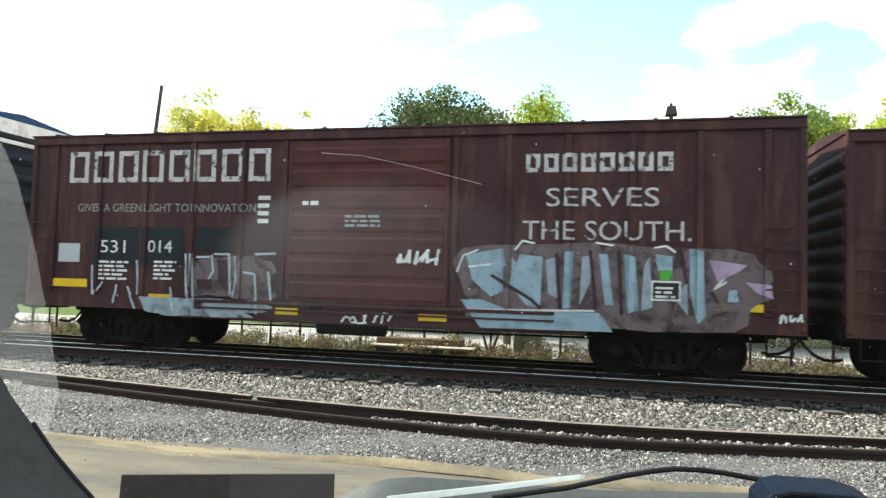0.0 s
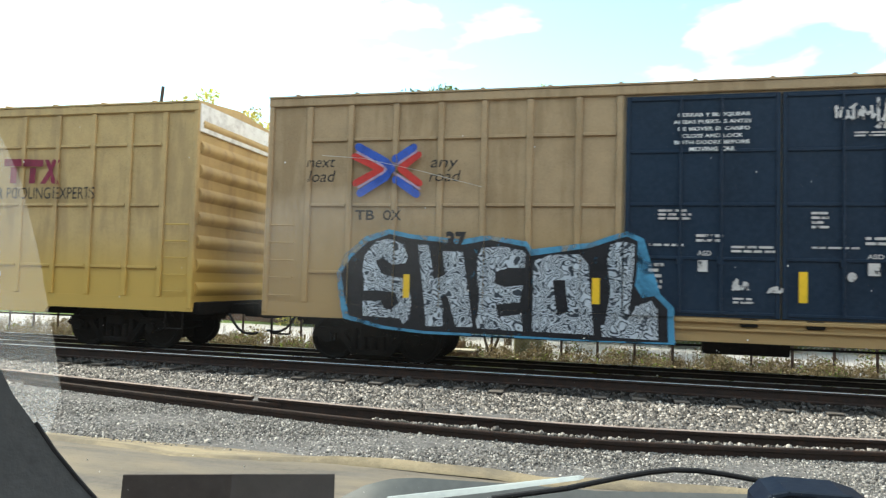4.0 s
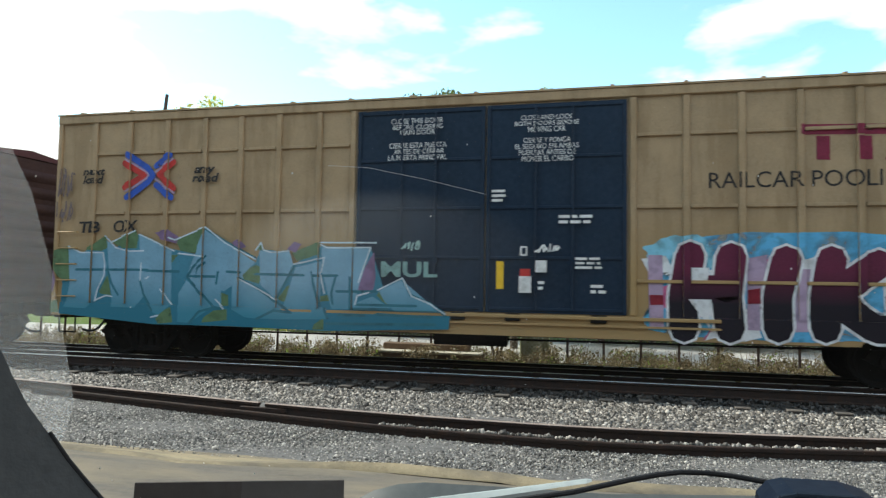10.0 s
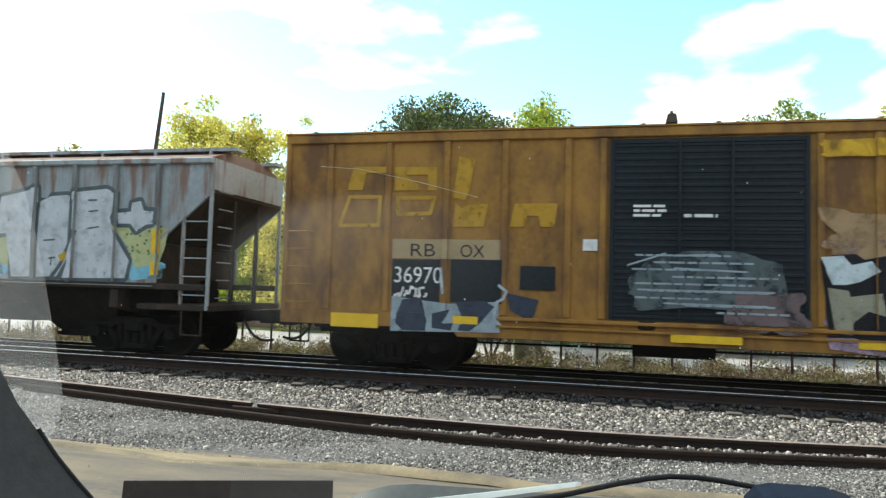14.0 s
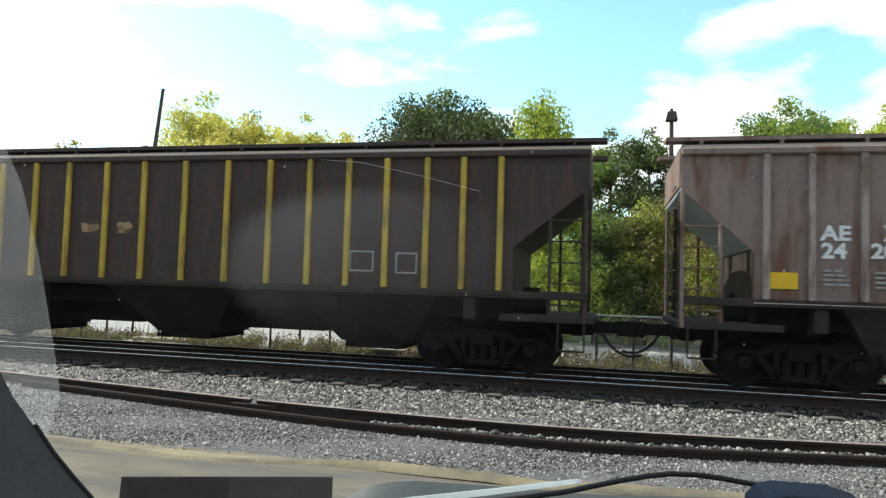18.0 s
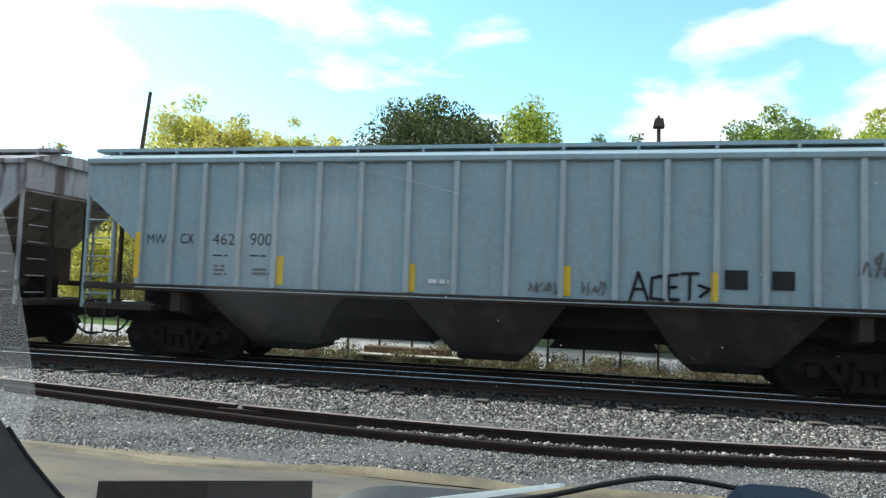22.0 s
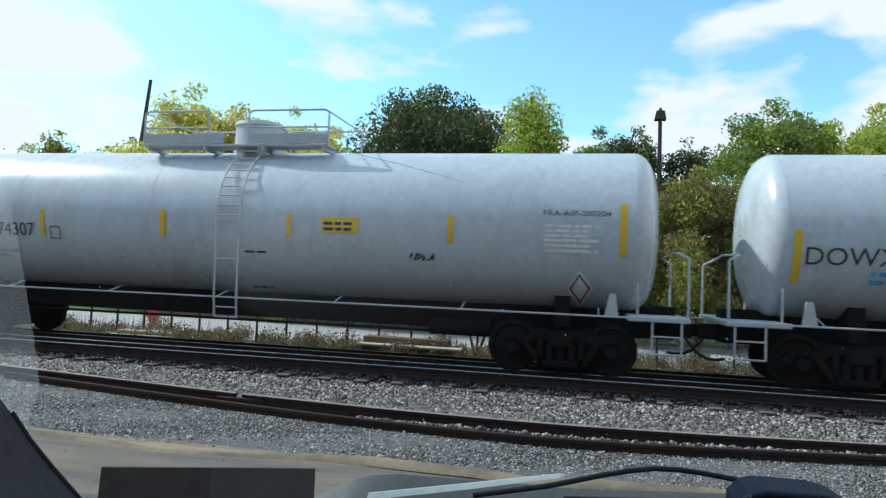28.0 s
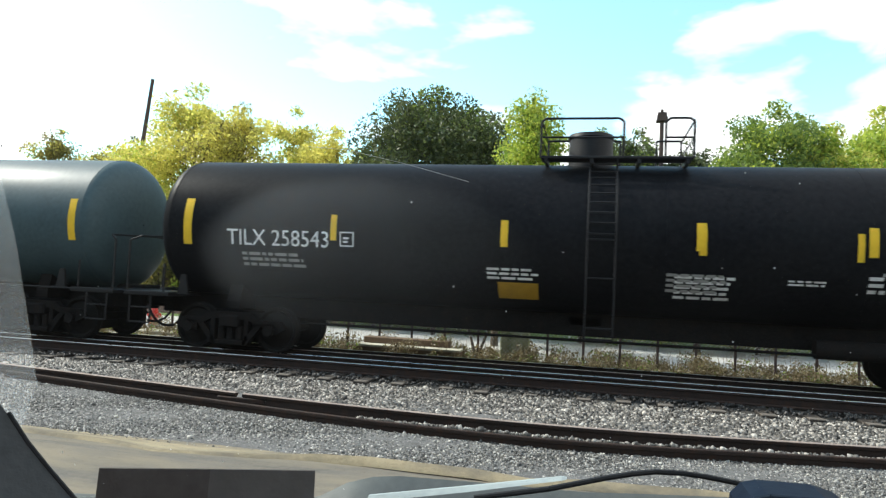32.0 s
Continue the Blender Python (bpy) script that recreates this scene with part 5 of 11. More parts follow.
part("crossarm", Shape().box(-6.1, -5.15, 24.25, 24.35, 5.6, 5.72, 0.01), M_POLE, p2)

# weeds along the far edge of the ballast
cs, rs = [], []
rw = random.Random(31)
for i in range(620):
    x = rw.uniform(-22, 10.5)
    big = rw.random() < 0.18
    cs.append((x, rw.uniform(16.6, 18.6), -0.3 + (0.25 if big else 0.1) * rw.random()))
    rs.append(rw.uniform(0.2, 0.42) if big else rw.uniform(0.1, 0.25))
ob = new("weeds", leaves_mesh("weeds", cs, rs, 52000, 0.03, L_WEED, 33))
tagged(ob, "dry brown weeds along the fence", "weeds", "", "stuff")
ob = new("weeds_green", leaves_mesh("weeds_green", cs[::3], rs[::3], 5000, 0.03, L_GREEN, 34))
tagged(ob, "green weeds among the dry ones", "weeds", "", "stuff")
s = Shape()
for i in range(1100):
    x, y = rw.uniform(-22, 10.5), rw.uniform(16.7, 18.4)
    hgt = rw.uniform(0.2, 0.65)
    s.tube((x, y, -0.42), (x + rw.uniform(-0.15, 0.15), y, -0.42 + hgt), 0.007, 4, 0.003, False)
tagged(part("weed_stalks", s, mat("dry_stalks", (0.2, 0.15, 0.09), 0.9), None), "dry weed stalks", "weeds", "", "stuff")
s = Shape()
for a, b in (((-2.95, 17.9, -0.4), (-3.15, 17.9, 0.25)), ((-2.95, 17.9, -0.4), (-2.62, 17.9, 0.5)), ((-3.15, 17.9, 0.25), (-3.35, 17.9, 0.6)), ((-2.62, 17.9, 0.5), (-2.7, 17.9, 1.0))):
    s.tube(a, b, 0.045, 7, 0.03, False)
sap = thing("sapling", "forked bare-stemmed sapling by the post", "sapling")
part("stems", s, M_BARK, sap)
part("leaves", leaves_mesh("leaves", [(-3.3, 17.9, 0.8), (-2.7, 17.9, 1.1), (-2.9, 17.9, 0.9)], [0.3, 0.3, 0.35], 260, 0.05, L_LIME, 40), None, sap)

# ---- the parked car round the camera ----
M_TRIM = mat("dark_grey_cabin_plastic", (0.085, 0.09, 0.095), 0.7, 0, 0.15, 5, 0.15, 120)
M_DASH = mat("grey_dashboard_plastic", (0.06, 0.062, 0.065), 0.75, 0, 0.15, 4, 0.2, 150)
M_CARD = mat("dark_brown_card", (0.055, 0.045, 0.04), 0.8, 0, 0.2, 4, 0.1, 60)
M_HOOD = mat("grey_green_car_paint", (0.088, 0.094, 0.090), 0.45, 0.1, 0.12, 3, 0.0, coat=0.15)
M_RUBBER = mat("black_wiper_rubber", (0.012, 0.012, 0.013), 0.6, 0, 0.2, 5, 0.05)
M_ARM = mat("silvered_wiper_arm", (0.30, 0.335, 0.33), 0.45, 0.0, 0.12, 5, 0.05)
M_BLUE = mat("dark_blue_plastic", (0.002, 0.006, 0.016), 0.5, 0, 0.2, 4, 0.05, spec=0.05)
M_BLUERIM = mat("dusty_blue_plastic_rim", (0.006, 0.012, 0.022), 0.55, 0, 0.2, 4, 0.05, spec=0.08)

car = thing("parked_car", "front of a parked car with dashboard, pillar, wiper and windscreen", "car")
# pillar and door trim: a curved dark shell on the driver's side
edge = [(-0.70, 0.545, 1.72), (-0.655, 0.56, 1.60), (-0.632, 0.568, 1.545), (-0.612, 0.575, 1.50), (-0.595, 0.58, 1.468), (-0.575, 0.587, 1.440), (-0.556, 0.593, 1.412), (-0.535, 0.60, 1.386), (-0.508, 0.608, 1.356), (-0.480, 0.615, 1.325), (-0.45, 0.62, 1.29)]
edge = [(x * 0.78 + 0.008, y * 0.78, 1.594 + (z - 1.594) * 0.78) for x, y, z in edge]
vs = []
for x, y, z in edge:
    vs += [(x, y, z), (x - 0.06, y - 0.03, z - 0.015), (x - 0.22, y - 0.14, z - 0.05), (x - 0.34, y - 0.30, z - 0.06), (x - 0.30, y + 0.02, z - 0.08), (x - 0.04, y + 0.03, z - 0.01)]
fs = [(i * 6 + k, i * 6 + (k + 1) % 6, (i + 1) * 6 + (k + 1) % 6, (i + 1) * 6 + k) for i in range(len(edge) - 1) for k in range(6)]
part("pillar_trim", Shape().add(vs, fs), M_TRIM, car, "dark grey curved pillar trim", True)
part("trim_edge", Shape().pipe([(x + 0.001, y + 0.001, z) for x, y, z in edge[5:]], 0.0016, 6), M_RUBBER, car)
dash = Shape()
dash.prism([(0.30, 1.12), (0.55, 1.27), (0.70, 1.30), (0.86, 1.285), (0.98, 1.255), (1.02, 1.2), (0.9, 1.1), (0.30, 1.02)], -0.75, 0.75, "x")
d = part("dashboard", dash, M_DASH, car, "grey padded dashboard top", True)
d.rotation_euler.z = radians(13)
d.location = (-0.02, -0.02, 0)
card = thing("card", "dark folded card standing on the dashboard", "card")
part("leaf", Shape().add([(-0.492, 0.632, 1.3820), (-0.381, 0.659, 1.3855), (-0.365, 0.62, 1.27), (-0.470, 0.594, 1.27), (-0.493, 0.635, 1.3820), (-0.382, 0.662, 1.3855), (-0.366, 0.623, 1.27), (-0.471, 0.597, 1.27)], [(0, 1, 2, 3), (7, 6, 5, 4), (0, 4, 5, 1), (1, 5, 6, 2), (2, 6, 7, 3), (3, 7, 4, 0)]), M_CARD, card)
part("leaf", Shape().add([(-0.3815, 0.6595, 1.3855), (-0.276, 0.685, 1.3885), (-0.259, 0.645, 1.27), (-0.366, 0.6195, 1.27), (-0.38, 0.663, 1.3855), (-0.277, 0.688, 1.3885), (-0.26, 0.648, 1.27), (-0.364, 0.623, 1.27)], [(0, 1, 2, 3), (7, 6, 5, 4), (0, 4, 5, 1), (1, 5, 6, 2), (2, 6, 7, 3), (3, 7, 4, 0)]), mat("grey_brown_card", (0.075, 0.066, 0.06), 0.8), card)
hd = Shape()
n = 34
BX, BZ = [-0.8, -0.3, -0.2, -0.13, -0.07, 0.15, 0.27, 0.43, 0.6, 0.8], [-0.06, -0.055, -0.045, -0.007, 0.004, -0.004, -0.011, -0.009, -0.008, -0.02]
for d_, z in ((1.13, 1.08), (1.18, 1.19), (1.25, 1.237), (1.5, 1.12), (1.9, 0.98), (2.2, 0.83), (2.32, 0.5), (2.3, 0.2)):
    hd.v += [(-0.80 + 1.6 * i / n, d_, z + float(np.interp(-0.80 + 1.6 * i / n, BX, BZ)) * (1 if d_ < 1.4 else 0.3)) for i in range(n + 1)]
hd.f = [(j * (n + 1) + i, j * (n + 1) + i + 1, (j + 1) * (n + 1) + i + 1, (j + 1) * (n + 1) + i) for j in range(7) for i in range(n)]
TURN = radians(13)
part("bonnet", hd, M_HOOD, car, "grey-green painted bonnet", True).rotation_euler.z = TURN
for sx in (-1, 1):
    part("wing", Shape().prism([(0.4, 0.25), (0.4, 1.12), (1.15, 1.15), (1.9, 0.95), (2.28, 0.6), (2.28, 0.25), (2.0, 0.25), (1.85, 0.55), (1.45, 0.55), (1.3, 0.25)], sx * 0.79, sx * 0.83, "x"), M_HOOD, car).rotation_euler.z = TURN
    tyre = Shape().lathe([(-0.1, 0.2), (-0.1, 0.3), (-0.07, 0.325), (0.07, 0.325), (0.1, 0.3), (0.1, 0.2), (0.02, 0.18), (0.02, 0.02)], (sx * 0.70, 1.65, 0.285), "x", 24)
    part("front_wheel", tyre, M_RUBBER, car, "", True).rotation_euler.z = TURN
part("floor_pan", Shape().box(-0.75, 0.75, -1.2, 1.3, 0.18, 0.24), M_TRIM, car).rotation_euler.z = TURN


def dust_haze_mat(name, amount, scale, lo, hi, fade=None):
    """Dust and painted reflection haze on glass: mostly clear, with a thin film that scatters light."""
    m = bpy.data.materials.new(name)
    m.use_nodes = True
    nt = m.node_tree
    nt.nodes.remove(nt.nodes["Principled BSDF"])
    tr = nt.nodes.new("ShaderNodeBsdfTransparent")
    tl = nt.nodes.new("ShaderNodeBsdfTranslucent")
    tl.inputs["Color"].default_value = (0.86, 0.88, 0.88, 1)
    t = nt.nodes.new("ShaderNodeTexCoord")
    nz = nt.nodes.new("ShaderNodeTexNoise")
    nz.inputs["Scale"].default_value, nz.inputs["Detail"].default_value = scale, 5
    nt.links.new(t.outputs["Object"], nz.inputs["Vector"])
    mr = nt.nodes.new("ShaderNodeMapRange")
    mr.inputs["From Min"].default_value, mr.inputs["From Max"].default_value = lo, hi
    mr.inputs["To Min"].default_value, mr.inputs["To Max"].default_value = amount * 0.45, amount
    nt.links.new(nz.outputs["Fac"], mr.inputs["Value"])
    out = mr.outputs[0]
    if fade:
        # a rounded patch with a soft rim: centre x and z, half width, half height
        sp = nt.nodes.new("ShaderNodeSeparateXYZ")
        nt.links.new(t.outputs["Object"], sp.inputs[0])
        squares = []
        for axis, mid, half in (("X", fade[0], fade[2]), ("Z", fade[1], fade[3])):
            a = nt.nodes.new("ShaderNodeMath")
            a.operation = "MULTIPLY_ADD"
            a.inputs[1].default_value, a.inputs[2].default_value = 1 / half, -mid / half
            nt.links.new(sp.outputs[axis], a.inputs[0])
            q = nt.nodes.new("ShaderNodeMath")
            q.operation = "POWER"
            q.inputs[1].default_value = 2.0
            ab = nt.nodes.new("ShaderNodeMath")
            ab.operation = "ABSOLUTE"
            nt.links.new(a.outputs[0], ab.inputs[0])
            nt.links.new(ab.outputs[0], q.inputs[0])
            squares.append(q)
        total = nt.nodes.new("ShaderNodeMath")
        nt.links.new(squares[0].outputs[0], total.inputs[0])
        nt.links.new(squares[1].outputs[0], total.inputs[1])
        rim = nt.nodes.new("ShaderNodeMapRange")
        rim.interpolation_type = "SMOOTHSTEP"
        rim.inputs["From Min"].default_value, rim.inputs["From Max"].default_value = 0.62, 1.0
        rim.inputs["To Min"].default_value, rim.inputs["To Max"].default_value = 1, 0
        nt.links.new(total.outputs[0], rim.inputs["Value"])
        mu = nt.nodes.new("ShaderNodeMath")
        mu.operation = "MULTIPLY"
        nt.links.new(out, mu.inputs[0])
        nt.links.new(rim.outputs[0], mu.inputs[1])
        out = mu.outputs[0]
        # thinner towards the passenger's side and the dashboard
        for axis, full, none in (("X", fade[0] - fade[2] * 0.75, fade[0] + fade[2]), ("Z", fade[1] + fade[3] * 0.6, fade[1] - fade[3])):
            ease = nt.nodes.new("ShaderNodeMapRange")
            ease.inputs["From Min"].default_value, ease.inputs["From Max"].default_value = full, none
            ease.inputs["To Min"].default_value, ease.inputs["To Max"].default_value = 1, 0
            nt.links.new(sp.outputs[axis], ease.inputs["Value"])
            me_ = nt.nodes.new("ShaderNodeMath")
            me_.operation = "MULTIPLY"
            nt.links.new(out, me_.inputs[0])
            nt.links.new(ease.outputs[0], me_.inputs[1])
            out = me_.outputs[0]
    ms = nt.nodes.new("ShaderNodeMixShader")
    nt.links.new(out, ms.inputs[0])
    nt.links.new(tr.outputs[0], ms.inputs[1])
    nt.links.new(tl.outputs[0], ms.inputs[2])
    nt.links.new(ms.outputs[0], nt.nodes["Material Output"].inputs["Surface"])
    return m


screen = part("windscreen", Shape().add([(-0.487, 0.354, 1.816), (0.262, 0.535, 1.841), (0.413, 0.863, 1.306), (-0.738, 0.585, 1.268)], [(0, 1, 2, 3)]), dust_haze_mat("nearly_clean_glass", 0.0024, 9, 0.4, 0.7), car, "slightly dusty windscreen glass")
screen.visible_shadow = False
film = part("dust_film", Shape().add([(-0.49, 0.418, 1.732), (-0.473, 0.439, 1.707), (-0.472, 0.463, 1.669), (-0.481, 0.495, 1.61), (-0.495, 0.533, 1.528), (-0.504, 0.555, 1.478), (-0.531, 0.57, 1.43), (-0.616, 0.552, 1.421)], [(0, 1, 2, 3, 4, 5, 6, 7)]), dust_haze_mat("unswept_dust", 0.11, 5, 0.3, 0.7), screen, "unswept dust at the edge of the glass")
film.visible_shadow = False
# The cabin's reflection in the glass, laid on as a pale scattering patch.
film = part("reflection_haze", Shape().add([(-0.40, 0.478, 1.69), (0.10, 0.602, 1.69), (0.11, 0.718, 1.42), (-0.42, 0.58, 1.42)], [(0, 1, 2, 3)]), dust_haze_mat("painted_reflection_haze", 0.047, 6, 0.3, 0.7, (-0.185, 1.602, 0.150, 0.078)), screen, "painted haze of a cabin reflection on the glass")
film.visible_shadow = False
part("scratch", Shape().pipe([(-0.227, 0.512, 1.694), (-0.196, 0.521, 1.693), (-0.152, 0.537, 1.685), (-0.103, 0.556, 1.674)], 0.00022, 4), M_WHITE, screen, "fine scratch in the glass")
rs_ = random.Random(77)
spk = Shape()
for i in range(46):
    u, v = rs_.uniform(0.12, 0.92), rs_.uniform(0.2, 0.85)
    a = Vector((-0.487, 0.354, 1.816)).lerp(Vector((0.262, 0.535, 1.841)), u)
    b = Vector((-0.738, 0.585, 1.268)).lerp(Vector((0.413, 0.863, 1.306)), u)
    c0 = a.lerp(b, v) - Vector((0, 0.002, 0))
    rr_ = rs_.uniform(0.0003, 0.0009)
    spk.add([c0 + Vector((math.cos(k * 1.047) * rr_, 0, math.sin(k * 1.047) * rr_)) for k in range(6)], [(0, 1, 2, 3, 4, 5)])
tagged(part("specks", spk, M_WHITE, screen, "pale specks of dirt on the glass"), kind="stuff")


def ribbon(top, low, back):
    """A long flat bar: its upper and lower edge points, and its thickness away from the seats."""
    n = len(top)
    vs = top + low + [(x, y + back, z) for x, y, z in top] + [(x, y + back, z) for x, y, z in low]
    fs = [(0, 2 * n, 3 * n, n), (n - 1, 2 * n - 1, 4 * n - 1, 3 * n - 1)]
    for k in range(n - 1):
        fs += [(k, n + k, n + k + 1, k + 1), (2 * n + k, 2 * n + k + 1, 3 * n + k + 1, 3 * n + k), (k, k + 1, 2 * n + k + 1, 2 * n + k), (n + k, 3 * n + k, 3 * n + k + 1, n + k + 1)]
    return Shape().add(vs, fs)


part("wiper_arm", ribbon([(-0.3385, 1.0663, 1.2455), (-0.1829, 1.1042, 1.2668), (-0.0388, 1.1392, 1.2876), (-0.0309, 1.1413, 1.2862)], [(-0.3385, 1.0559, 1.2378), (-0.1829, 1.0938, 1.2602), (-0.0388, 1.1296, 1.2836), (-0.0312, 1.1373, 1.2846)], 0.005), M_ARM, car, "silvery wiper arm")
part("cowl", ribbon([(-0.032, 1.1217, 1.2564), (0.2197, 1.1842, 1.2606), (0.4454, 1.2404, 1.2618)], [(-0.032, 1.1117, 1.21), (0.22, 1.174, 1.21), (0.4455, 1.2304, 1.21)], 0.006), M_RUBBER, car, "black cowl strip below the windscreen")
part("wiper_blade", Shape().pipe([(-0.17, 1.075, 1.258), (-0.056, 1.098, 1.278), (0.029, 1.138, 1.293), (0.07, 1.156, 1.299), (0.109, 1.174, 1.302), (0.15, 1.185, 1.301), (0.189, 1.194, 1.297), (0.269, 1.214, 1.284), (0.34, 1.23, 1.268)], 0.0045, 8), M_RUBBER, car, "black wiper blade")
tray = thing("plastic_tray", "dark blue plastic tray with a dusty rim on the dashboard", "tray")
ts = Shape().prism([(0.205, 1.20), (0.21, 1.296), (0.225, 1.313), (0.245, 1.319), (0.32, 1.320), (0.35, 1.312), (0.376, 1.294), (0.382, 1.20)], 1.03, 1.12)
part("shell", ts, M_BLUE, tray)
part("rim", Shape().pipe([(0.205, 1.028, 1.25), (0.21, 1.028, 1.296), (0.225, 1.028, 1.313), (0.245, 1.028, 1.319), (0.32, 1.028, 1.320), (0.35, 1.028, 1.312), (0.376, 1.028, 1.294), (0.382, 1.028, 1.25)], 0.005, 8), M_BLUERIM, tray, "dusty blue rim")

# ---- the train, wagon by wagon ----
P_SOUTH = mat("faded_brown_red_paint", (0.050, 0.019, 0.022), 0.7, 0, 0.25, 0.8, 0.2, 30, (0.12, 0.06, 0.04), 0.5, stretch=(2, 2, 0.35), sscale=1.5)
P_BLUE = mat("deep_blue_paint", (0.009, 0.048, 0.128), 0.5, 0, 0.3, 0.8, 0.15, 30, (0.03, 0.06, 0.10), 0.45, stretch=(2, 2, 0.4), sscale=1.5)
P_NAVY = mat("navy_door_paint", (0.007, 0.021, 0.044), 0.5, 0, 0.25, 1, 0.1)
P_MAROON = mat("dark_maroon_paint", (0.056, 0.018, 0.023), 0.6, 0, 0.25, 0.8, 0.2, 30, (0.05, 0.02, 0.02), 0.5, stretch=(2, 2, 0.4))
P_ORANGE = mat("rusty_orange_yellow_paint", (0.32, 0.165, 0.038), 0.65, 0, 0.3, 0.8, 0.25, 30, (0.12, 0.06, 0.035), 0.8, stretch=(1.3, 1.3, 0.6), sscale=1.3, edge=(0.44, 0.66))
P_BLACKDOOR = mat("sooty_black_paint", (0.012, 0.018, 0.024), 0.6, 0, 0.3, 1, 0.2)
P_GREYBLUE = mat("pale_blue_grey_paint", (0.30, 0.34, 0.36), 0.65, 0, 0.2, 0.7, 0.2, 30, (0.20, 0.10, 0.06), 0.8, stretch=(2.2, 2.2, 0.25), sscale=1.5)
P_RUSTHOP = mat("rust_stained_brown_grey_paint", (0.23, 0.17, 0.145), 0.75, 0, 0.25, 0.8, 0.3, 30, (0.14, 0.062, 0.035), 0.8, stretch=(1.8, 1.8, 0.3), sscale=1.5, seed=2)
P_DARKHOP = mat("sooty_dark_brown_paint", (0.055, 0.040, 0.036), 0.75, 0, 0.3, 0.8, 0.3, 30, (0.10, 0.055, 0.04), 0.6, stretch=(1.8, 1.8, 0.4), seed=3)
P_RUSTGREY = mat("rust_streaked_grey_paint", (0.32, 0.385, 0.40), 0.7, 0, 0.2, 0.8, 0.25, 30, (0.17, 0.095, 0.055), 0.9, stretch=(2.2, 2.2, 0.34), sscale=1.4, edge=(0.49, 0.66), seed=4)
P_CLEANGREY = mat("clean_pale_grey_paint", (0.285, 0.37, 0.405), 0.55, 0, 0.12, 0.7, 0.12, 30, (0.30, 0.29, 0.27), 0.35, stretch=(2, 2, 0.3), seed=5)
P_DIRTGREY = mat("dirty_pinkish_grey_paint", (0.345, 0.345, 0.365), 0.7, 0, 0.2, 0.8, 0.25, 30, (0.11, 0.075, 0.068), 0.9, stretch=(2.2, 2.2, 0.3), sscale=1.3, edge=(0.5, 0.63), seed=6)
P_TANKBLUE = mat("blue_black_tank_paint", (0.020, 0.072, 0.120), 0.30, 0, 0.25, 0.7, 0.08, 30, (0.034, 0.085, 0.125), 0.4, stretch=(1, 1, 0.6), spec=1.0)
P_TANKBROWN = mat("brown_black_tank_paint", (0.054, 0.051, 0.053), 0.42, 0, 0.3, 0.8, 0.1, 30, (0.075, 0.05, 0.04), 0.6, stretch=(1, 1, 0.6))
P_TANKWHITE = mat("white_tank_paint", (0.50, 0.54, 0.56), 0.28, 0, 0.03, 0.5, 0.02, 30, (0.42, 0.44, 0.44), 0.25, stretch=(1, 1, 0.25), spec=0.6, coat=0.25)
P_TANKBLACK = mat("black_tank_paint", (0.0058, 0.0063, 0.008), 0.42, 0, 0.25, 0.8, 0.06, 30, (0.010, 0.010, 0.012), 0.5, stretch=(1, 1, 0.6), spec=0.045)
P_TANKGREY = mat("grey_green_tank_paint", (0.045, 0.075, 0.085), 0.45, 0, 0.2, 0.8, 0.08)
# Both bay paints hold the shadow under the sill as well as grime.
P_BAYDARK = mat("shaded_sooty_bay_paint", (0.017, 0.016, 0.015), 0.85, 0, 0.35, 0.9, 0.3, 30, (0.035, 0.03, 0.026), 0.6, stretch=(1.4, 1.4, 0.6), sscale=1.3)
P_BAY = mat("shaded_grimy_bay_paint", (0.055, 0.052, 0.05), 0.85, 0, 0.35, 0.9, 0.3, 30, (0.11, 0.095, 0.08), 0.6, stretch=(1.4, 1.4, 0.6), sscale=1.3)
P_YRIB = mat("worn_yellow_rib_paint", (0.45, 0.33, 0.05), 0.65, 0, 0.25, 2, 0.2, 30, (0.10, 0.06, 0.04), 0.5, stretch=(3, 3, 0.5), sscale=2)
P_WHITEGEAR = mat("dirty_white_gear_paint", (0.44, 0.46, 0.47), 0.55, 0, 0.15, 3, 0.1)
P_BLACKGEAR = mat("black_gear_paint", (0.010, 0.010, 0.011), 0.5, 0, 0.2, 3, 0.1)
P_PATCH = mat("pale_repaint_patch", (0.46, 0.50, 0.52), 0.6, 0, 0.12, 2, 0.05)
P_RIBPINK = mat("pinkish_grey_rib_paint", (0.34, 0.29, 0.26), 0.75, 0, 0.25, 1.5, 0.3, 30, (0.13, 0.06, 0.035), 0.7, stretch=(2, 2, 0.5), sscale=2, seed=8)
P_RIBGREY = mat("rust_run_grey_rib_paint", (0.42, 0.45, 0.45), 0.7, 0, 0.2, 1.5, 0.25, 30, (0.13, 0.07, 0.045), 0.85, stretch=(2, 2, 0.5), sscale=2, edge=(0.52, 0.62), seed=9)
# Brown of the lit right-hand slope sheets, with the light in the colour.
P_SLOPETAN = mat("lit_brown_slope_paint", (0.20, 0.175, 0.15), 0.8, 0, 0.3, 1.2, 0.3, 30, (0.10, 0.065, 0.045), 0.7, stretch=(1.5, 1.5, 0.5), sscale=1.6)
P_RIBBROWN = mat("rust_streaked_rib_paint", (0.22, 0.24, 0.25), 0.7, 0, 0.25, 1.5, 0.2, 30, (0.085, 0.05, 0.038), 0.9, stretch=(1, 1, 0.25), sscale=0.9, seed=12)
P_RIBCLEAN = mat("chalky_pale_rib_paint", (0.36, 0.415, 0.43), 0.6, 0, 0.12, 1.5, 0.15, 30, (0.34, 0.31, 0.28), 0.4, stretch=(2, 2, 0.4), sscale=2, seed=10)


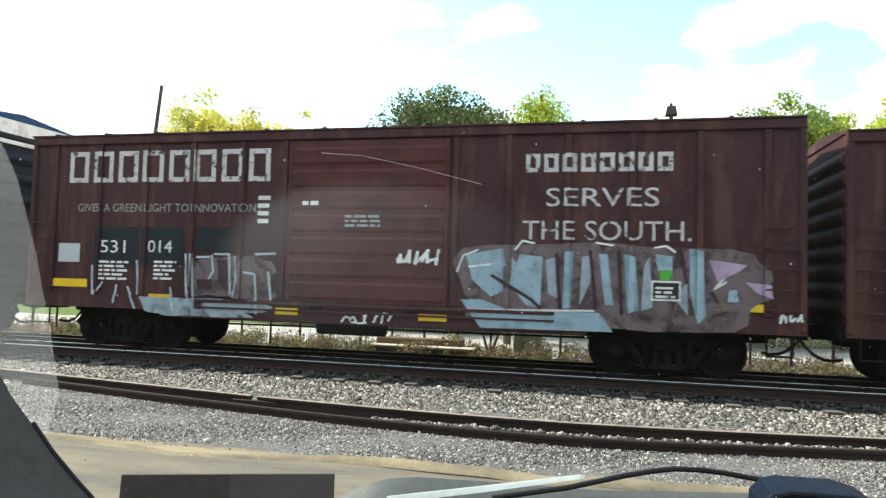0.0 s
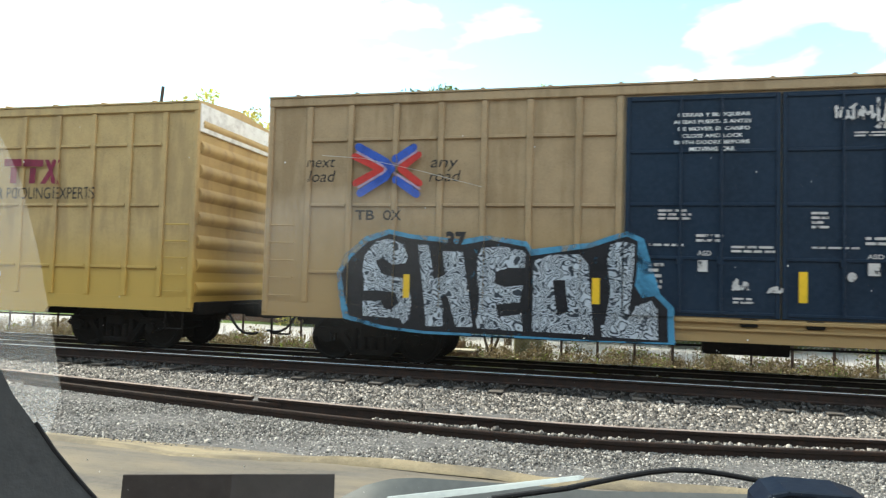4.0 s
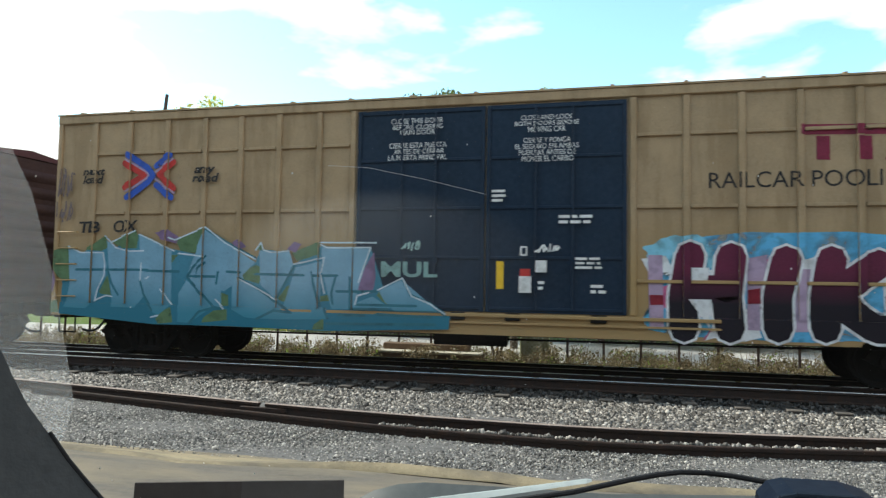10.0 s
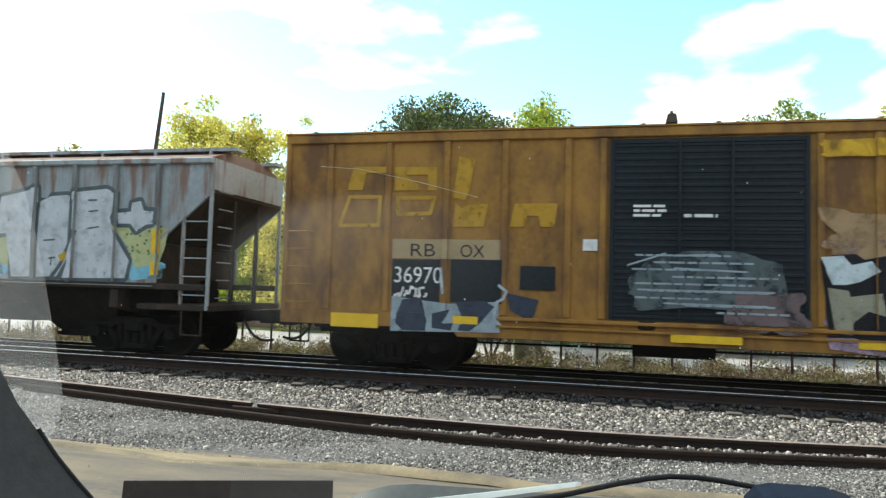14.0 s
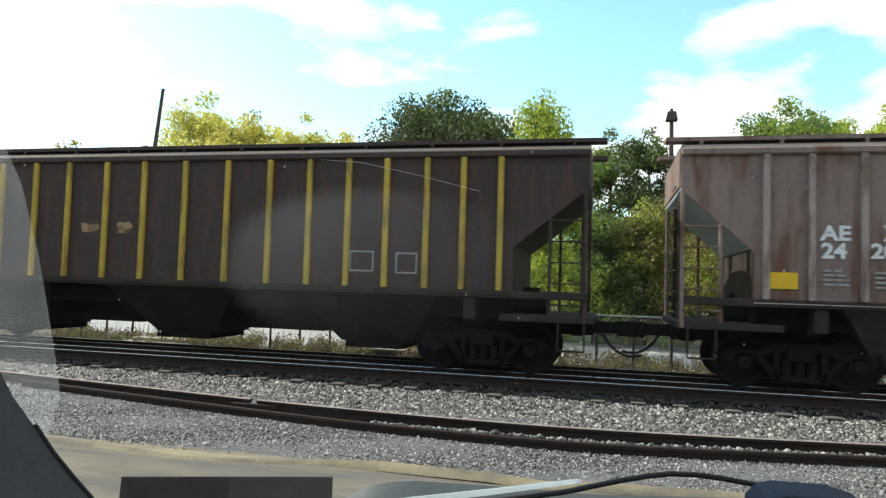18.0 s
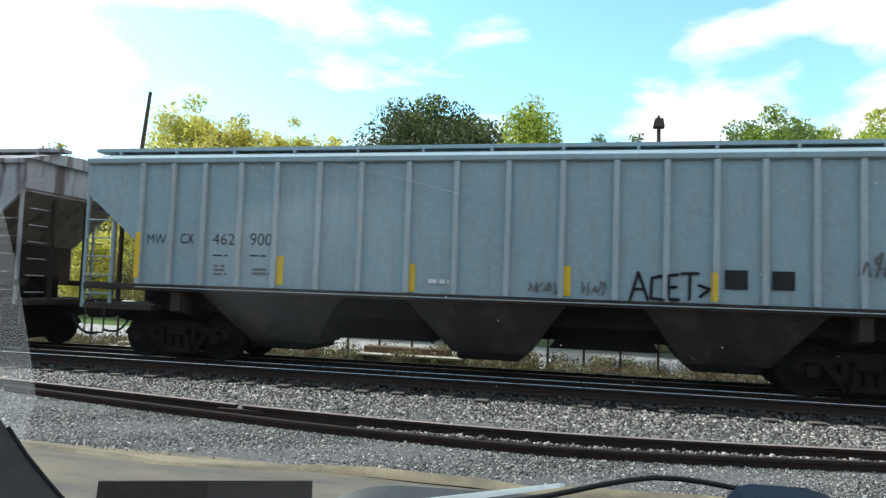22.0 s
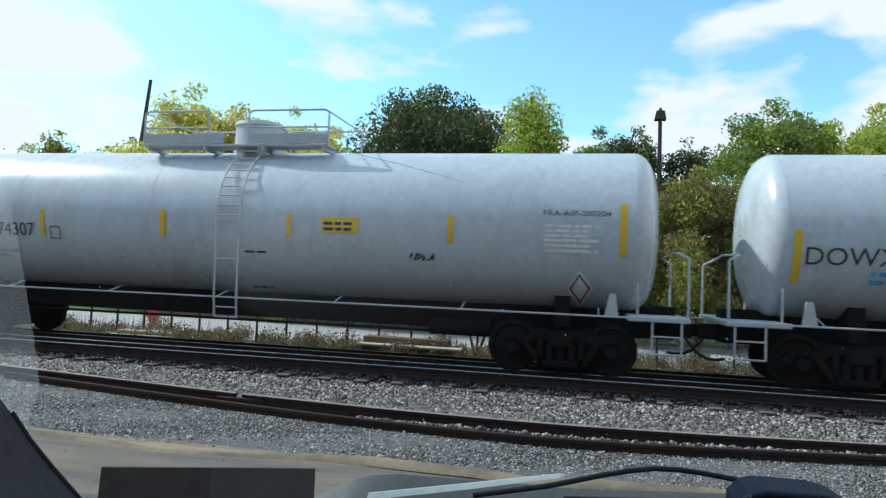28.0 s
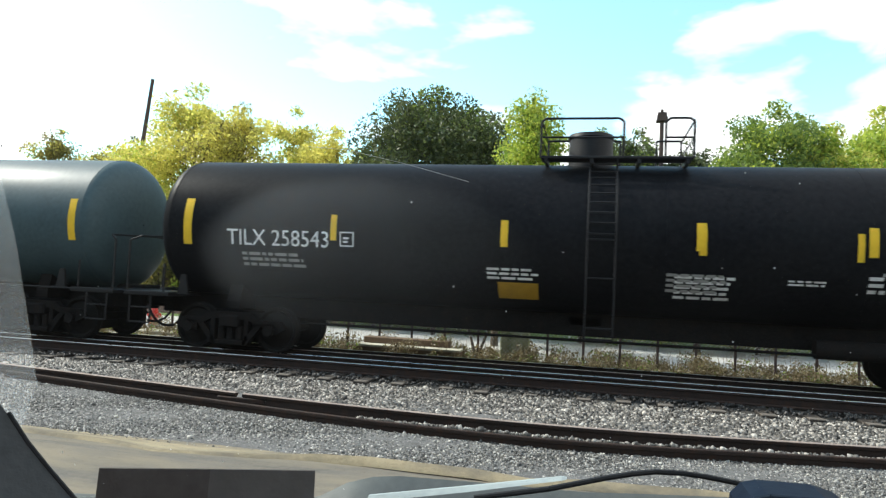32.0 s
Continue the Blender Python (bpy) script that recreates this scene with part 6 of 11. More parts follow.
def two_tone(name, top, low, z0, z1, *more):
    """Paint that fades from one colour at its foot to another at its head."""
    m = mat(name, top, 0.55, 0, 0.18, 2.5, 0.05, *more)
    nt = m.node_tree
    b = nt.nodes["Principled BSDF"]
    src = b.inputs["Base Color"].links[0].from_socket
    t = nt.nodes.new("ShaderNodeTexCoord")
    sp = nt.nodes.new("ShaderNodeSeparateXYZ")
    r = nt.nodes.new("ShaderNodeMapRange")
    r.inputs["From Min"].default_value, r.inputs["From Max"].default_value = z0, z1
    k = nt.nodes.new("ShaderNodeMix")
    k.data_type = "RGBA"
    k.inputs["A"].default_value = (*low, 1)
    nt.links.new(t.outputs["Object"], sp.inputs[0])
    nt.links.new(sp.outputs["Z"], r.inputs["Value"])
    nt.links.new(r.outputs[0], k.inputs["Factor"])
    nt.links.new(src, k.inputs["B"])
    nt.links.new(k.outputs["Result"], b.inputs["Base Color"])
    return m


def overspray(nm, c):
    """Thin sprayed paint: cloudy, with the coat below showing through its gaps."""
    m = mat("overspray_" + nm, c, 0.6, 0, 0.25, 2.0, 0.0)
    nt = m.node_tree
    b = nt.nodes["Principled BSDF"]
    t = nt.nodes.new("ShaderNodeTexCoord")
    n = nt.nodes.new("ShaderNodeTexNoise")
    n.inputs["Scale"].default_value, n.inputs["Detail"].default_value = 2.6, 4
    n.inputs["Distortion"].default_value = 0.6
    r = nt.nodes.new("ShaderNodeMapRange")
    r.inputs["From Min"].default_value, r.inputs["From Max"].default_value = 0.32, 0.54
    r.inputs["To Min"].default_value, r.inputs["To Max"].default_value = 0.12, 1.0
    nt.links.new(t.outputs["Object"], n.inputs["Vector"])
    nt.links.new(n.outputs["Fac"], r.inputs["Value"])
    nt.links.new(r.outputs[0], b.inputs["Alpha"])
    return m


def maze_paint(name):
    """White spray filled with winding black lines."""
    m = mat(name, (0.46, 0.51, 0.57), 0.6, 0, 0.15, 2.0, 0.0)
    nt = m.node_tree
    b = nt.nodes["Principled BSDF"]
    src = b.inputs["Base Color"].links[0].from_socket
    t = nt.nodes.new("ShaderNodeTexCoord")
    n = nt.nodes.new("ShaderNodeTexNoise")
    n.inputs["Scale"].default_value, n.inputs["Detail"].default_value, n.inputs["Distortion"].default_value = 4.6, 0.4, 0.7
    k = nt.nodes.new("ShaderNodeMath")
    k.operation = "MULTIPLY"
    k.inputs[1].default_value = 70.0
    w = nt.nodes.new("ShaderNodeMath")
    w.operation = "SINE"
    r = nt.nodes.new("ShaderNodeMapRange")
    r.inputs["From Min"].default_value, r.inputs["From Max"].default_value = -0.45, 0.0
    mx_ = nt.nodes.new("ShaderNodeMix")
    mx_.data_type = "RGBA"
    mx_.inputs["A"].default_value = (0.035, 0.045, 0.06, 1)
    nt.links.new(t.outputs["Object"], n.inputs["Vector"])
    nt.links.new(n.outputs["Fac"], k.inputs[0])
    nt.links.new(k.outputs[0], w.inputs[0])
    nt.links.new(w.outputs[0], r.inputs["Value"])
    nt.links.new(r.outputs[0], mx_.inputs["Factor"])
    nt.links.new(src, mx_.inputs["B"])
    nt.links.new(mx_.outputs["Result"], b.inputs["Base Color"])
    return m


def worn(m, scale=7.0, lo=0.36, hi=0.46, least=0.25, stretch=(1, 1, 1)):
    """Lets the coat below show through where paint has flaked and faded."""
    nt = m.node_tree
    b = nt.nodes["Principled BSDF"]
    t = nt.nodes.new("ShaderNodeTexCoord")
    mp_ = nt.nodes.new("ShaderNodeMapping")
    mp_.inputs["Scale"].default_value = stretch
    n = nt.nodes.new("ShaderNodeTexNoise")
    n.inputs["Scale"].default_value, n.inputs["Detail"].default_value, n.inputs["Roughness"].default_value = scale, 6, 0.65
    r = nt.nodes.new("ShaderNodeMapRange")
    r.inputs["From Min"].default_value, r.inputs["From Max"].default_value = lo, hi
    r.inputs["To Min"].default_value, r.inputs["To Max"].default_value = least, 1.0
    nt.links.new(t.outputs["Object"], mp_.inputs["Vector"])
    nt.links.new(mp_.outputs[0], n.inputs["Vector"])
    nt.links.new(n.outputs["Fac"], r.inputs["Value"])
    nt.links.new(r.outputs[0], b.inputs["Alpha"])
    return m


P_UPLOW = two_tone("sprayed_deep_teal", (0.055, 0.21, 0.30), (0.025, 0.17, 0.25), 0.9, 1.9)
P_UPFACE = two_tone("sprayed_blue_over_teal", (0.175, 0.34, 0.46), (0.05, 0.235, 0.33), 0.95, 1.6)
G, O = {}, {}
for nm, c in dict(white=(0.7, 0.72, 0.74), tan=(0.36, 0.24, 0.13), sky=(0.10, 0.38, 0.62), aqua=(0.16, 0.42, 0.48), deep=(0.008, 0.068, 0.25), plum=(0.09, 0.01, 0.06), pink=(0.5, 0.12, 0.25), red=(0.22, 0.015, 0.03), lilac=(0.40, 0.30, 0.42), pale=(0.42, 0.50, 0.55), gold=(0.6, 0.36, 0.03), ink=(0.012, 0.012, 0.016), orange=(0.28, 0.08, 0.02), mint=(0.32, 0.48, 0.46), navy=(0.01, 0.015, 0.06), plumred=(0.20, 0.02, 0.05), blue=(0.03, 0.09, 0.42), brightred=(0.48, 0.04, 0.035), skyl=(0.22, 0.52, 0.66), moss=(0.10, 0.17, 0.07), deepl=(0.05, 0.16, 0.45), rustc=(0.16, 0.06, 0.03), pinkr=(0.32, 0.12, 0.12), greyblue=(0.30, 0.37, 0.42), plumdk=(0.05, 0.025, 0.035), inkr=(0.05, 0.02, 0.02), teald=(0.03, 0.15, 0.20), mintd=(0.20, 0.34, 0.33), mauve=(0.15, 0.115, 0.12), pblue=(0.28, 0.40, 0.47), leafg=(0.10, 0.18, 0.09), purple=(0.20, 0.13, 0.24), rimgrey=(0.09, 0.12, 0.13), bgreen=(0.08, 0.40, 0.06), redlit=(0.32, 0.02, 0.035), limecream=(0.47, 0.50, 0.26), tagwhite=(0.52, 0.56, 0.60), tagblue=(0.10, 0.27, 0.42), dull=(0.44, 0.25, 0.03), slate=(0.035, 0.05, 0.08), paleline=(0.50, 0.60, 0.66), rimblue=(0.06, 0.24, 0.40), skywhite=(0.56, 0.66, 0.70), doorteal=(0.04, 0.15, 0.22), dustcream=(0.30, 0.29, 0.22)).items():
    G[nm] = worn(mat("spray_" + nm, c, 0.55, 0, 0.22, 2.5, 0.05, 40, tuple(q * 0.6 for q in c), 0.55, sscale=4), 6.0, 0.30, 0.38, 0.35, (1.6, 1.6, 1.0))
    O[nm] = overspray(nm, c)

P_MAZE = maze_paint("white_spray_with_maze_lines")
P_TAN = two_tone("faded_yellow_boxcar_paint", (0.36, 0.258, 0.152), (0.39, 0.262, 0.122), 1.7, 2.9, 30, (0.25, 0.17, 0.09), 0.5, (2.2, 2.2, 0.35), 1.4)
P_TANPALE = two_tone("pale_yellow_boxcar_paint", (0.46, 0.33, 0.155), (0.53, 0.355, 0.095), 1.5, 2.5, 30, (0.33, 0.23, 0.12), 0.5, (2.2, 2.2, 0.35), 1.4)
P_BRICKDOOR = mat("brick_red_door_paint", (0.080, 0.023, 0.022), 0.65, 0, 0.3, 0.7, 0.2, 30, (0.05, 0.02, 0.022), 0.7, stretch=(1.0, 1.0, 2.0), sscale=1.2)
# Boxcar ends turned from the sun: their shade is painted as a darker coat.
P_SHADEBLUE = mat("shaded_blue_black_end_paint", (0.010, 0.016, 0.026), 0.75, 0, 0.35, 1.0, 0.2, 30, (0.03, 0.025, 0.022), 0.5, sscale=2)
P_SHADEMAROON = mat("shaded_maroon_end_paint", (0.030, 0.014, 0.015), 0.75, 0, 0.35, 1.0, 0.2, 30, (0.055, 0.03, 0.025), 0.5, sscale=2)
P_DUSTHEAD = mat("dust_greyed_tank_head_paint", (0.17, 0.185, 0.19), 0.6, 0, 0.2, 0.9, 0.1, 30, (0.10, 0.12, 0.14), 0.5, sscale=1.2)
M_STENCIL = worn(mat("flaking_white_stencil", (0.52, 0.50, 0.49), 0.65, 0, 0.2, 3, 0.05), 6.0, 0.38, 0.47, 0.12)
P_TANKTAN = two_tone("rust_topped_cream_tank_paint", (0.44, 0.29, 0.16), (0.50, 0.44, 0.36), 2.5, 3.5)
G_PLUMNIGHT = two_tone("plum_over_black_spray", (0.115, 0.016, 0.045), (0.014, 0.011, 0.018), 1.35, 1.95)
G_LIMETAN = two_tone("lime_over_tan_spray", (0.42, 0.55, 0.10), (0.33, 0.23, 0.17), 1.40, 1.85)
M_FADED = mat("faded_white_stencil", (0.30, 0.30, 0.29), 0.65, 0, 0.25, 6, 0.05)
M_FADEDBLACK = mat("faded_grey_stencil", (0.13, 0.12, 0.12), 0.65, 0, 0.25, 6, 0.05)
M_CHAR = mat("charcoal_stencil_paint", (0.05, 0.05, 0.055), 0.6, 0, 0.2, 6, 0.05)
M_YELLOWDK = mat("dull_yellow_placard", (0.42, 0.25, 0.02), 0.55, 0, 0.2, 6, 0.05)
M_BUFFC = mat("grey_buff_patch", (0.33, 0.29, 0.24), 0.6, 0, 0.15, 6, 0.05)
P_BUFF = mat("buff_number_panel", (0.36, 0.27, 0.15), 0.65, 0, 0.2, 3, 0.05)

# end of the wagon ahead
boxcar("ahead", "rusty brown-red boxcar with a corrugated end", 18.8, 3.75, 4.2, P_SOUTH, P_SOUTH, even(-6.9, 6.9, 13), (-1.5, 1.5, 1))
w1, s1 = boxcar("w1", "faded brown-red boxcar with white lettering and pale graffiti", 3.17, -12.01, 4.45, P_SOUTH, P_SOUTH, [-7.0, -5.9, -4.8, -3.7, -2.6, -1.68, 1.72, 2.7, 3.75, 4.85, 5.95, 7.0], (-1.6, 1.62, 1), door_mat=P_BRICKDOOR, pressed=True)
w2, s2 = boxcar("w2", "tall deep blue boxcar covered with graffiti", -13.86, -29.22, 5.19, P_BLUE, P_BLUE, [-6.75, -6.1, -5.38, -4.62, -3.9, -3.15, -2.4, -1.6, 1.75, 2.68, 3.55, 4.43, 5.3, 6.15, 7.0], (-1.4, 1.6, 1), 8, end_mat=P_SHADEBLUE, white_end=True, rows=(1.75, 3.06, 4.38))
TP = [x - 0.1 for x in [-8.4, -7.55, -6.65, -5.78, -4.97, -4.14, -3.28, -2.58, 2.58, 3.45, 4.33, 5.22, 6.1, 6.98, 7.88, 8.7]]
w3, s3 = boxcar("w3", "tall faded yellow boxcar with navy doors and red graffiti", -31.25, -50.0, 5.12, P_TAN, P_TAN, TP, (-2.59, 2.39, 2), 8, white_end=True, rows=(1.72, 3.0, 4.25), door_mat=P_NAVY)
w4, s4 = boxcar("w4", "tall faded yellow boxcar with navy doors", -51.55, -70.3, 5.12, P_TANPALE, P_TANPALE, TP, (-2.59, 2.39, 2), 8, white_end=True, rows=(1.72, 3.0, 4.25), door_mat=P_NAVY)
w5, s5 = tank_car("w5", "blue-black tank wagon with yellow strips", -71.7, -86.1, 1.45, 2.62, P_TANKBLUE, -0.37, P_BLACKGEAR, P_BLACKGEAR, P_WHITEGEAR, platform=(0.67, 1.75), hoops=(0.1, 0.42), ladder_dx=1.1, tip_left=0.65, head_mat=P_DUSTHEAD)
w6, s6 = tank_car("w6", "dirty cream tank wagon with tags", -86.8, -100.4, 1.33, 2.42, P_TANKTAN, -0.6, P_WHITEGEAR, P_WHITEGEAR, P_WHITEGEAR, tip=0.42, tip_left=0.75, ladder_dx=1.05, platform=(0.75, 1.9), hoops=(0.2, 0.3), dome=(0.34, 0.42), guard=False)
w7, s7 = boxcar("w7", "tall faded yellow boxcar with purple lettering and angular teal graffiti", -101.4, -120.3, 5.12, P_TAN, P_TAN, TP, (-2.59, 2.39, 2), 8, white_end=True, rows=(1.72, 3.0, 4.25), door_mat=P_NAVY)
w8, s8 = boxcar("w8", "dark maroon boxcar with teal graffiti patches", -122.52, -141.04, 4.57, P_MAROON, P_MAROON, even(-8.4, -2.1, 7) + even(1.95, 8.4, 7), (-1.5, 1.75, 1), 8, pressed=True, end_mat=P_SHADEMAROON)
w9, s9 = boxcar("w9", "rusty orange-yellow boxcar with black door and graffiti", -142.75, -158.32, 4.5, P_ORANGE, P_ORANGE, [-6.85, -5.68, -4.56, -3.47, -2.35, -1.75, 1.7, 2.55, 3.69, 4.89, 6.07, 7.22], (-1.65, 1.55, 1), 10, door_mat=P_BLACKDOOR)
RIBS = [-7.05, -6.35, -5.65, -4.86, -4.1, -3.22, -2.38, -1.45, -0.55, 0.4, 1.36, 2.28, 3.12, 3.92, 4.68, 5.46, 6.15, 6.84]
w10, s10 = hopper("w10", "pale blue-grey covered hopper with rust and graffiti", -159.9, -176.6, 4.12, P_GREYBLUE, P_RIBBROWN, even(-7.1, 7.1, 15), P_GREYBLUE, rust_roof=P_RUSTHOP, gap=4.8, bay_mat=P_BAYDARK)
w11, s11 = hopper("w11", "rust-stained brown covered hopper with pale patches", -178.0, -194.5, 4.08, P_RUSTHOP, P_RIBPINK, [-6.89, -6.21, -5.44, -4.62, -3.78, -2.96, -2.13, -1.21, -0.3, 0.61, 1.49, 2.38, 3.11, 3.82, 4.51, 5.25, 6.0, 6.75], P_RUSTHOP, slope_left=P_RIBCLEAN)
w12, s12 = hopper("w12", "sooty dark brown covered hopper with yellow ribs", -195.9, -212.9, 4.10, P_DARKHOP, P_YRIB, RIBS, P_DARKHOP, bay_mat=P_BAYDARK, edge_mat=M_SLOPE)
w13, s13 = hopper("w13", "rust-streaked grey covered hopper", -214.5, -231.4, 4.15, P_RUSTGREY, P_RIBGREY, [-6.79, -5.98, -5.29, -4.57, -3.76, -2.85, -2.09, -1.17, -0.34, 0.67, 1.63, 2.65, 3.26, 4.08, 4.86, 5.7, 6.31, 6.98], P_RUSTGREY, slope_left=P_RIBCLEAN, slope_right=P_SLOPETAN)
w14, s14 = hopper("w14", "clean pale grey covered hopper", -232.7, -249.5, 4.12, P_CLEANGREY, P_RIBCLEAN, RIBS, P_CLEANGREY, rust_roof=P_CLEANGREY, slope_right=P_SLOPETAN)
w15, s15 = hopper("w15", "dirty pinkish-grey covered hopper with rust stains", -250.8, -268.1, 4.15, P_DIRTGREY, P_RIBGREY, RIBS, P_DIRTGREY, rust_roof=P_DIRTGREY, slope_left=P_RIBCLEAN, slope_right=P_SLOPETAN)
w16, s16 = tank_car("w16", "brown-black tank wagon with dusty stencils", -269.3, -285.0, 1.5, 2.72, P_TANKBROWN, 0.1, P_BLACKGEAR, P_BLACKGEAR, P_BLACKGEAR, platform=(0.95, 0.95))
w17, s17 = tank_car("w17", "white tank wagon with black lettering", -285.8, -302.1, 1.5, 2.68, P_TANKWHITE, 0.0, P_WHITEGEAR, P_WHITEGEAR, P_WHITEGEAR, platform=(2.0, 2.0), hoops=(0.36, 0.42), toe=True, dome=(0.52, 0.66))
w18, s18 = tank_car("w18", "white tank wagon with hazard diamond", -302.9, -320.4, 1.52, 2.68, P_TANKWHITE, 0.0, P_WHITEGEAR, P_WHITEGEAR, P_WHITEGEAR, platform=(2.15, 2.0), hoops=(0.36, 0.42), toe=True, dome=(0.52, 0.66))
w19, s19 = tank_car("w19", "glossy black tank wagon with white lettering", -321.1, -338.5, 1.5, 2.62, P_TANKBLACK, 0.3, P_BLACKGEAR, P_BLACKGEAR, None)
w20, s20 = tank_car("w20", "black tank wagon with white lettering and yellow strips", -339.5, -357.1, 1.46, 2.53, P_TANKBLACK, 0.25, P_BLACKGEAR, P_BLACKGEAR, None, platform=(0.9, 1.8), hoops=(0.55, 0.18))
w21, s21 = tank_car("w21", "dark grey-green tank wagon", -357.6, -374.5, 1.46, 2.55, P_TANKGREY, 0.0, P_BLACKGEAR, P_BLACKGEAR, P_BLACKGEAR)
# pressed sheet of the black door
for k in range(26):
    part("door_corrugation", Shape().box(-1.55, 1.45, -PANEL - 0.058, -PANEL - 0.036, 1.24 + k * 0.115, 1.29 + k * 0.115, 0.008), P_BLACKDOOR, w9)
# brown-red boxcar
s1.blocks(-6.66, -1.88, 3.45, 4.10, 8, M_STENCIL, 0.10)
s1.blocks(3.00, 5.58, 3.57, 3.90, 8, M_STENCIL, 0.075)
s1.text("SERVES", 3.37, 5.29, 2.96, 3.29, M_STENCIL)
s1.text("THE SOUTH.", 2.96, 5.82, 2.37, 2.71, M_STENCIL)
s1.text("GIVES A GREEN LIGHT TO INNOVATIONS", -6.41, -2.18, 2.84, 3.01, M_FADED)
s1.rect(-5.92, -4.94, 1.72, 2.52, P_BLACKDOOR, "panel")
s1.rect(-4.81, -3.87, 1.75, 2.52, P_BLACKDOOR, "panel")
s1.rect(-3.58, -2.77, 2.05, 2.53, P_BLACKDOOR, "panel")
s1.text("531", -5.81, -5.21, 1.99, 2.25, M_WHITE)
s1.text("014", -4.68, -4.12, 2.01, 2.26, M_WHITE)
s1.small(-5.83, -5.05, 1.43, 1.86, M_WHITE)
s1.small(-4.52, -4.00, 1.46, 1.88, M_WHITE)
s1.small(-2.24, -1.94, 2.62, 3.23, M_WHITE, 4)
s1.small(-1.27, -0.90, 2.97, 3.11, M_WHITE, 1)
s1.small(-0.39, 0.38, 2.56, 2.82, M_FADED, 3)
s1.rect(-6.83, -6.30, 1.78, 2.17, P_PATCH, "panel")
s1.tape([(-6.93, -6.09, 1.26, 1.43), (-4.60, -4.10, 1.04, 1.17), (-1.77, -1.30, 0.86, 0.99), (1.09, 1.62, 0.85, 0.97), (4.08, 4.50, 0.91, 1.02), (6.14, 6.94, 1.21, 1.34)])
s1.blob(-4.81, -1.84, 0.74, 1.14, O["greyblue"], 4, 0.3, "paint_cloud", "sprayed background cloud")
s1.blob(-3.80, -1.76, 1.11, 1.98, O["mauve"], 5, 0.2, "paint_cloud", "sprayed background cloud")
s1.strokes([[(-3.79, 1.98), (-3.69, 1.08)], [(-3.66, 1.99), (-3.59, 1.14)], [(-3.2, 1.97), (-3.16, 1.66), (-3.32, 1.37)], [(-3.13, 2.0), (-2.82, 2.0), (-2.77, 1.22)], [(-2.69, 1.95), (-2.63, 1.5), (-2.72, 1.17)], [(-2.49, 1.65), (-2.25, 1.62), (-2.18, 0.86)], [(-1.96, 1.66), (-1.89, 1.14)], [(-4.11, 1.3), (-4.01, 0.82)], [(-4.91, 1.83), (-4.84, 1.16)], [(-3.53, 1.93), (-3.25, 1.94)], [(-2.24, 2.01), (-1.83, 2.03)], [(-5.93, 1.71), (-5.9, 1.13), (-5.71, 1.37)], [(-5.37, 1.32), (-5.41, 0.97)], [(-5.1, 1.29), (-4.9, 0.87)]], 0.045, G["pale"], None)
s1.lay("sprayed_shapes", poly_bm([[(-3.53, 1.49), (-3.18, 1.5), (-3.19, 1.3), (-3.5, 1.29)], [(-3.55, 1.03), (-3.36, 1.04), (-3.38, 0.89), (-3.53, 0.91)], [(-3.06, 1.88), (-2.85, 1.89), (-2.83, 1.44), (-3.03, 1.44)]]), G["plumdk"], "sprayed shapes of one colour")
s1.blob(1.71, 7.09, 0.79, 2.34, O["mauve"], 7, 0.12, "paint_cloud", "sprayed background cloud")
s1.lay("sprayed_shapes", poly_bm([[(1.95, 2.08), (2.62, 2.2), (2.68, 1.89), (2.45, 1.71), (2.64, 1.44), (2.42, 1.33), (2.07, 1.63)], [(1.87, 1.26), (2.23, 1.28), (2.75, 1.11), (4.31, 1.11), (4.55, 0.79), (2.25, 0.77)], [(2.93, 2.1), (3.33, 2.06), (3.3, 1.16), (3.05, 1.2), (2.74, 1.59)], [(3.72, 2.16), (3.86, 2.16), (3.83, 1.18), (3.69, 1.17)]]), G["pblue"], "sprayed shapes of one colour")
s1.lay("sprayed_shapes", poly_bm([[(4.3, 2.12), (4.44, 2.13), (4.55, 1.25), (4.41, 1.25)], [(4.72, 2.13), (4.91, 2.08), (4.97, 1.17), (4.78, 1.12)], [(5.23, 2.14), (5.51, 2.1), (5.51, 1.86), (5.28, 1.85)], [(5.78, 2.24), (6.0, 2.2), (6.05, 1.12), (5.92, 0.97), (5.8, 1.49)], [(6.4, 1.55), (6.53, 1.58), (6.56, 1.37), (6.39, 1.36)]]), G["pblue"], "sprayed shapes of one colour")
s1.lay("sprayed_shapes", poly_bm([[(2.78, 2.05), (2.91, 1.9), (2.78, 1.69)], [(4.01, 2.07), (4.2, 2.12), (4.16, 1.63), (3.98, 1.23)], [(5.05, 1.94), (5.14, 2.09), (5.2, 1.23), (5.01, 1.17)], [(5.56, 1.38), (5.74, 1.67), (5.77, 1.11)], [(3.38, 2.01), (3.57, 2.06), (3.64, 1.32), (3.44, 1.41)]]), G["greyblue"], "sprayed shapes of one colour")
s1.strokes([[(2.43, 1.71), (3.14, 1.3), (3.3, 1.16)], [(3.57, 2.11), (3.64, 1.17)], [(4.15, 2.17), (4.26, 1.2)], [(4.63, 2.18), (4.69, 1.11)], [(5.64, 2.24), (5.74, 1.67)], [(6.14, 1.5), (6.23, 1.36)]], 0.06, G["plumdk"])
s1.strokes([[(1.79, 1.77), (1.9, 2.06), (2.16, 2.16)], [(2.84, 2.18), (2.97, 2.34), (3.17, 2.3)], [(4.25, 2.32), (4.53, 2.28)], [(5.23, 2.25), (5.41, 2.28), (5.55, 2.18)], [(6.49, 1.95), (6.18, 1.57), (6.36, 1.69)], [(2.03, 1.09), (4.22, 1.14)], [(2.01, 1.86), (2.4, 1.91)]], 0.035, M_WHITE)
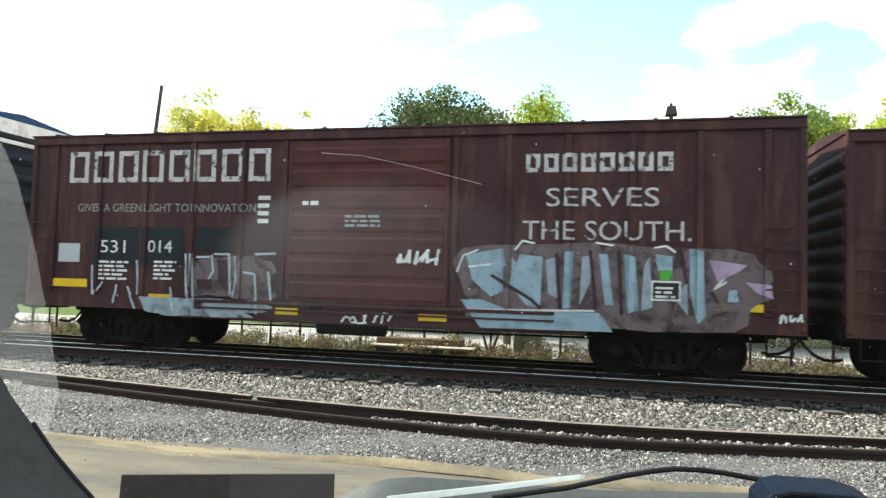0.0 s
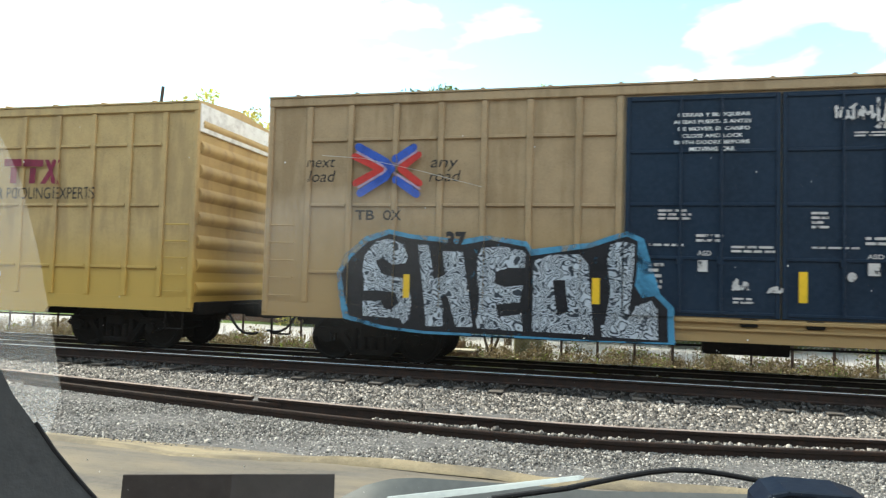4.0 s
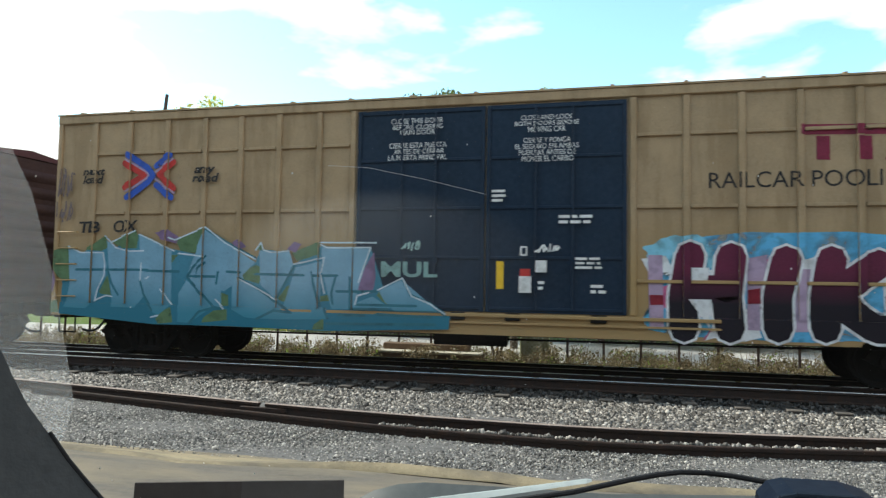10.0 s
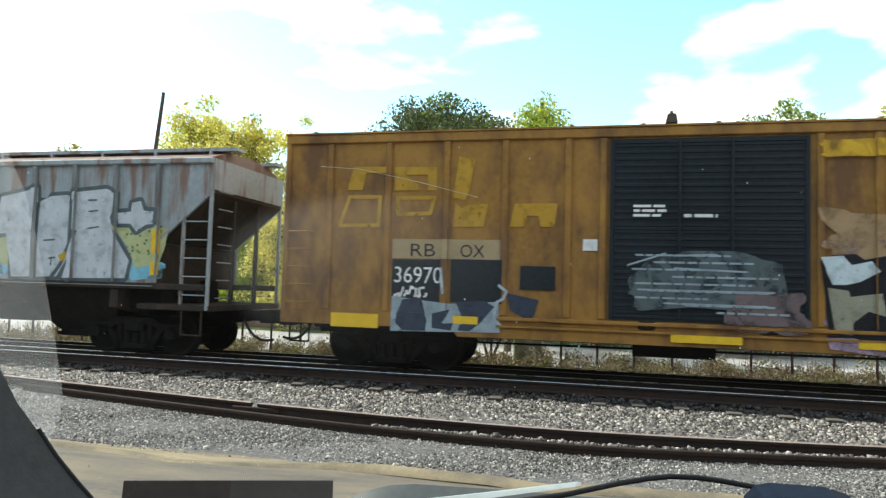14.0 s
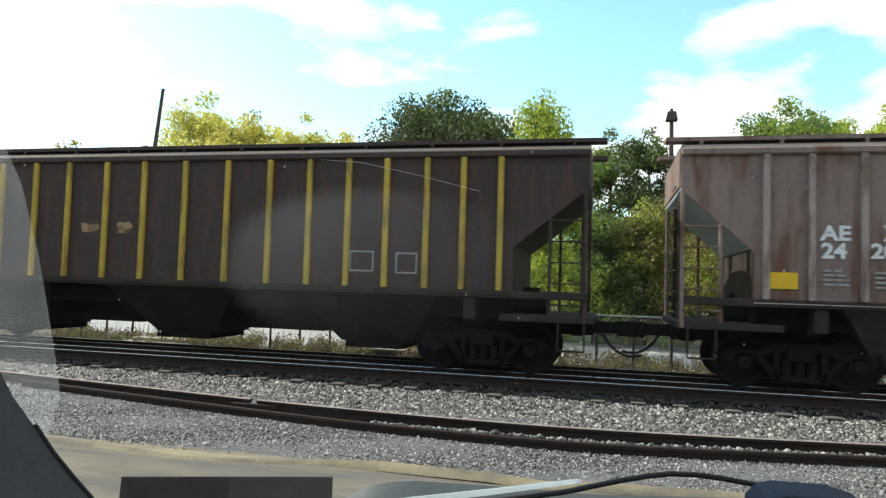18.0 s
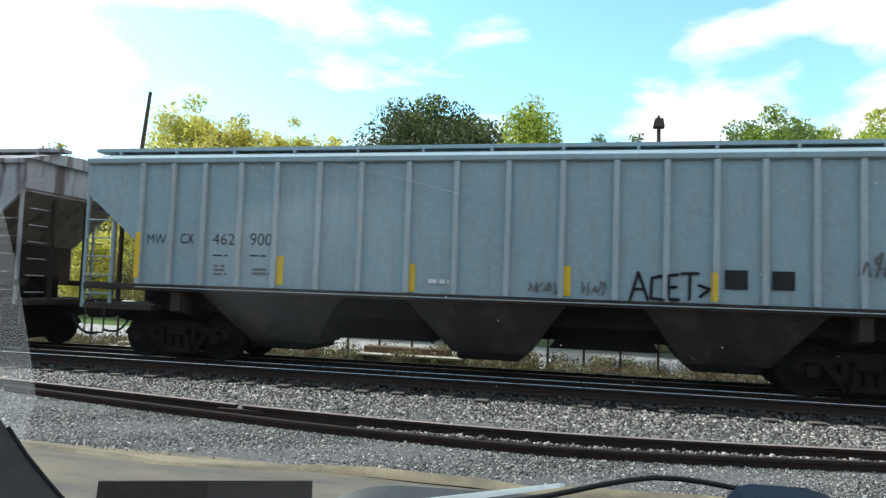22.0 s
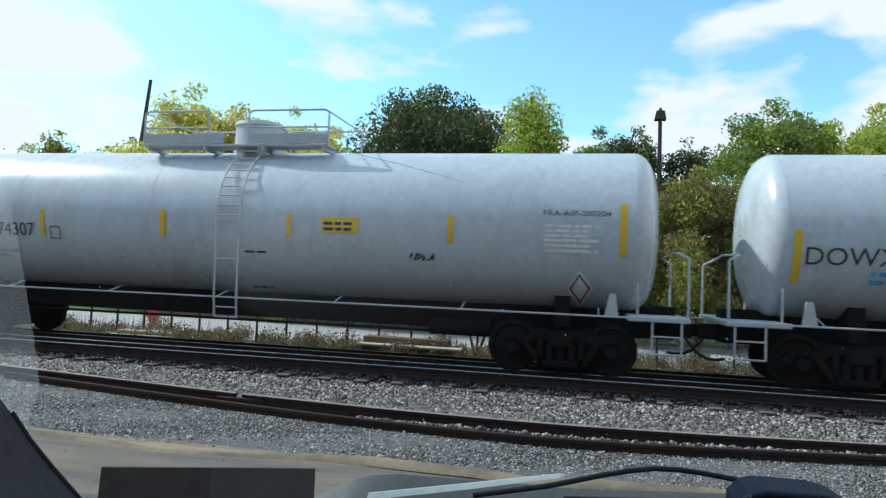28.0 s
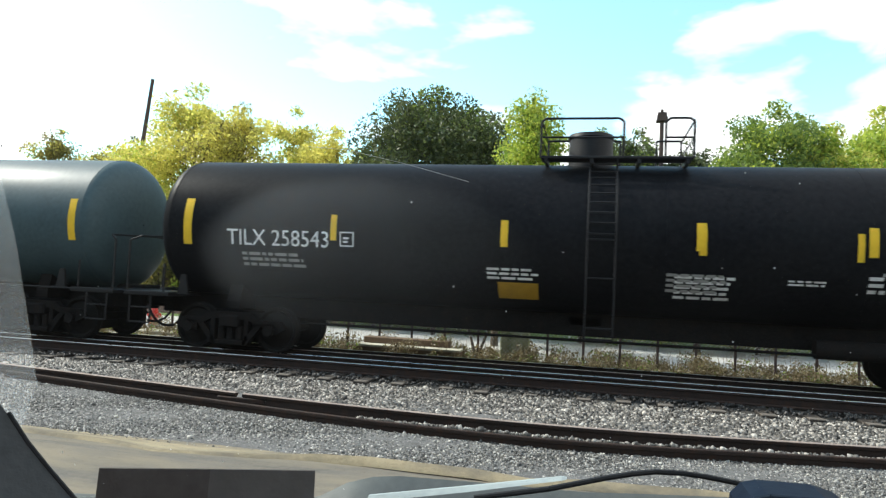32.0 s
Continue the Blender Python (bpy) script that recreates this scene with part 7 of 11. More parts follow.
s1.lay("sprayed_shapes", poly_bm([[(6.09, 2.06), (6.7, 1.98), (6.57, 1.88), (6.23, 1.69)], [(6.66, 1.7), (7.05, 1.66), (7.09, 1.43), (6.84, 1.52)]]), G["lilac"], "sprayed shapes of one colour")
s1.rect(5.31, 5.51, 1.70, 1.87, G["bgreen"], "panel")
s1.scrawl(-0.40, 0.55, 0.75, 0.96, M_WHITE, 11, 6, 0.035)
s1.scrawl(0.68, 1.48, 1.86, 2.17, M_WHITE, 12, 7, 0.05)
s1.box_frame(5.17, 5.65, 1.35, 1.69, 0.03, M_WHITE)
s1.rect(5.20, 5.61, 1.39, 1.64, M_BLACK, "panel")
s1.small(5.24, 5.59, 1.40, 1.62, M_WHITE, 3)
s1.scrawl(7.18, 7.51, 1.03, 1.21, M_WHITE, 13, 4, 0.035)
# blue boxcar
s2.lay("emblem", poly_bm([[(3.3, 4.31), (4.11, 4.29), (4.81, 3.16), (3.96, 3.16)], [(4.41, 4.27), (4.76, 4.26), (5.38, 3.16), (5.05, 3.16)], [(5.05, 4.25), (5.69, 4.24), (5.36, 3.58)]]), M_WHITE, "white slanted emblem bars")
s2.blob(1.20, 7.79, 0.71, 2.44, O["sky"], 21, 0.22, "paint_cloud", "sprayed background cloud")
s2.blob(2.07, 4.52, 0.70, 2.21, O["deep"], 22, 0.35, "paint_cloud", "sprayed background cloud")
s2.blob(6.66, 7.78, 0.89, 2.19, O["sky"], 24, 0.4, "paint_cloud", "sprayed background cloud")
s2.blob(5.09, 6.84, 1.21, 2.46, O["deep"], 23, 0.4, "paint_cloud", "sprayed background cloud")
s2.blob(-6.19, -1.58, 0.57, 2.33, O["deep"], 25, 0.3, "paint_cloud", "sprayed background cloud")
s2.blob(-1.17, -0.5, 1.67, 2.18, O["doorteal"], 610, 0.3, "paint_cloud", "dull overspray on the door", 0.3)
s2.blob(-0.97, 0.01, 0.69, 1.42, O["doorteal"], 611, 0.3, "paint_cloud", "dull overspray on the door", 0.3)
s2.blob(-0.56, -0.05, 1.69, 2.19, O["doorteal"], 612, 0.3, "paint_cloud", "dull overspray on the door", 0.3)
s2.blob(-0.23, 0.2, 1.5, 2.15, O["greyblue"], 613, 0.3, "paint_cloud", "dull overspray on the door", 0.3)
s2.blob(0.08, 1.3, 0.65, 0.97, O["doorteal"], 614, 0.3, "paint_cloud", "dull overspray on the door", 0.3)
s2.blob(-0.12, 0.97, 0.88, 1.83, O["ink"], 615, 0.3, "paint_cloud", "dull overspray on the door", 0.3)
s2.blob(-0.46, -0.09, 1.15, 1.85, O["ink"], 616, 0.3, "paint_cloud", "dull overspray on the door", 0.3)
s2.blob(1.24, 1.5, 1.8, 2.37, O["teald"], 617, 0.3, "paint_cloud", "dull overspray on the door", 0.3)
s2.blob(5.44, 5.85, 1.85, 2.28, O["deep"], 200, 0.1, "paint_cloud", "sprayed round spot", 0.0)
s2.blob(7.01, 7.36, 1.63, 2.00, O["deep"], 201, 0.1, "paint_cloud", "sprayed round spot", 0.0)
s2.blob(2.60, 2.98, 1.92, 2.28, O["deep"], 202, 0.1, "paint_cloud", "sprayed round spot", 0.0)
s2.blob(1.63, 1.98, 1.29, 1.62, O["deep"], 203, 0.1, "paint_cloud", "sprayed round spot", 0.0)
s2.blob(7.17, 7.56, 1.11, 1.51, O["deep"], 204, 0.1, "paint_cloud", "sprayed round spot", 0.0)
s2.blob(6.36, 6.61, 0.86, 1.13, O["deep"], 205, 0.1, "paint_cloud", "sprayed round spot", 0.0)
s2.lay("letter_glow", poly_bm([[(-6.05, 2.12), (-5.22, 2.25), (-3.82, 2.28), (-3.6, 1.87), (-3.3, 2.29), (-2.79, 2.25), (-1.71, 2.22), (-1.5, 1.54), (-1.2, 0.68), (-2.75, 0.7), (-3.76, 0.59), (-4.82, 0.59), (-5.82, 0.8)]]), O["purple"], "purple shadow behind the letters")
s2.strokes([[(-5.59, 1.97), (-5.52, 0.92)], [(-5.74, 2), (-5.32, 2.05), (-5.12, 1.91), (-5.15, 1.64), (-5.5, 1.54)], [(-5.41, 1.54), (-5.11, 1.32), (-5.08, 1.04), (-5.27, 0.92), (-5.66, 0.9)]], 0.33, G_LIMETAN, G["plumdk"])
s2.strokes([[(-4.77, 2.1), (-4.62, 0.8)], [(-4.72, 2.01), (-3.92, 2.07)], [(-4.6, 1.84), (-3.96, 1.88)], [(-4.64, 1.38), (-4.21, 1.42)], [(-4.72, 0.76), (-3.86, 0.84)]], 0.33, G_LIMETAN, G["plumdk"])
s2.strokes([[(-3.24, 2.06), (-3.5, 1.47), (-3.58, 0.75)], [(-3.24, 2.06), (-3.02, 1.48), (-2.65, 0.75)], [(-3.45, 1.27), (-2.86, 1.04)]], 0.33, G_LIMETAN, G["plumdk"])
s2.strokes([[(-2.44, 2.05), (-2.3, 0.77)], [(-2.59, 2.04), (-2.04, 2.11), (-1.8, 1.92), (-1.87, 1.63), (-2.32, 1.53)], [(-2.23, 1.51), (-1.78, 1.14), (-1.43, 0.72)]], 0.33, G_LIMETAN, G["plumdk"])
s2.strokes([[(-5.74, 1.97), (-5.63, 2), (-5.51, 0.87)], [(-5.56, 2), (-5.26, 2.03), (-5.14, 1.85), (-5.19, 1.61), (-5.5, 1.54), (-5.18, 1.35), (-5.13, 1.09), (-5.28, 0.96), (-5.47, 0.95)]], 0.035, G["plumdk"])
s2.strokes([[(-4.77, 2.02), (-3.94, 2.07)], [(-4.61, 2.01), (-4.53, 0.86)], [(-4.55, 1.8), (-4.02, 1.86)], [(-4.55, 1.37), (-4.21, 1.38)], [(-4.78, 0.76), (-3.93, 0.84)]], 0.035, G["plumdk"])
s2.strokes([[(-3.51, 0.71), (-3.46, 1.37), (-3.23, 2.03), (-2.99, 1.39), (-2.6, 0.7)], [(-3.49, 1.18), (-3.06, 1.08)], [(-2.49, 2.04), (-2.35, 0.77)], [(-2.59, 2.02), (-2.49, 2.08), (-2.04, 2.08), (-1.87, 1.88), (-1.96, 1.64), (-2.32, 1.55)], [(-2.23, 1.51), (-1.93, 1.23), (-1.53, 0.73)]], 0.035, G["plumdk"])
s2.lay("letter_fill", poly_bm([[(2.02, 2.22), (2.51, 2.17), (2.57, 1.89), (2.89, 2.2), (3.5, 2.48), (3.31, 2.16), (2.95, 1.9), (2.86, 1.69), (3.02, 1.39), (2.63, 1.13), (2.52, 0.66), (1.97, 0.69), (2.03, 1.05), (2.34, 1.52), (2.3, 1.78)], [(2.89, 1.67), (2.95, 1.9), (3.19, 2.01), (3.57, 1.81), (3.57, 1.61), (3.43, 1.46), (3.12, 1.4), (3.23, 1.25), (3.59, 1.16), (3.6, 0.73), (2.88, 0.66), (2.73, 0.77), (2.66, 1.08), (3.02, 1.39)]]), G_LIMETAN, "lime over tan sprayed letters")
s2.lay("letter_fill", poly_bm([[(3.59, 1.81), (3.97, 1.92), (4.06, 2.33), (4.35, 2.68), (4.52, 2.68), (4.53, 2.48), (4.36, 2.23), (4.26, 1.93), (4.14, 1.73), (4.51, 1.74), (4.53, 1.15), (4.39, 0.77), (3.62, 0.74), (3.62, 1.01), (3.78, 1.32), (4.04, 1.13), (4.08, 1.53), (3.82, 1.67)], [(4.84, 2.39), (4.94, 2.14), (5.32, 2.06), (5.51, 1.96), (5.52, 1.77), (5.0, 1.73), (4.91, 1.36), (4.72, 1.26), (4.54, 1.35), (4.55, 1.74), (4.8, 1.95)]]), G_LIMETAN, "lime over tan sprayed letters")
s2.lay("letter_fill", poly_bm([[(5.0, 1.71), (5.52, 1.77), (5.66, 1.73), (6.01, 1.69), (6.06, 1.4), (5.95, 0.85), (5.11, 0.83), (4.92, 0.87), (4.96, 1.22), (5.05, 1.41)], [(6.34, 2.13), (6.61, 2.18), (6.79, 1.95), (6.88, 1.43), (6.75, 0.98), (6.44, 0.87), (6.17, 0.93), (6.1, 1.21), (6.02, 1.78), (6.11, 2.03)]]), G_LIMETAN, "lime over tan sprayed letters")
s2.lay("sprayed_shapes", poly_bm([[(6.62, 1.54), (6.59, 1.4), (6.51, 1.32), (6.42, 1.31), (6.34, 1.39), (6.31, 1.53), (6.34, 1.66), (6.42, 1.75), (6.51, 1.75), (6.59, 1.67)], [(5.69, 1.41), (5.67, 1.35), (5.62, 1.31), (5.56, 1.31), (5.5, 1.34), (5.48, 1.4), (5.5, 1.46), (5.56, 1.5), (5.61, 1.5), (5.67, 1.47)], [(2.99, 1.7), (3.15, 1.8), (3.2, 1.6), (3.04, 1.52)]]), G["deep"], "sprayed shapes of one colour")
s2.strokes([[(2.02, 2.22), (2.51, 2.17), (2.57, 1.89), (2.89, 2.2), (3.5, 2.48), (3.31, 2.16), (2.95, 1.9), (2.86, 1.69), (3.02, 1.39), (2.63, 1.13), (2.52, 0.66), (1.97, 0.69), (2.03, 1.05), (2.34, 1.52), (2.3, 1.78), (2.02, 2.22)], [(2.89, 1.67), (2.95, 1.9), (3.19, 2.01), (3.57, 1.81), (3.57, 1.61), (3.43, 1.46), (3.12, 1.4), (3.23, 1.25), (3.59, 1.16), (3.6, 0.73), (2.88, 0.66), (2.73, 0.77), (2.66, 1.08), (3.02, 1.39), (2.89, 1.67)], [(3.59, 1.81), (3.97, 1.92), (4.06, 2.33), (4.35, 2.68), (4.52, 2.68), (4.53, 2.48), (4.36, 2.23), (4.26, 1.93), (4.14, 1.73), (4.51, 1.74), (4.53, 1.15), (4.39, 0.77), (3.62, 0.74), (3.62, 1.01), (3.78, 1.32), (4.04, 1.13), (4.08, 1.53), (3.82, 1.67), (3.59, 1.81)]], 0.05, G["plumdk"], None)
s2.strokes([[(4.84, 2.39), (4.94, 2.14), (5.32, 2.06), (5.51, 1.96), (5.52, 1.77), (5.0, 1.73), (4.91, 1.36), (4.72, 1.26), (4.54, 1.35), (4.55, 1.74), (4.8, 1.95), (4.84, 2.39)], [(5.0, 1.71), (5.52, 1.77), (5.66, 1.73), (6.01, 1.69), (6.06, 1.4), (5.95, 0.85), (5.11, 0.83), (4.92, 0.87), (4.96, 1.22), (5.05, 1.41), (5.0, 1.71)], [(6.34, 2.13), (6.61, 2.18), (6.79, 1.95), (6.88, 1.43), (6.75, 0.98), (6.44, 0.87), (6.17, 0.93), (6.1, 1.21), (6.02, 1.78), (6.11, 2.03), (6.34, 2.13)], [(6.62, 1.54), (6.59, 1.4), (6.51, 1.32), (6.42, 1.31), (6.34, 1.39), (6.31, 1.53), (6.34, 1.66), (6.42, 1.75), (6.51, 1.75), (6.59, 1.67), (6.62, 1.54)], [(5.69, 1.41), (5.67, 1.35), (5.62, 1.31), (5.56, 1.31), (5.5, 1.34), (5.48, 1.4), (5.5, 1.46), (5.56, 1.5), (5.61, 1.5), (5.67, 1.47), (5.69, 1.41)], [(2.99, 1.7), (3.15, 1.8), (3.2, 1.6), (3.04, 1.52), (2.99, 1.7)]], 0.05, G["plumdk"], None)
s2.blob(-0.24, 0.91, 3.07, 3.67, O["deep"], 28, 0.25, "paint_cloud", "sprayed background cloud")
s2.blob(1.62, 2.80, 3.39, 4.18, O["deep"], 29, 0.25, "paint_cloud", "sprayed background cloud")
s2.rect(7.14, 7.70, 2.76, 3.04, G["deep"], "panel")
s2.blob(1.26, 1.54, 3.34, 4.25, O["rustc"], 30, 0.3, "paint_cloud", "sprayed background cloud")
s2.blob(-1.67, -1.30, 2.79, 3.68, O["rustc"], 31, 0.3, "paint_cloud", "sprayed background cloud")
s2.rect(-6.89, -6.31, 2.66, 2.98, M_WHITE, "panel")
s2.rect(-6.89, -6.31, 2.22, 2.54, M_WHITE, "panel")
s2.rect(-6.15, -5.55, 2.21, 2.53, M_WHITE, "panel")
s2.blocks(-6.84, -6.35, 2.72, 2.93, 2, M_BLACK, 0.05)
s2.text("473", -6.84, -6.35, 2.26, 2.48, M_BLACK)
s2.text("549", -6.10, -5.60, 2.26, 2.47, M_BLACK)
s2.tape([(-7.67, -7.21, 1.42, 1.61), (-6.81, -6.35, 1.50, 1.65), (-6.79, -6.33, 1.18, 1.32)])
s2.small(6.42, 6.94, 2.37, 2.77, M_WHITE, 5)
s2.small(0.07, 0.87, 2.86, 2.94, M_WHITE, 1)
s2.small(-0.67, 0.66, 2.52, 2.60, M_WHITE, 1)
s2.strokes([[(-0.78, 4.12), (-0.7, 4.19), (-0.62, 4.1), (-0.78, 3.88), (-0.59, 3.87)], [(-0.51, 4.16), (-0.5, 3.89)], [(-0.55, 4.07), (-0.43, 4.07)], [(-0.38, 3.89), (-0.38, 4.05), (-0.29, 4.07)], [(-0.24, 4.02), (-0.15, 4.04), (-0.14, 3.89), (-0.24, 3.91), (-0.24, 4.02)], [(-0.08, 4.04), (-0.07, 3.89)], [(-0.0, 3.89), (-0.01, 4.04), (0.08, 4.02), (0.09, 3.89)], [(0.13, 4.13), (0.26, 4.15), (0.14, 3.89), (0.3, 3.88)], [(-0.79, 3.83), (0.28, 3.84)]], 0.035, M_FADED, None)
s2.strokes([[(-0.72, 3.51), (-0.72, 3.68), (-0.62, 3.59), (-0.56, 3.7), (-0.53, 3.51)], [(-0.47, 3.51), (-0.47, 3.65), (-0.39, 3.67)], [(-0.33, 3.72), (-0.33, 3.5)], [(-0.23, 3.69), (-0.32, 3.58), (-0.22, 3.5)], [(-0.57, 3.34), (-0.5, 3.42), (-0.4, 3.37), (-0.47, 3.29), (-0.57, 3.34)], [(-0.71, 3.28), (-0.23, 3.28)]], 0.035, M_FADED, None)
s2.scrawl(7.08, 7.65, 3.97, 4.39, G["red"], 34, 7, 0.04)
s2.small(-1.38, -1.07, 3.31, 3.57, M_WHITE, 3)
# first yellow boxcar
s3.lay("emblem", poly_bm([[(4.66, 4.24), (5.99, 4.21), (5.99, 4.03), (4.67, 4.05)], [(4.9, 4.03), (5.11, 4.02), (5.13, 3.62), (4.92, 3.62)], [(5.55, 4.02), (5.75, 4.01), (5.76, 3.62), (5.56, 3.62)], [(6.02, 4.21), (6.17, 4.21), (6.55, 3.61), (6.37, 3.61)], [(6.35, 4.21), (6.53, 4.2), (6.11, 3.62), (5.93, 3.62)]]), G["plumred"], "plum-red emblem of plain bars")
s3.text("RAILCAR POOLING EXPERTS", 3.43, 7.70, 3.18, 3.43, M_BLACK)
s3.text("CERRAR Y BLOQUEAR", -1.74, -0.58, 4.5, 4.56, M_WHITE, 0, 0.02)
s3.text("AMBAS PUERTAS ANTES", -1.8, -0.57, 4.38, 4.44, M_WHITE, 0, 0.02)
s3.text("DE MOVER EL CARRO", -1.73, -0.59, 4.26, 4.32, M_WHITE, 0, 0.02)
s3.text("CLOSE AND LOCK", -1.66, -0.7, 4.14, 4.2, M_WHITE, 0, 0.02)
s3.text("BOTH DOORS BEFORE", -1.78, -0.6, 4.03, 4.09, M_WHITE, 0, 0.02)
s3.text("MOVING CAR", -1.54, -0.82, 3.91, 3.98, M_WHITE, 0, 0.02)
s3.small(-2.03, -1.47, 2.75, 2.95, M_STENCIL, 3)
s3.small(-2.18, -1.44, 2.3, 2.37, M_STENCIL, 1)
s3.small(0.34, 0.62, 2.62, 2.92, M_STENCIL, 4)
s3.small(1.66, 2.25, 2.66, 2.91, M_STENCIL, 3)
s3.small(-1.42, -0.94, 2.38, 2.54, M_STENCIL, 2)
s3.small(-0.87, -0.1, 2.21, 2.35, M_STENCIL, 2)
s3.small(0.34, 1.08, 2.29, 2.35, M_STENCIL, 1)
s3.small(1.12, 1.62, 2.36, 2.52, M_STENCIL, 2)
s3.small(1.68, 2.46, 2.22, 2.35, M_STENCIL, 2)
s3.small(-2.18, -1.9, 1.58, 2.05, M_STENCIL, 5)
s3.small(2.08, 2.42, 1.6, 2.05, M_STENCIL, 6)
s3.small(-0.84, -0.51, 1.37, 1.49, M_STENCIL, 2)
s3.small(1.65, 2.03, 1.38, 1.45, M_STENCIL, 1)
s3.small(0.96, 1.76, 4.1, 4.2, M_STENCIL, 2)
s3.text("ASD", -1.4, -1.18, 2.15, 2.23, M_STENCIL, 0, 0.02)
s3.text("ASD", 1.14, 1.38, 2.14, 2.21, M_STENCIL, 0, 0.02)
s3.rect(-1.39, -1.24, 1.88, 2.07, M_STENCIL, "panel")
s3.rect(1.15, 1.32, 1.87, 2.07, M_STENCIL, "panel")
s3.rect(1.73, 2, 1.74, 1.96, M_STENCIL, "panel")
s3.blob(0.85, 0.99, 1.77, 1.92, M_STENCIL, 411, 0.02, "sticker", "round white sticker", 0.0)
s3.scrawl(0.68, 1.28, 4.37, 4.63, M_STENCIL, 41, 9, 0.04)
s3.scrawl(1.3, 1.72, 4.31, 4.73, M_STENCIL, 412, 8, 0.04)
s3.scrawl(1.26, 1.63, 4.21, 4.34, M_STENCIL, 413, 6, 0.04)
s3.scrawl(-0.31, -0.1, 1.55, 1.66, M_STENCIL, 414, 5, 0.04)
s3.scrawl(-0.85, -0.61, 1.58, 1.77, M_STENCIL, 415, 5, 0.04)
s3.lay("sprayed_shapes", poly_bm([[(2.72, 0.64), (2.65, 0.99), (2.87, 1.33), (3.06, 1.73), (3.59, 1.82), (4.84, 1.86), (5.09, 1.71), (5.25, 1.34), (5.34, 1.15), (5.35, 0.76)]]), G["plumdk"], "dark plum body of the bubble letters")
for k, box in enumerate(((2.84, 3.14, 1.6, 2.17), (3.05, 3.35, 1.61, 2.21), (3.47, 3.81, 1.74, 2.26), (3.66, 3.99, 1.67, 2.07), (4.13, 4.47, 1.74, 2.33), (4.33, 4.62, 1.69, 2.08), (4.84, 5.18, 1.74, 2.32))):
    s3.blob(*box, G["inkr"], 500 + k, 0.08, "paint_cloud", "dark sprayed dome", 0.0)
for k, box in enumerate(((3.22, 3.71, 1.13, 1.74), (3.62, 4.28, 1.12, 1.69), (4.37, 5.09, 1.23, 1.79), (4.25, 4.62, 1.31, 1.78), (2.7, 3.12, 0.67, 1.28), (3.1, 3.63, 0.71, 1.2), (3.61, 4.57, 0.69, 1.31), (4.54, 5.29, 0.74, 1.3))):
    s3.blob(*box, G["inkr"], 520 + k, 0.08, "letter_rim", "dark rim of a bubble", 0.0)
    s3.blob(box[0] + 0.07, box[1] - 0.07, box[2] + 0.06, box[3] - 0.06, G["red"], 540 + k, 0.10, "letter_fill", "dark red bubble", 0.0)
for k, box in enumerate(((5.28, 5.83, 0.72, 1.38), (5.48, 6, 1.61, 2.26))):
    s3.blob(*box, G["inkr"], 560 + k, 0.08, "letter_rim", "dark rim of a bubble", 0.0)
    s3.blob(box[0] + 0.10, box[1] - 0.10, box[2] + 0.08, box[3] - 0.08, G["redlit"], 570 + k, 0.10, "letter_fill", "bright red bubble", 0.0)
s3.strokes([[(3.69, 1.38), (3.92, 1.5)], [(3.7, 0.79), (3.79, 1.09), (4.02, 1.2)], [(4.44, 1.5), (4.62, 1.62)], [(4.67, 0.93), (4.81, 1.13), (5.03, 1.12)], [(5.45, 1.08), (5.56, 1.2)], [(5.65, 1.9), (5.88, 1.92)], [(4.17, 0.86), (4.4, 0.9)]], 0.04, G["pinkr"])
s3.lay("sprayed_shapes", poly_bm([[(5.22, 1.88), (5.29, 1.53), (5.45, 1.61), (5.48, 1.85), (5.56, 1.86), (5.54, 1.46), (5.39, 1.3), (5.22, 1.34)], [(5.76, 1.37), (6.04, 1.55), (6.19, 1.67), (6.11, 1.42), (6.06, 1.18), (6.3, 1.24), (6.62, 1.19), (6.64, 0.8), (6, 0.77), (5.94, 0.99), (6, 1.18), (5.87, 1.34)]]), G["tagwhite"], "pale sprayed arrow")
s3.lay("sprayed_shapes", poly_bm([[(6.13, 1.37), (6.21, 1.56), (6.4, 1.52), (6.4, 1.27), (6.17, 1.2)]]), O["deepl"], "blue sprayed wedge")
s3.strokes([[(5.78, 1.38), (6.19, 1.67), (6.1, 1.37), (6.15, 1.19), (6.43, 1.26), (6.64, 1.15)], [(6.14, 1.17), (6.18, 0.8)], [(6.25, 1.19), (6.29, 0.81)], [(6.35, 1.23), (6.39, 0.79)], [(6.45, 1.2), (6.49, 0.81)], [(5.22, 1.87), (5.3, 1.51), (5.45, 1.59), (5.48, 1.85)]], 0.04, G["navy"])
s3.blob(2.62, 2.81, 1.57, 1.81, O["deepl"], 581, 0.15, "paint_cloud", "blue sprayed dot", 0.0)
s3.blob(4.71, 4.88, 1.88, 2.1, O["deepl"], 582, 0.15, "paint_cloud", "blue sprayed dot", 0.0)
s3.blob(1.89, 2.78, 0.7, 1.06, O["skyl"], 583, 0.25, "paint_cloud", "pale blue overspray", 0.0)
s3.strokes([[(6.16, 2.32), (6.98, 2.39), (6.89, 1.79), (6.19, 1.77), (6.16, 2.32)], [(6.29, 1.79), (6.38, 2.25), (6.54, 1.8), (6.73, 2.28), (6.86, 1.88)], [(7.03, 2.39), (7.37, 2.36), (7.34, 1.8), (7.01, 1.79), (7.03, 2.39)], [(7.28, 2.27), (7.09, 1.87)], [(7.46, 1.95), (7.58, 1.76)], [(7.57, 1.95), (7.46, 1.75)]], 0.055, G["ink"])
s3.blob(6.60, 6.95, 1.53, 1.73, O["deepl"], 52, 0.15, "paint_cloud", "sprayed background cloud", 0.1)
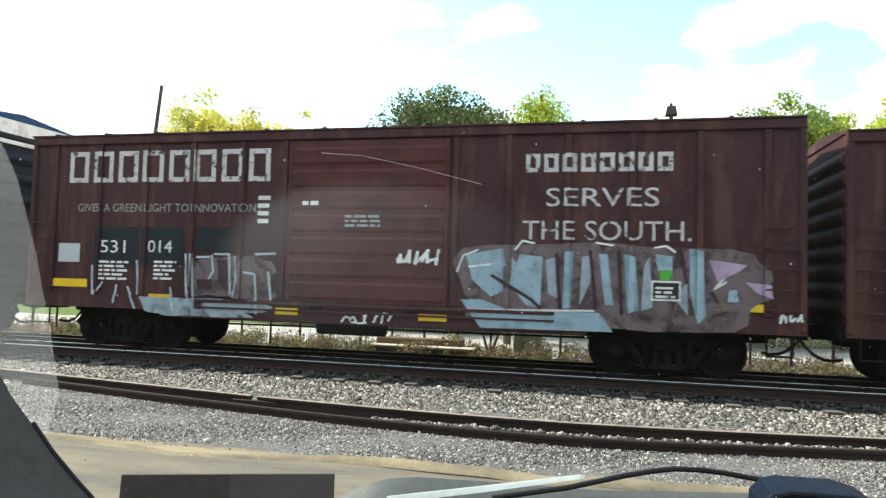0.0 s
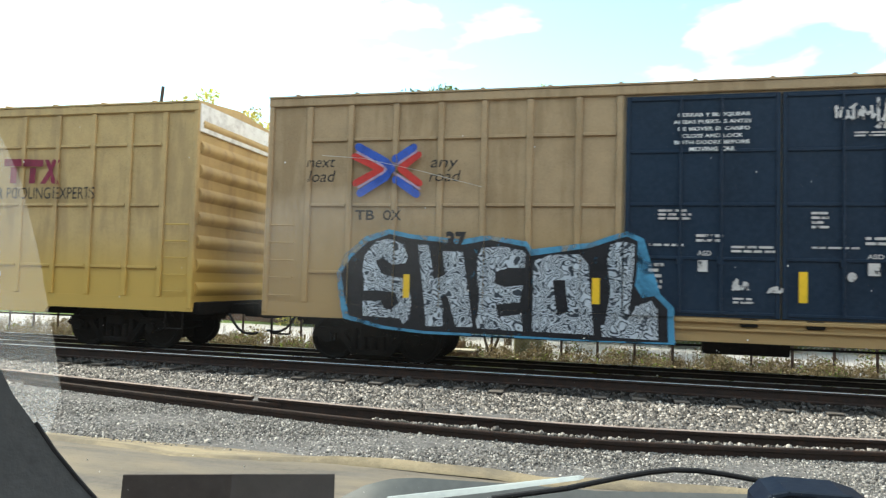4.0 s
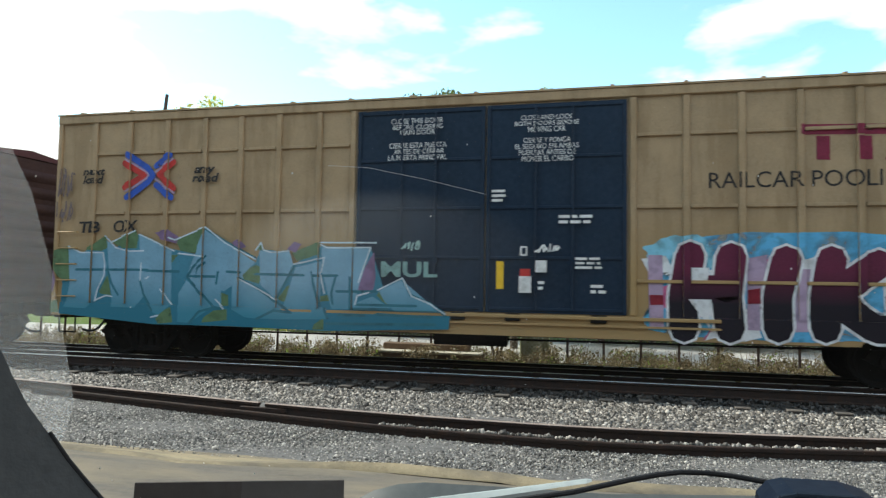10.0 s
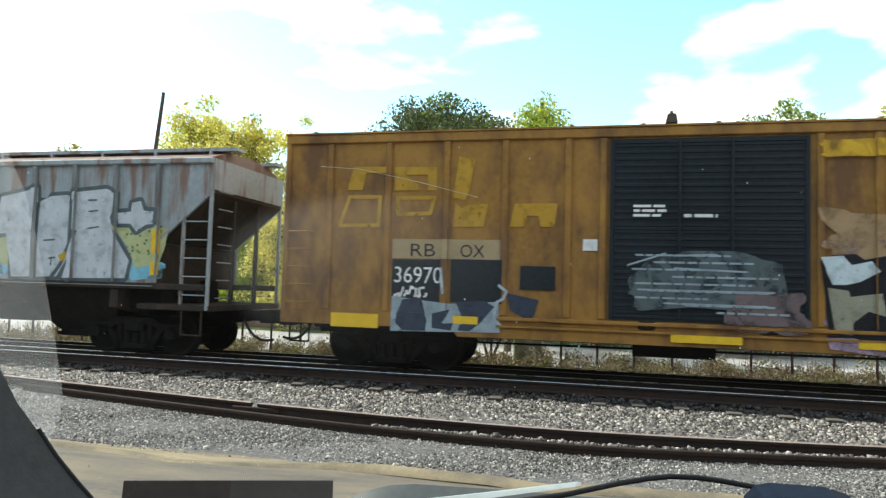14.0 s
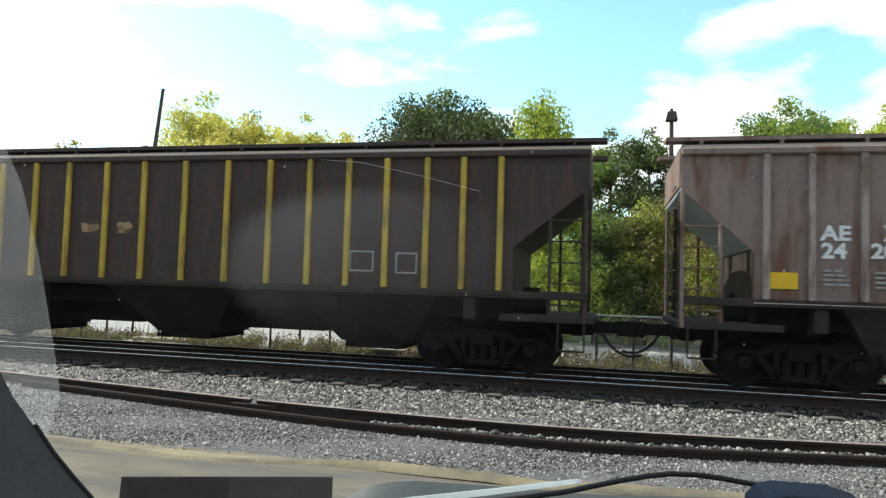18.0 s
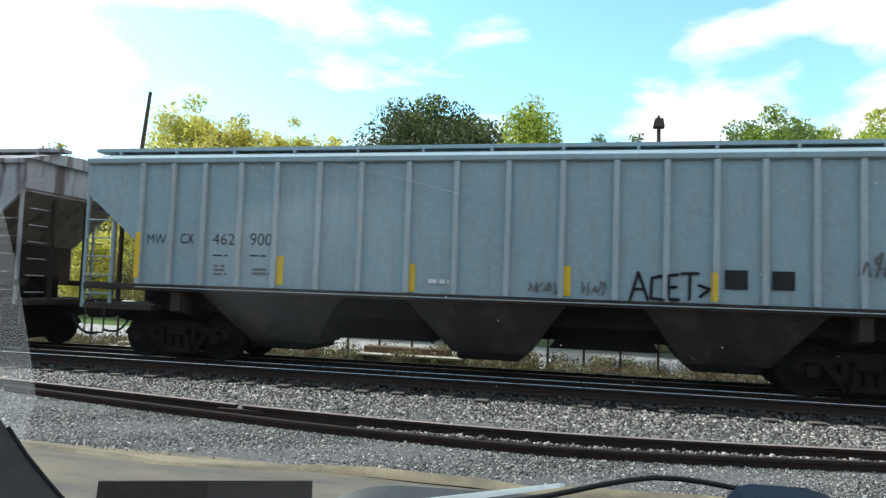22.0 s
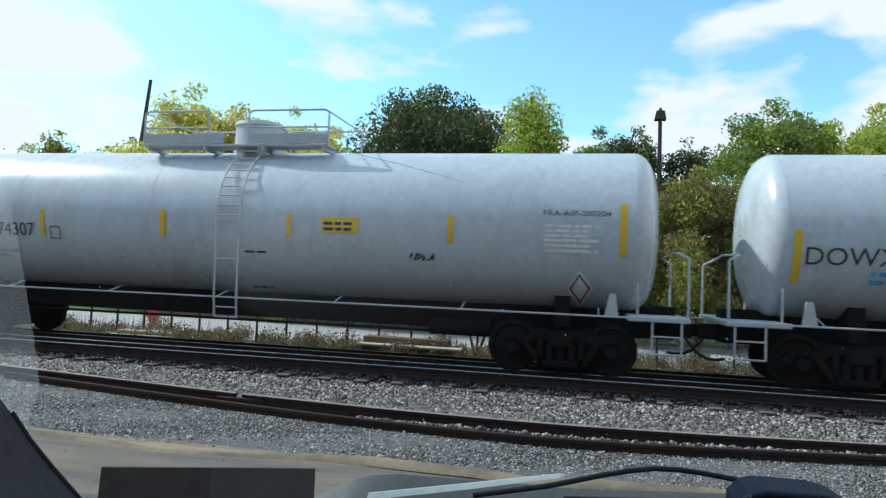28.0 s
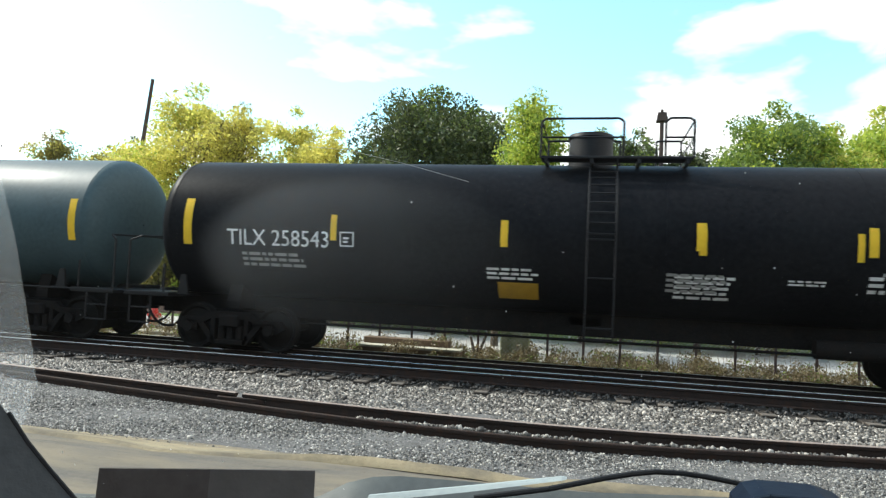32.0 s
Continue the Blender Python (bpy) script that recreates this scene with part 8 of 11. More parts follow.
s3.blob(6.71, 6.95, 1.21, 1.49, O["deepl"], 53, 0.15, "paint_cloud", "sprayed background cloud", 0.1)
s3.blob(6.52, 6.82, 0.83, 1.08, O["deepl"], 54, 0.2, "paint_cloud", "sprayed background cloud", 0.1)
s3.blob(8.01, 8.38, 1.73, 2.07, O["deepl"], 55, 0.3, "paint_cloud", "sprayed background cloud", 0.1)
s3.strokes([[(8.32, 2.7), (8.24, 2.02)]], 0.12, O["deepl"])
s3.blob(7.97, 8.42, 1.15, 1.58, O["purple"], 56, 0.3, "paint_cloud", "sprayed background cloud", 0.1)
s3.blob(7.05, 7.73, 1.21, 1.65, O["purple"], 57, 0.2, "paint_cloud", "sprayed background cloud", 0.1)
s3.strokes([[(7.12, 1.4), (7.12, 1.25), (7.68, 1.27), (7.68, 1.44)]], 0.03, M_WHITE)
s3.lay("letter_glow", poly_bm([[(-7.65, 0.86), (-7.77, 1.33), (-7.82, 1.69), (-7.65, 2.06), (-7.27, 2.4), (-6.81, 2.54), (-6.39, 2.45), (-5.41, 2.37), (-5.18, 2.38), (-4.92, 2.45), (-4.24, 2.34), (-4.15, 2.21), (-3.14, 2.34), (-2.84, 2.45), (-2.54, 2.54), (-2.26, 2.41), (-2.26, 1.82), (-2.31, 1.52), (-2.02, 1.52), (-1.77, 1.27), (-1.74, 0.65), (-2.94, 0.64), (-4.24, 0.64), (-6.07, 0.64), (-6.9, 0.7)]]), O["rimblue"], "sprayed blue outer rim")
s3.lay("letter_rim", poly_bm([[(-7.54, 0.92), (-7.64, 1.34), (-7.71, 1.69), (-7.54, 2), (-7.21, 2.3), (-6.8, 2.45), (-6.38, 2.37), (-5.41, 2.27), (-5.17, 2.27), (-4.91, 2.36), (-4.26, 2.25), (-4.17, 2.09), (-3.14, 2.25), (-2.84, 2.36), (-2.54, 2.45), (-2.36, 2.37), (-2.37, 1.82), (-2.43, 1.38), (-2.08, 1.45), (-1.87, 1.24), (-1.85, 0.68), (-2.94, 0.66), (-4.24, 0.68), (-6.08, 0.69), (-6.83, 0.75)]]), G["ink"], "black block behind the letters")
s3.lay("letter_fill", poly_bm([[(-7.31, 1.73), (-7.27, 2.06), (-7.07, 2.3), (-6.8, 2.37), (-6.51, 2.25), (-6.43, 2.02), (-6.51, 1.82), (-6.76, 1.81), (-6.94, 1.93), (-6.97, 1.77), (-6.68, 1.66), (-6.45, 1.61), (-6.34, 1.26), (-6.35, 0.91), (-6.48, 0.79), (-6.54, 0.9), (-7.26, 0.92), (-7.28, 1.23), (-6.89, 1.24), (-6.78, 1.1), (-6.69, 1.31), (-7.01, 1.38), (-7.23, 1.53)], [(-6.24, 2.26), (-6.04, 2.26), (-5.98, 1.97), (-5.93, 1.68), (-5.72, 1.74), (-5.79, 1.97), (-5.76, 2.15), (-5.4, 2.15), (-5.38, 1.75), (-5.42, 1.52), (-5.24, 1.18), (-5.18, 0.8), (-5.48, 0.79), (-5.57, 1.11), (-5.67, 1.34), (-5.81, 1.33), (-5.72, 1.1), (-5.71, 0.78), (-6.04, 0.78), (-6.12, 1.38), (-6.17, 1.85)], [(-5.12, 2.04), (-5.04, 2.22), (-4.65, 2.25), (-4.26, 2.17), (-4.27, 1.83), (-4.56, 1.83), (-4.78, 1.76), (-4.77, 1.59), (-4.63, 1.54), (-4.29, 1.61), (-4.36, 1.23), (-4.72, 1.25), (-4.78, 1.08), (-4.71, 1.03), (-4.33, 1.1), (-4.28, 0.76), (-5.09, 0.78), (-5.12, 0.9), (-5.05, 1.3), (-5.11, 1.64)], [(-4.12, 2), (-3.81, 2.12), (-3.32, 2.13), (-3.18, 1.97), (-3.17, 1.47), (-3.18, 1.03), (-3.07, 0.75), (-4.12, 0.77), (-4.01, 1.11), (-4.09, 1.44)], [(-2.86, 2.03), (-2.81, 2.31), (-2.6, 2.37), (-2.41, 2.31), (-2.42, 1.93), (-2.5, 1.49), (-2.5, 1.05), (-2.35, 1), (-2.18, 1.01), (-2.24, 1.17), (-2.39, 1.22), (-2.39, 1.27), (-2.13, 1.37), (-2.03, 1.23), (-2.01, 0.71), (-2.92, 0.73), (-2.95, 0.92), (-2.81, 0.98), (-2.8, 1.48)]]), P_MAZE, "letters filled with a fine maze")
s3.lay("letter_hole", poly_bm([[(-3.78, 1.67), (-3.57, 1.68), (-3.5, 1.13), (-3.7, 1.06)]]), G["ink"], "black hole of a letter")
s3.lay("letter_hole", poly_bm([[(-7.05, 1.95), (-6.91, 2), (-6.7, 1.88), (-6.36, 1.93), (-6.34, 1.61), (-6.68, 1.66), (-6.92, 1.71)], [(-7.39, 1.38), (-7.01, 1.4), (-6.65, 1.37), (-6.58, 1.19), (-6.71, 1.05), (-6.85, 1.08), (-6.93, 1.21), (-7.38, 1.19)], [(-6.01, 2.29), (-5.8, 2.3), (-5.79, 1.97), (-5.71, 1.72), (-5.9, 1.64), (-5.98, 1.97)], [(-5.75, 1.34), (-5.64, 1.3), (-5.48, 0.75), (-5.72, 0.74)], [(-4.79, 1.79), (-4.56, 1.87), (-4.19, 1.88), (-4.18, 1.59), (-4.63, 1.53), (-4.81, 1.59)], [(-4.78, 1.21), (-4.31, 1.27), (-4.25, 1.07), (-4.72, 1)]]), G["ink"], "black gaps between the letter arms")
s3.tape([(3.15, 3.28, 1.20, 1.68), (6.44, 6.57, 1.19, 1.67), (8.43, 8.56, 1.78, 2.27), (8.44, 8.57, 1.20, 1.66), (0.13, 0.26, 1.41, 1.91), (-3.11, -2.98, 1.28, 1.73), (-6.50, -6.38, 1.28, 1.71)])
s3.text("37", -5.72, -5.34, 2.18, 2.49, G["ink"], 0, 0.05)
s3.strokes([[(-7.46, 4.09), (-6.92, 3.8), (-6.78, 3.66), (-6.91, 3.51), (-7.4, 3.21)], [(-6.71, 3.84), (-6.38, 4.06)], [(-6.69, 3.46), (-6.3, 3.19)]], 0.15, G["blue"])
s3.strokes([[(-7.53, 3.91), (-7.0, 3.66), (-7.5, 3.4)], [(-6.28, 3.92), (-6.62, 3.67), (-6.25, 3.39)]], 0.13, G["brightred"])
s3.strokes([[(-7.48, 3.99), (-6.96, 3.72), (-6.9, 3.66), (-6.95, 3.6), (-7.44, 3.32)], [(-6.73, 3.72), (-6.31, 3.99)], [(-6.72, 3.58), (-6.24, 3.29)]], 0.04, G["lilac"])
s3.text("next", -8.48, -7.92, 3.71, 3.92, M_BLACK, 0.2)
s3.text("load", -8.46, -7.90, 3.43, 3.65, M_BLACK, 0.2)
s3.text("any", -6.04, -5.52, 3.68, 3.89, M_BLACK, 0.2)
s3.text("road", -6.06, -5.47, 3.42, 3.63, M_BLACK, 0.2)
s3.text("TB", -7.48, -7.10, 2.71, 2.89, M_BLACK, 0, 0.02)
s3.text("OX", -6.93, -6.58, 2.71, 2.89, M_BLACK, 0, 0.02)
# second yellow boxcar
s4.text("TB", -9.00, -8.64, 3.92, 4.14, M_BLACK)
s4.text("OX", -8.36, -7.96, 3.90, 4.13, M_BLACK)
s4.text("67", -8.97, -8.63, 3.47, 3.70, M_BLACK)
s4.text("60", -8.38, -7.97, 3.46, 3.69, M_BLACK)
s4.text("98", -7.50, -7.10, 3.43, 3.68, M_BLACK)
s4.text("next", -5.81, -5.32, 3.72, 3.84, M_BLACK, 0.2)
s4.text("load", -5.82, -5.34, 3.57, 3.70, M_BLACK, 0.2)
s4.text("any", -3.26, -2.85, 3.72, 3.86, M_BLACK, 0.2)
s4.text("road", -3.31, -2.79, 3.57, 3.71, M_BLACK, 0.2)
s4.strokes([[(-4.84, 4.18), (-4.35, 3.89), (-4.22, 3.74), (-4.34, 3.6), (-4.81, 3.3)], [(-4.15, 3.92), (-3.83, 4.14)], [(-4.13, 3.54), (-3.78, 3.27)]], 0.15, G["blue"])
s4.strokes([[(-4.92, 4.01), (-4.42, 3.75), (-4.9, 3.49)], [(-3.74, 4.0), (-4.07, 3.75), (-3.72, 3.47)]], 0.13, G["brightred"])
s4.strokes([[(-4.87, 4.08), (-4.38, 3.81), (-4.33, 3.74), (-4.38, 3.68), (-4.84, 3.41)], [(-4.17, 3.8), (-3.76, 4.07)], [(-4.16, 3.66), (-3.72, 3.36)]], 0.04, G["lilac"])
s4.text("IMPORTANT", -1.37, -0.93, 4.66, 4.75, M_WHITE)
s4.text("CLOSE THIS DOOR", -1.48, -0.83, 4.59, 4.66, M_WHITE)
s4.text("BEFORE CLOSING MAIN DOOR", -1.69, -0.62, 4.52, 4.59, M_WHITE)
s4.text("IMPORTANTE", -1.37, -0.89, 4.30, 4.37, M_WHITE)
s4.text("CIERRE ESTA PUERTA ANTES DE", -1.68, -0.57, 4.23, 4.30, M_WHITE)
s4.text("CERRAR LA PUERTA PRINCIPAL", -1.68, -0.58, 4.15, 4.23, M_WHITE)
s4.text("CLOSE AND LOCK", 0.96, 1.59, 4.62, 4.69, M_WHITE)
s4.text("DOORS BEFORE", 1.00, 1.55, 4.54, 4.61, M_WHITE)
s4.text("MOVING CAR", 1.06, 1.52, 4.46, 4.54, M_WHITE)
s4.text("CIERRE Y PONGA EL SEGURO", 0.83, 1.82, 4.25, 4.32, M_WHITE)
s4.text("EN LAS PUERTAS ANTES", 0.92, 1.74, 4.18, 4.25, M_WHITE)
s4.text("DE MOVER EL CARRO", 0.97, 1.70, 4.10, 4.18, M_WHITE)
s4.small(-2.15, -1.58, 2.94, 3.00, M_WHITE)
s4.small(-2.14, -1.74, 2.65, 2.84, M_WHITE)
s4.small(1.60, 1.96, 3.27, 3.41, M_WHITE)
s4.small(1.47, 1.99, 2.90, 2.96, M_WHITE)
s4.small(1.47, 1.99, 2.62, 2.80, M_WHITE)
s4.small(-2.14, -1.42, 1.61, 1.79, M_WHITE)
s4.small(-1.37, -1.21, 1.65, 1.71, M_WHITE)
s4.small(1.64, 2.01, 1.61, 1.80, M_WHITE)
s4.small(2.05, 2.33, 1.64, 1.79, M_WHITE)
s4.small(1.13, 1.27, 1.63, 1.70, M_WHITE)
s4.small(0.33, 0.59, 3.13, 3.17, M_WHITE)
s4.small(-8.19, -7.85, 2.77, 2.99, M_BLACK)
s4.small(-7.52, -7.07, 2.77, 2.96, M_BLACK)
s4.small(-6.55, -6.37, 2.76, 2.96, M_BLACK)
s4.rect(-1.61, -1.34, 2.71, 2.83, M_WHITE, "panel")
s4.box_frame(-0.41, -0.12, 2.16, 2.38, 0.02, M_WHITE)
s4.small(-0.39, -0.14, 2.18, 2.36, M_WHITE, 3)
s4.rect(-1.37, -1.18, 1.90, 2.09, M_WHITE, "panel")
s4.rect(1.13, 1.31, 1.89, 2.08, M_WHITE, "panel")
s4.text("ASD", -0.80, -0.57, 2.25, 2.34, M_WHITE)
s4.text("ASD", 1.67, 1.89, 2.23, 2.31, M_WHITE)
s4.text("70K", -0.67, -0.48, 2.74, 2.81, M_WHITE)
s4.scrawl(-1.37, -1.24, 2.26, 2.41, M_WHITE, 60, 4, 0.03)
s4.scrawl(-1.08, -0.91, 2.26, 2.42, M_WHITE, 61, 4, 0.03)
s4.scrawl(1.12, 1.23, 2.26, 2.40, M_WHITE, 62, 4, 0.03)
s4.scrawl(1.40, 1.55, 2.26, 2.40, M_WHITE, 63, 4, 0.03)
s4.box_frame(0.98, 1.13, 3.13, 3.28, 0.03, M_WHITE)
s4.tape([(-8.80, -8.61, 1.64, 2.44), (-6.50, -6.36, 0.99, 1.49), (-3.10, -2.96, 0.98, 1.49), (0.34, 0.47, 1.58, 2.06), (3.08, 3.18, 0.99, 1.45)])
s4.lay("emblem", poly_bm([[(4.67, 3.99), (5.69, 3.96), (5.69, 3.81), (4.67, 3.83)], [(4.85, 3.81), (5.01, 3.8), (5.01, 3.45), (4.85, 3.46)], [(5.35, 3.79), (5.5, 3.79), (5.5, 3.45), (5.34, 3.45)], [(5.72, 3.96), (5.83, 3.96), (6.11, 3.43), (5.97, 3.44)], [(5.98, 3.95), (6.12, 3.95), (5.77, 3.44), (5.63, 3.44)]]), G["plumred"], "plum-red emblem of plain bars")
s4.text("RAILCAR POOLING EXPERTS", 3.66, 7.01, 3.12, 3.37, M_BLACK)
s4.rect(4.53, 4.74, 1.45, 1.56, M_WHITE, "panel")
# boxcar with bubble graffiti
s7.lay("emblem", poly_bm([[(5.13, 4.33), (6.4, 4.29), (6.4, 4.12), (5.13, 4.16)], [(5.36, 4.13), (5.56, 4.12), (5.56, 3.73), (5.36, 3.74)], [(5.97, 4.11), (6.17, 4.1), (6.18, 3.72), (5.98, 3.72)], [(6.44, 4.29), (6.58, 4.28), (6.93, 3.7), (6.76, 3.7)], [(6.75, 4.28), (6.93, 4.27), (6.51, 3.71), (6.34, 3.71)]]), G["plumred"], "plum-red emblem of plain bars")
s7.text("RAILCAR POOLING EXPERTS", 3.71, 8.44, 3.30, 3.57, M_BLACK)
s7.blob(2.62, 8.99, 0.75, 2.56, O["sky"], 70, 0.1, "paint_cloud", "sprayed background cloud")
s7.blob(2.64, 3.85, 1.94, 2.52, O["skyl"], 71, 0.35, "paint_cloud", "sprayed background cloud")
s7.blob(6.36, 8.97, 1.99, 2.48, O["skyl"], 72, 0.35, "paint_cloud", "sprayed background cloud")
s7.blob(7.99, 8.97, 0.84, 1.33, O["aqua"], 73, 0.3, "paint_cloud", "sprayed background cloud")
s7.shards(2.81, 5.25, 0.75, 2.16, (G["pink"], G["white"],), 74, 9)
s7.lay("sprayed_shapes", poly_bm([[(2.72, 2.17), (2.96, 2.17), (2.98, 0.94), (2.75, 0.93)], [(4.28, 2.12), (4.6, 2.18), (4.55, 0.94), (4.28, 0.94)], [(5.02, 1.95), (5.25, 1.95), (5.21, 0.94), (4.98, 0.93)]]), G["lilac"], "sprayed shapes of one colour")
s7.lay("sprayed_shapes", poly_bm([[(6.28, 1.89), (6.55, 1.9), (6.54, 1.19), (6.3, 1.19)]]), G["white"], "sprayed shapes of one colour")
s7.strokes([[(3.41, 2.17), (3.29, 1.47), (3.3, 0.94)], [(4.05, 2.15), (3.97, 1.48), (4.02, 0.95)], [(3.36, 1.6), (3.97, 1.61)]], 0.46, G_PLUMNIGHT, G["white"])
s7.strokes([[(4.89, 2.11), (4.75, 1.49), (4.75, 0.97)], [(5.56, 2.11), (5.45, 1.5), (5.45, 0.99)], [(6.24, 2.05), (5.67, 1.6), (5.78, 1.29), (6.16, 1.01), (6.35, 1.01)]], 0.44, G_PLUMNIGHT, G["white"])
s7.strokes([[(6.83, 2.12), (6.77, 1.52), (6.81, 1.09), (7.12, 1.02), (7.3, 1.1), (7.32, 1.53), (7.28, 2.12)], [(7.84, 2.12), (7.79, 1.54), (7.82, 1.05)], [(7.84, 2.12), (8.25, 2.12), (8.44, 1.95), (8.38, 1.68), (7.93, 1.52)]], 0.45, G_PLUMNIGHT, G["white"])
s7.lay("sprayed_shapes", poly_bm([[(3.42, 1.96), (3.71, 1.96), (3.67, 1.73), (3.43, 1.71)], [(3.37, 1.43), (3.74, 1.43), (3.7, 0.96), (3.51, 1.24)], [(6.93, 1.94), (7.02, 2.02), (7.1, 1.86), (7.09, 1.29), (6.96, 1.26), (6.89, 1.64)], [(8.05, 1.89), (8.3, 1.93), (8.28, 1.78), (8.06, 1.54)]]), G["white"], "sprayed shapes of one colour")
s7.lay("sprayed_shapes", poly_bm([[(4.3, 1.6), (4.49, 1.63), (4.5, 1.38), (4.29, 1.37)], [(6.31, 1.54), (6.51, 1.54), (6.51, 1.37), (6.32, 1.36)], [(6.96, 1.7), (7.07, 1.7), (7.07, 1.44), (6.97, 1.44)], [(2.75, 1.49), (2.97, 1.49), (2.98, 1.33), (2.76, 1.32)]]), G["red"], "sprayed shapes of one colour")
s7.scrawl(8.94, 9.39, 2.78, 3.45, G["red"], 75, 8, 0.045)
s7.scrawl(8.45, 8.72, 0.91, 1.29, M_WHITE, 76, 5, 0.03)
s7.text("CLOSE THIS DOOR", -1.90, -0.90, 4.60, 4.70, M_WHITE)
s7.text("BEFORE CLOSING", -1.87, -0.91, 4.49, 4.58, M_WHITE)
s7.text("MAIN DOOR", -1.72, -1.06, 4.39, 4.48, M_WHITE)
s7.text("CIERRE ESTA PUERTA", -1.93, -0.83, 4.14, 4.24, M_WHITE)
s7.text("ANTES DE CERRAR", -1.84, -0.88, 4.03, 4.12, M_WHITE)
s7.text("LA PUERTA PRINCIPAL", -1.95, -0.82, 3.91, 4.01, M_WHITE)
s7.text("CLOSE AND LOCK", 0.54, 1.45, 4.57, 4.66, M_WHITE)
s7.text("BOTH DOORS BEFORE", 0.43, 1.56, 4.47, 4.55, M_WHITE)
s7.text("MOVING CAR", 0.67, 1.33, 4.35, 4.45, M_WHITE)
s7.text("CIERRE Y PONGA", 0.59, 1.42, 4.16, 4.25, M_WHITE)
s7.text("EL SEGURO EN AMBAS", 0.44, 1.56, 4.05, 4.14, M_WHITE)
s7.text("PUERTAS ANTES DE", 0.51, 1.50, 3.94, 4.03, M_WHITE)
s7.text("MOVER EL CARRO", 0.56, 1.47, 3.82, 3.92, M_WHITE)
s7.strokes([[(-7.68, 4.22), (-7.19, 3.92), (-7.06, 3.77), (-7.18, 3.63), (-7.64, 3.32)], [(-6.99, 3.96), (-6.68, 4.18)], [(-6.98, 3.57), (-6.62, 3.3)]], 0.13, G["blue"])
s7.strokes([[(-7.75, 4.04), (-7.26, 3.78), (-7.73, 3.53)], [(-6.59, 4.03), (-6.91, 3.78), (-6.57, 3.49)]], 0.13, G["brightred"])
s7.strokes([[(-7.7, 4.11), (-7.22, 3.84), (-7.17, 3.78), (-7.22, 3.71), (-7.67, 3.44)], [(-7.01, 3.83), (-6.61, 4.1)], [(-7.0, 3.69), (-6.56, 3.39)]], 0.04, G["lilac"])
s7.text("next", -8.77, -8.22, 3.81, 3.96, M_BLACK, 0.2, 0.03)
s7.text("load", -8.76, -8.25, 3.63, 3.79, M_BLACK, 0.2, 0.03)
s7.text("any", -6.10, -5.62, 3.79, 3.96, M_BLACK, 0.2, 0.03)
s7.text("road", -6.14, -5.53, 3.61, 3.78, M_BLACK, 0.2, 0.03)
s7.text("TB", -8.81, -8.30, 2.59, 2.82, M_BLACK, 0.1, 0.02)
s7.text("OX", -7.96, -7.38, 2.60, 2.84, M_BLACK, 0.1, 0.02)
s7.lay("sprayed_shapes", poly_bm([[(-9.2, 0.88), (-9.17, 1.6), (-8.87, 1.94), (-9.05, 2.3), (-8.7, 2.16), (-8.1, 2.19), (-8.13, 2.44), (-7.87, 2.28), (-7.17, 2.2), (-7.32, 2.55), (-6.55, 2.25), (-6.38, 2.18), (-5.85, 2.12), (-5.79, 2.66), (-5.29, 2.35), (-4.66, 1.99), (-4.56, 2.25), (-4.04, 2.2), (-3.84, 1.95), (-3.24, 2.09), (-3.29, 2.31), (-2.25, 2.28), (-2.51, 1.43), (-2.18, 1.41), (-1.99, 1.54), (-1.62, 1.71), (-1.44, 1.41), (-1.08, 1.28), (-0.72, 1.05), (-0.74, 0.8), (-3.13, 0.7), (-5.16, 0.73), (-6.9, 0.72)]]), P_UPLOW, "deep teal body of the piece")
s7.lay("sprayed_shapes", poly_bm([[(-9.42, 1.93), (-9.42, 2.21), (-9.07, 2.3), (-8.96, 2.03), (-8.86, 1.83), (-9.04, 1.55), (-9.29, 1.65), (-9.42, 1.82)], [(-9.42, 1.15), (-9.27, 1.16), (-9.19, 0.9), (-9.42, 0.9)], [(-8.62, 2.23), (-8.14, 2.53), (-8.07, 2.28), (-8.22, 2.2)], [(-7.97, 2.39), (-7.41, 2.63), (-7.34, 2.5), (-7.37, 2.26), (-7.69, 2.26)], [(-6.48, 2.45), (-5.81, 2.69), (-5.88, 2.15), (-6.34, 2.21)], [(-8.25, 1.35), (-8.05, 1.71), (-8.01, 1.57), (-7.95, 1.29), (-8.19, 1.31)], [(-6.8, 1.91), (-6.58, 2.13), (-6.4, 2.13), (-6.62, 1.86), (-6.79, 1.7)], [(-6.73, 1.43), (-6.61, 1.44), (-6.5, 1.15), (-6.61, 1.23)], [(-6.85, 0.82), (-6.74, 0.97), (-6.51, 1.08), (-6.45, 0.77), (-6.79, 0.73)], [(-5.75, 0.89), (-5.53, 1.03), (-5.24, 1.06), (-5.23, 0.85), (-5.8, 0.78)], [(-5.46, 1.26), (-5.41, 1.39), (-5.24, 1.34), (-5.22, 1.13), (-5.35, 1.12)]]), G["leafg"], "moss green shadow shapes")
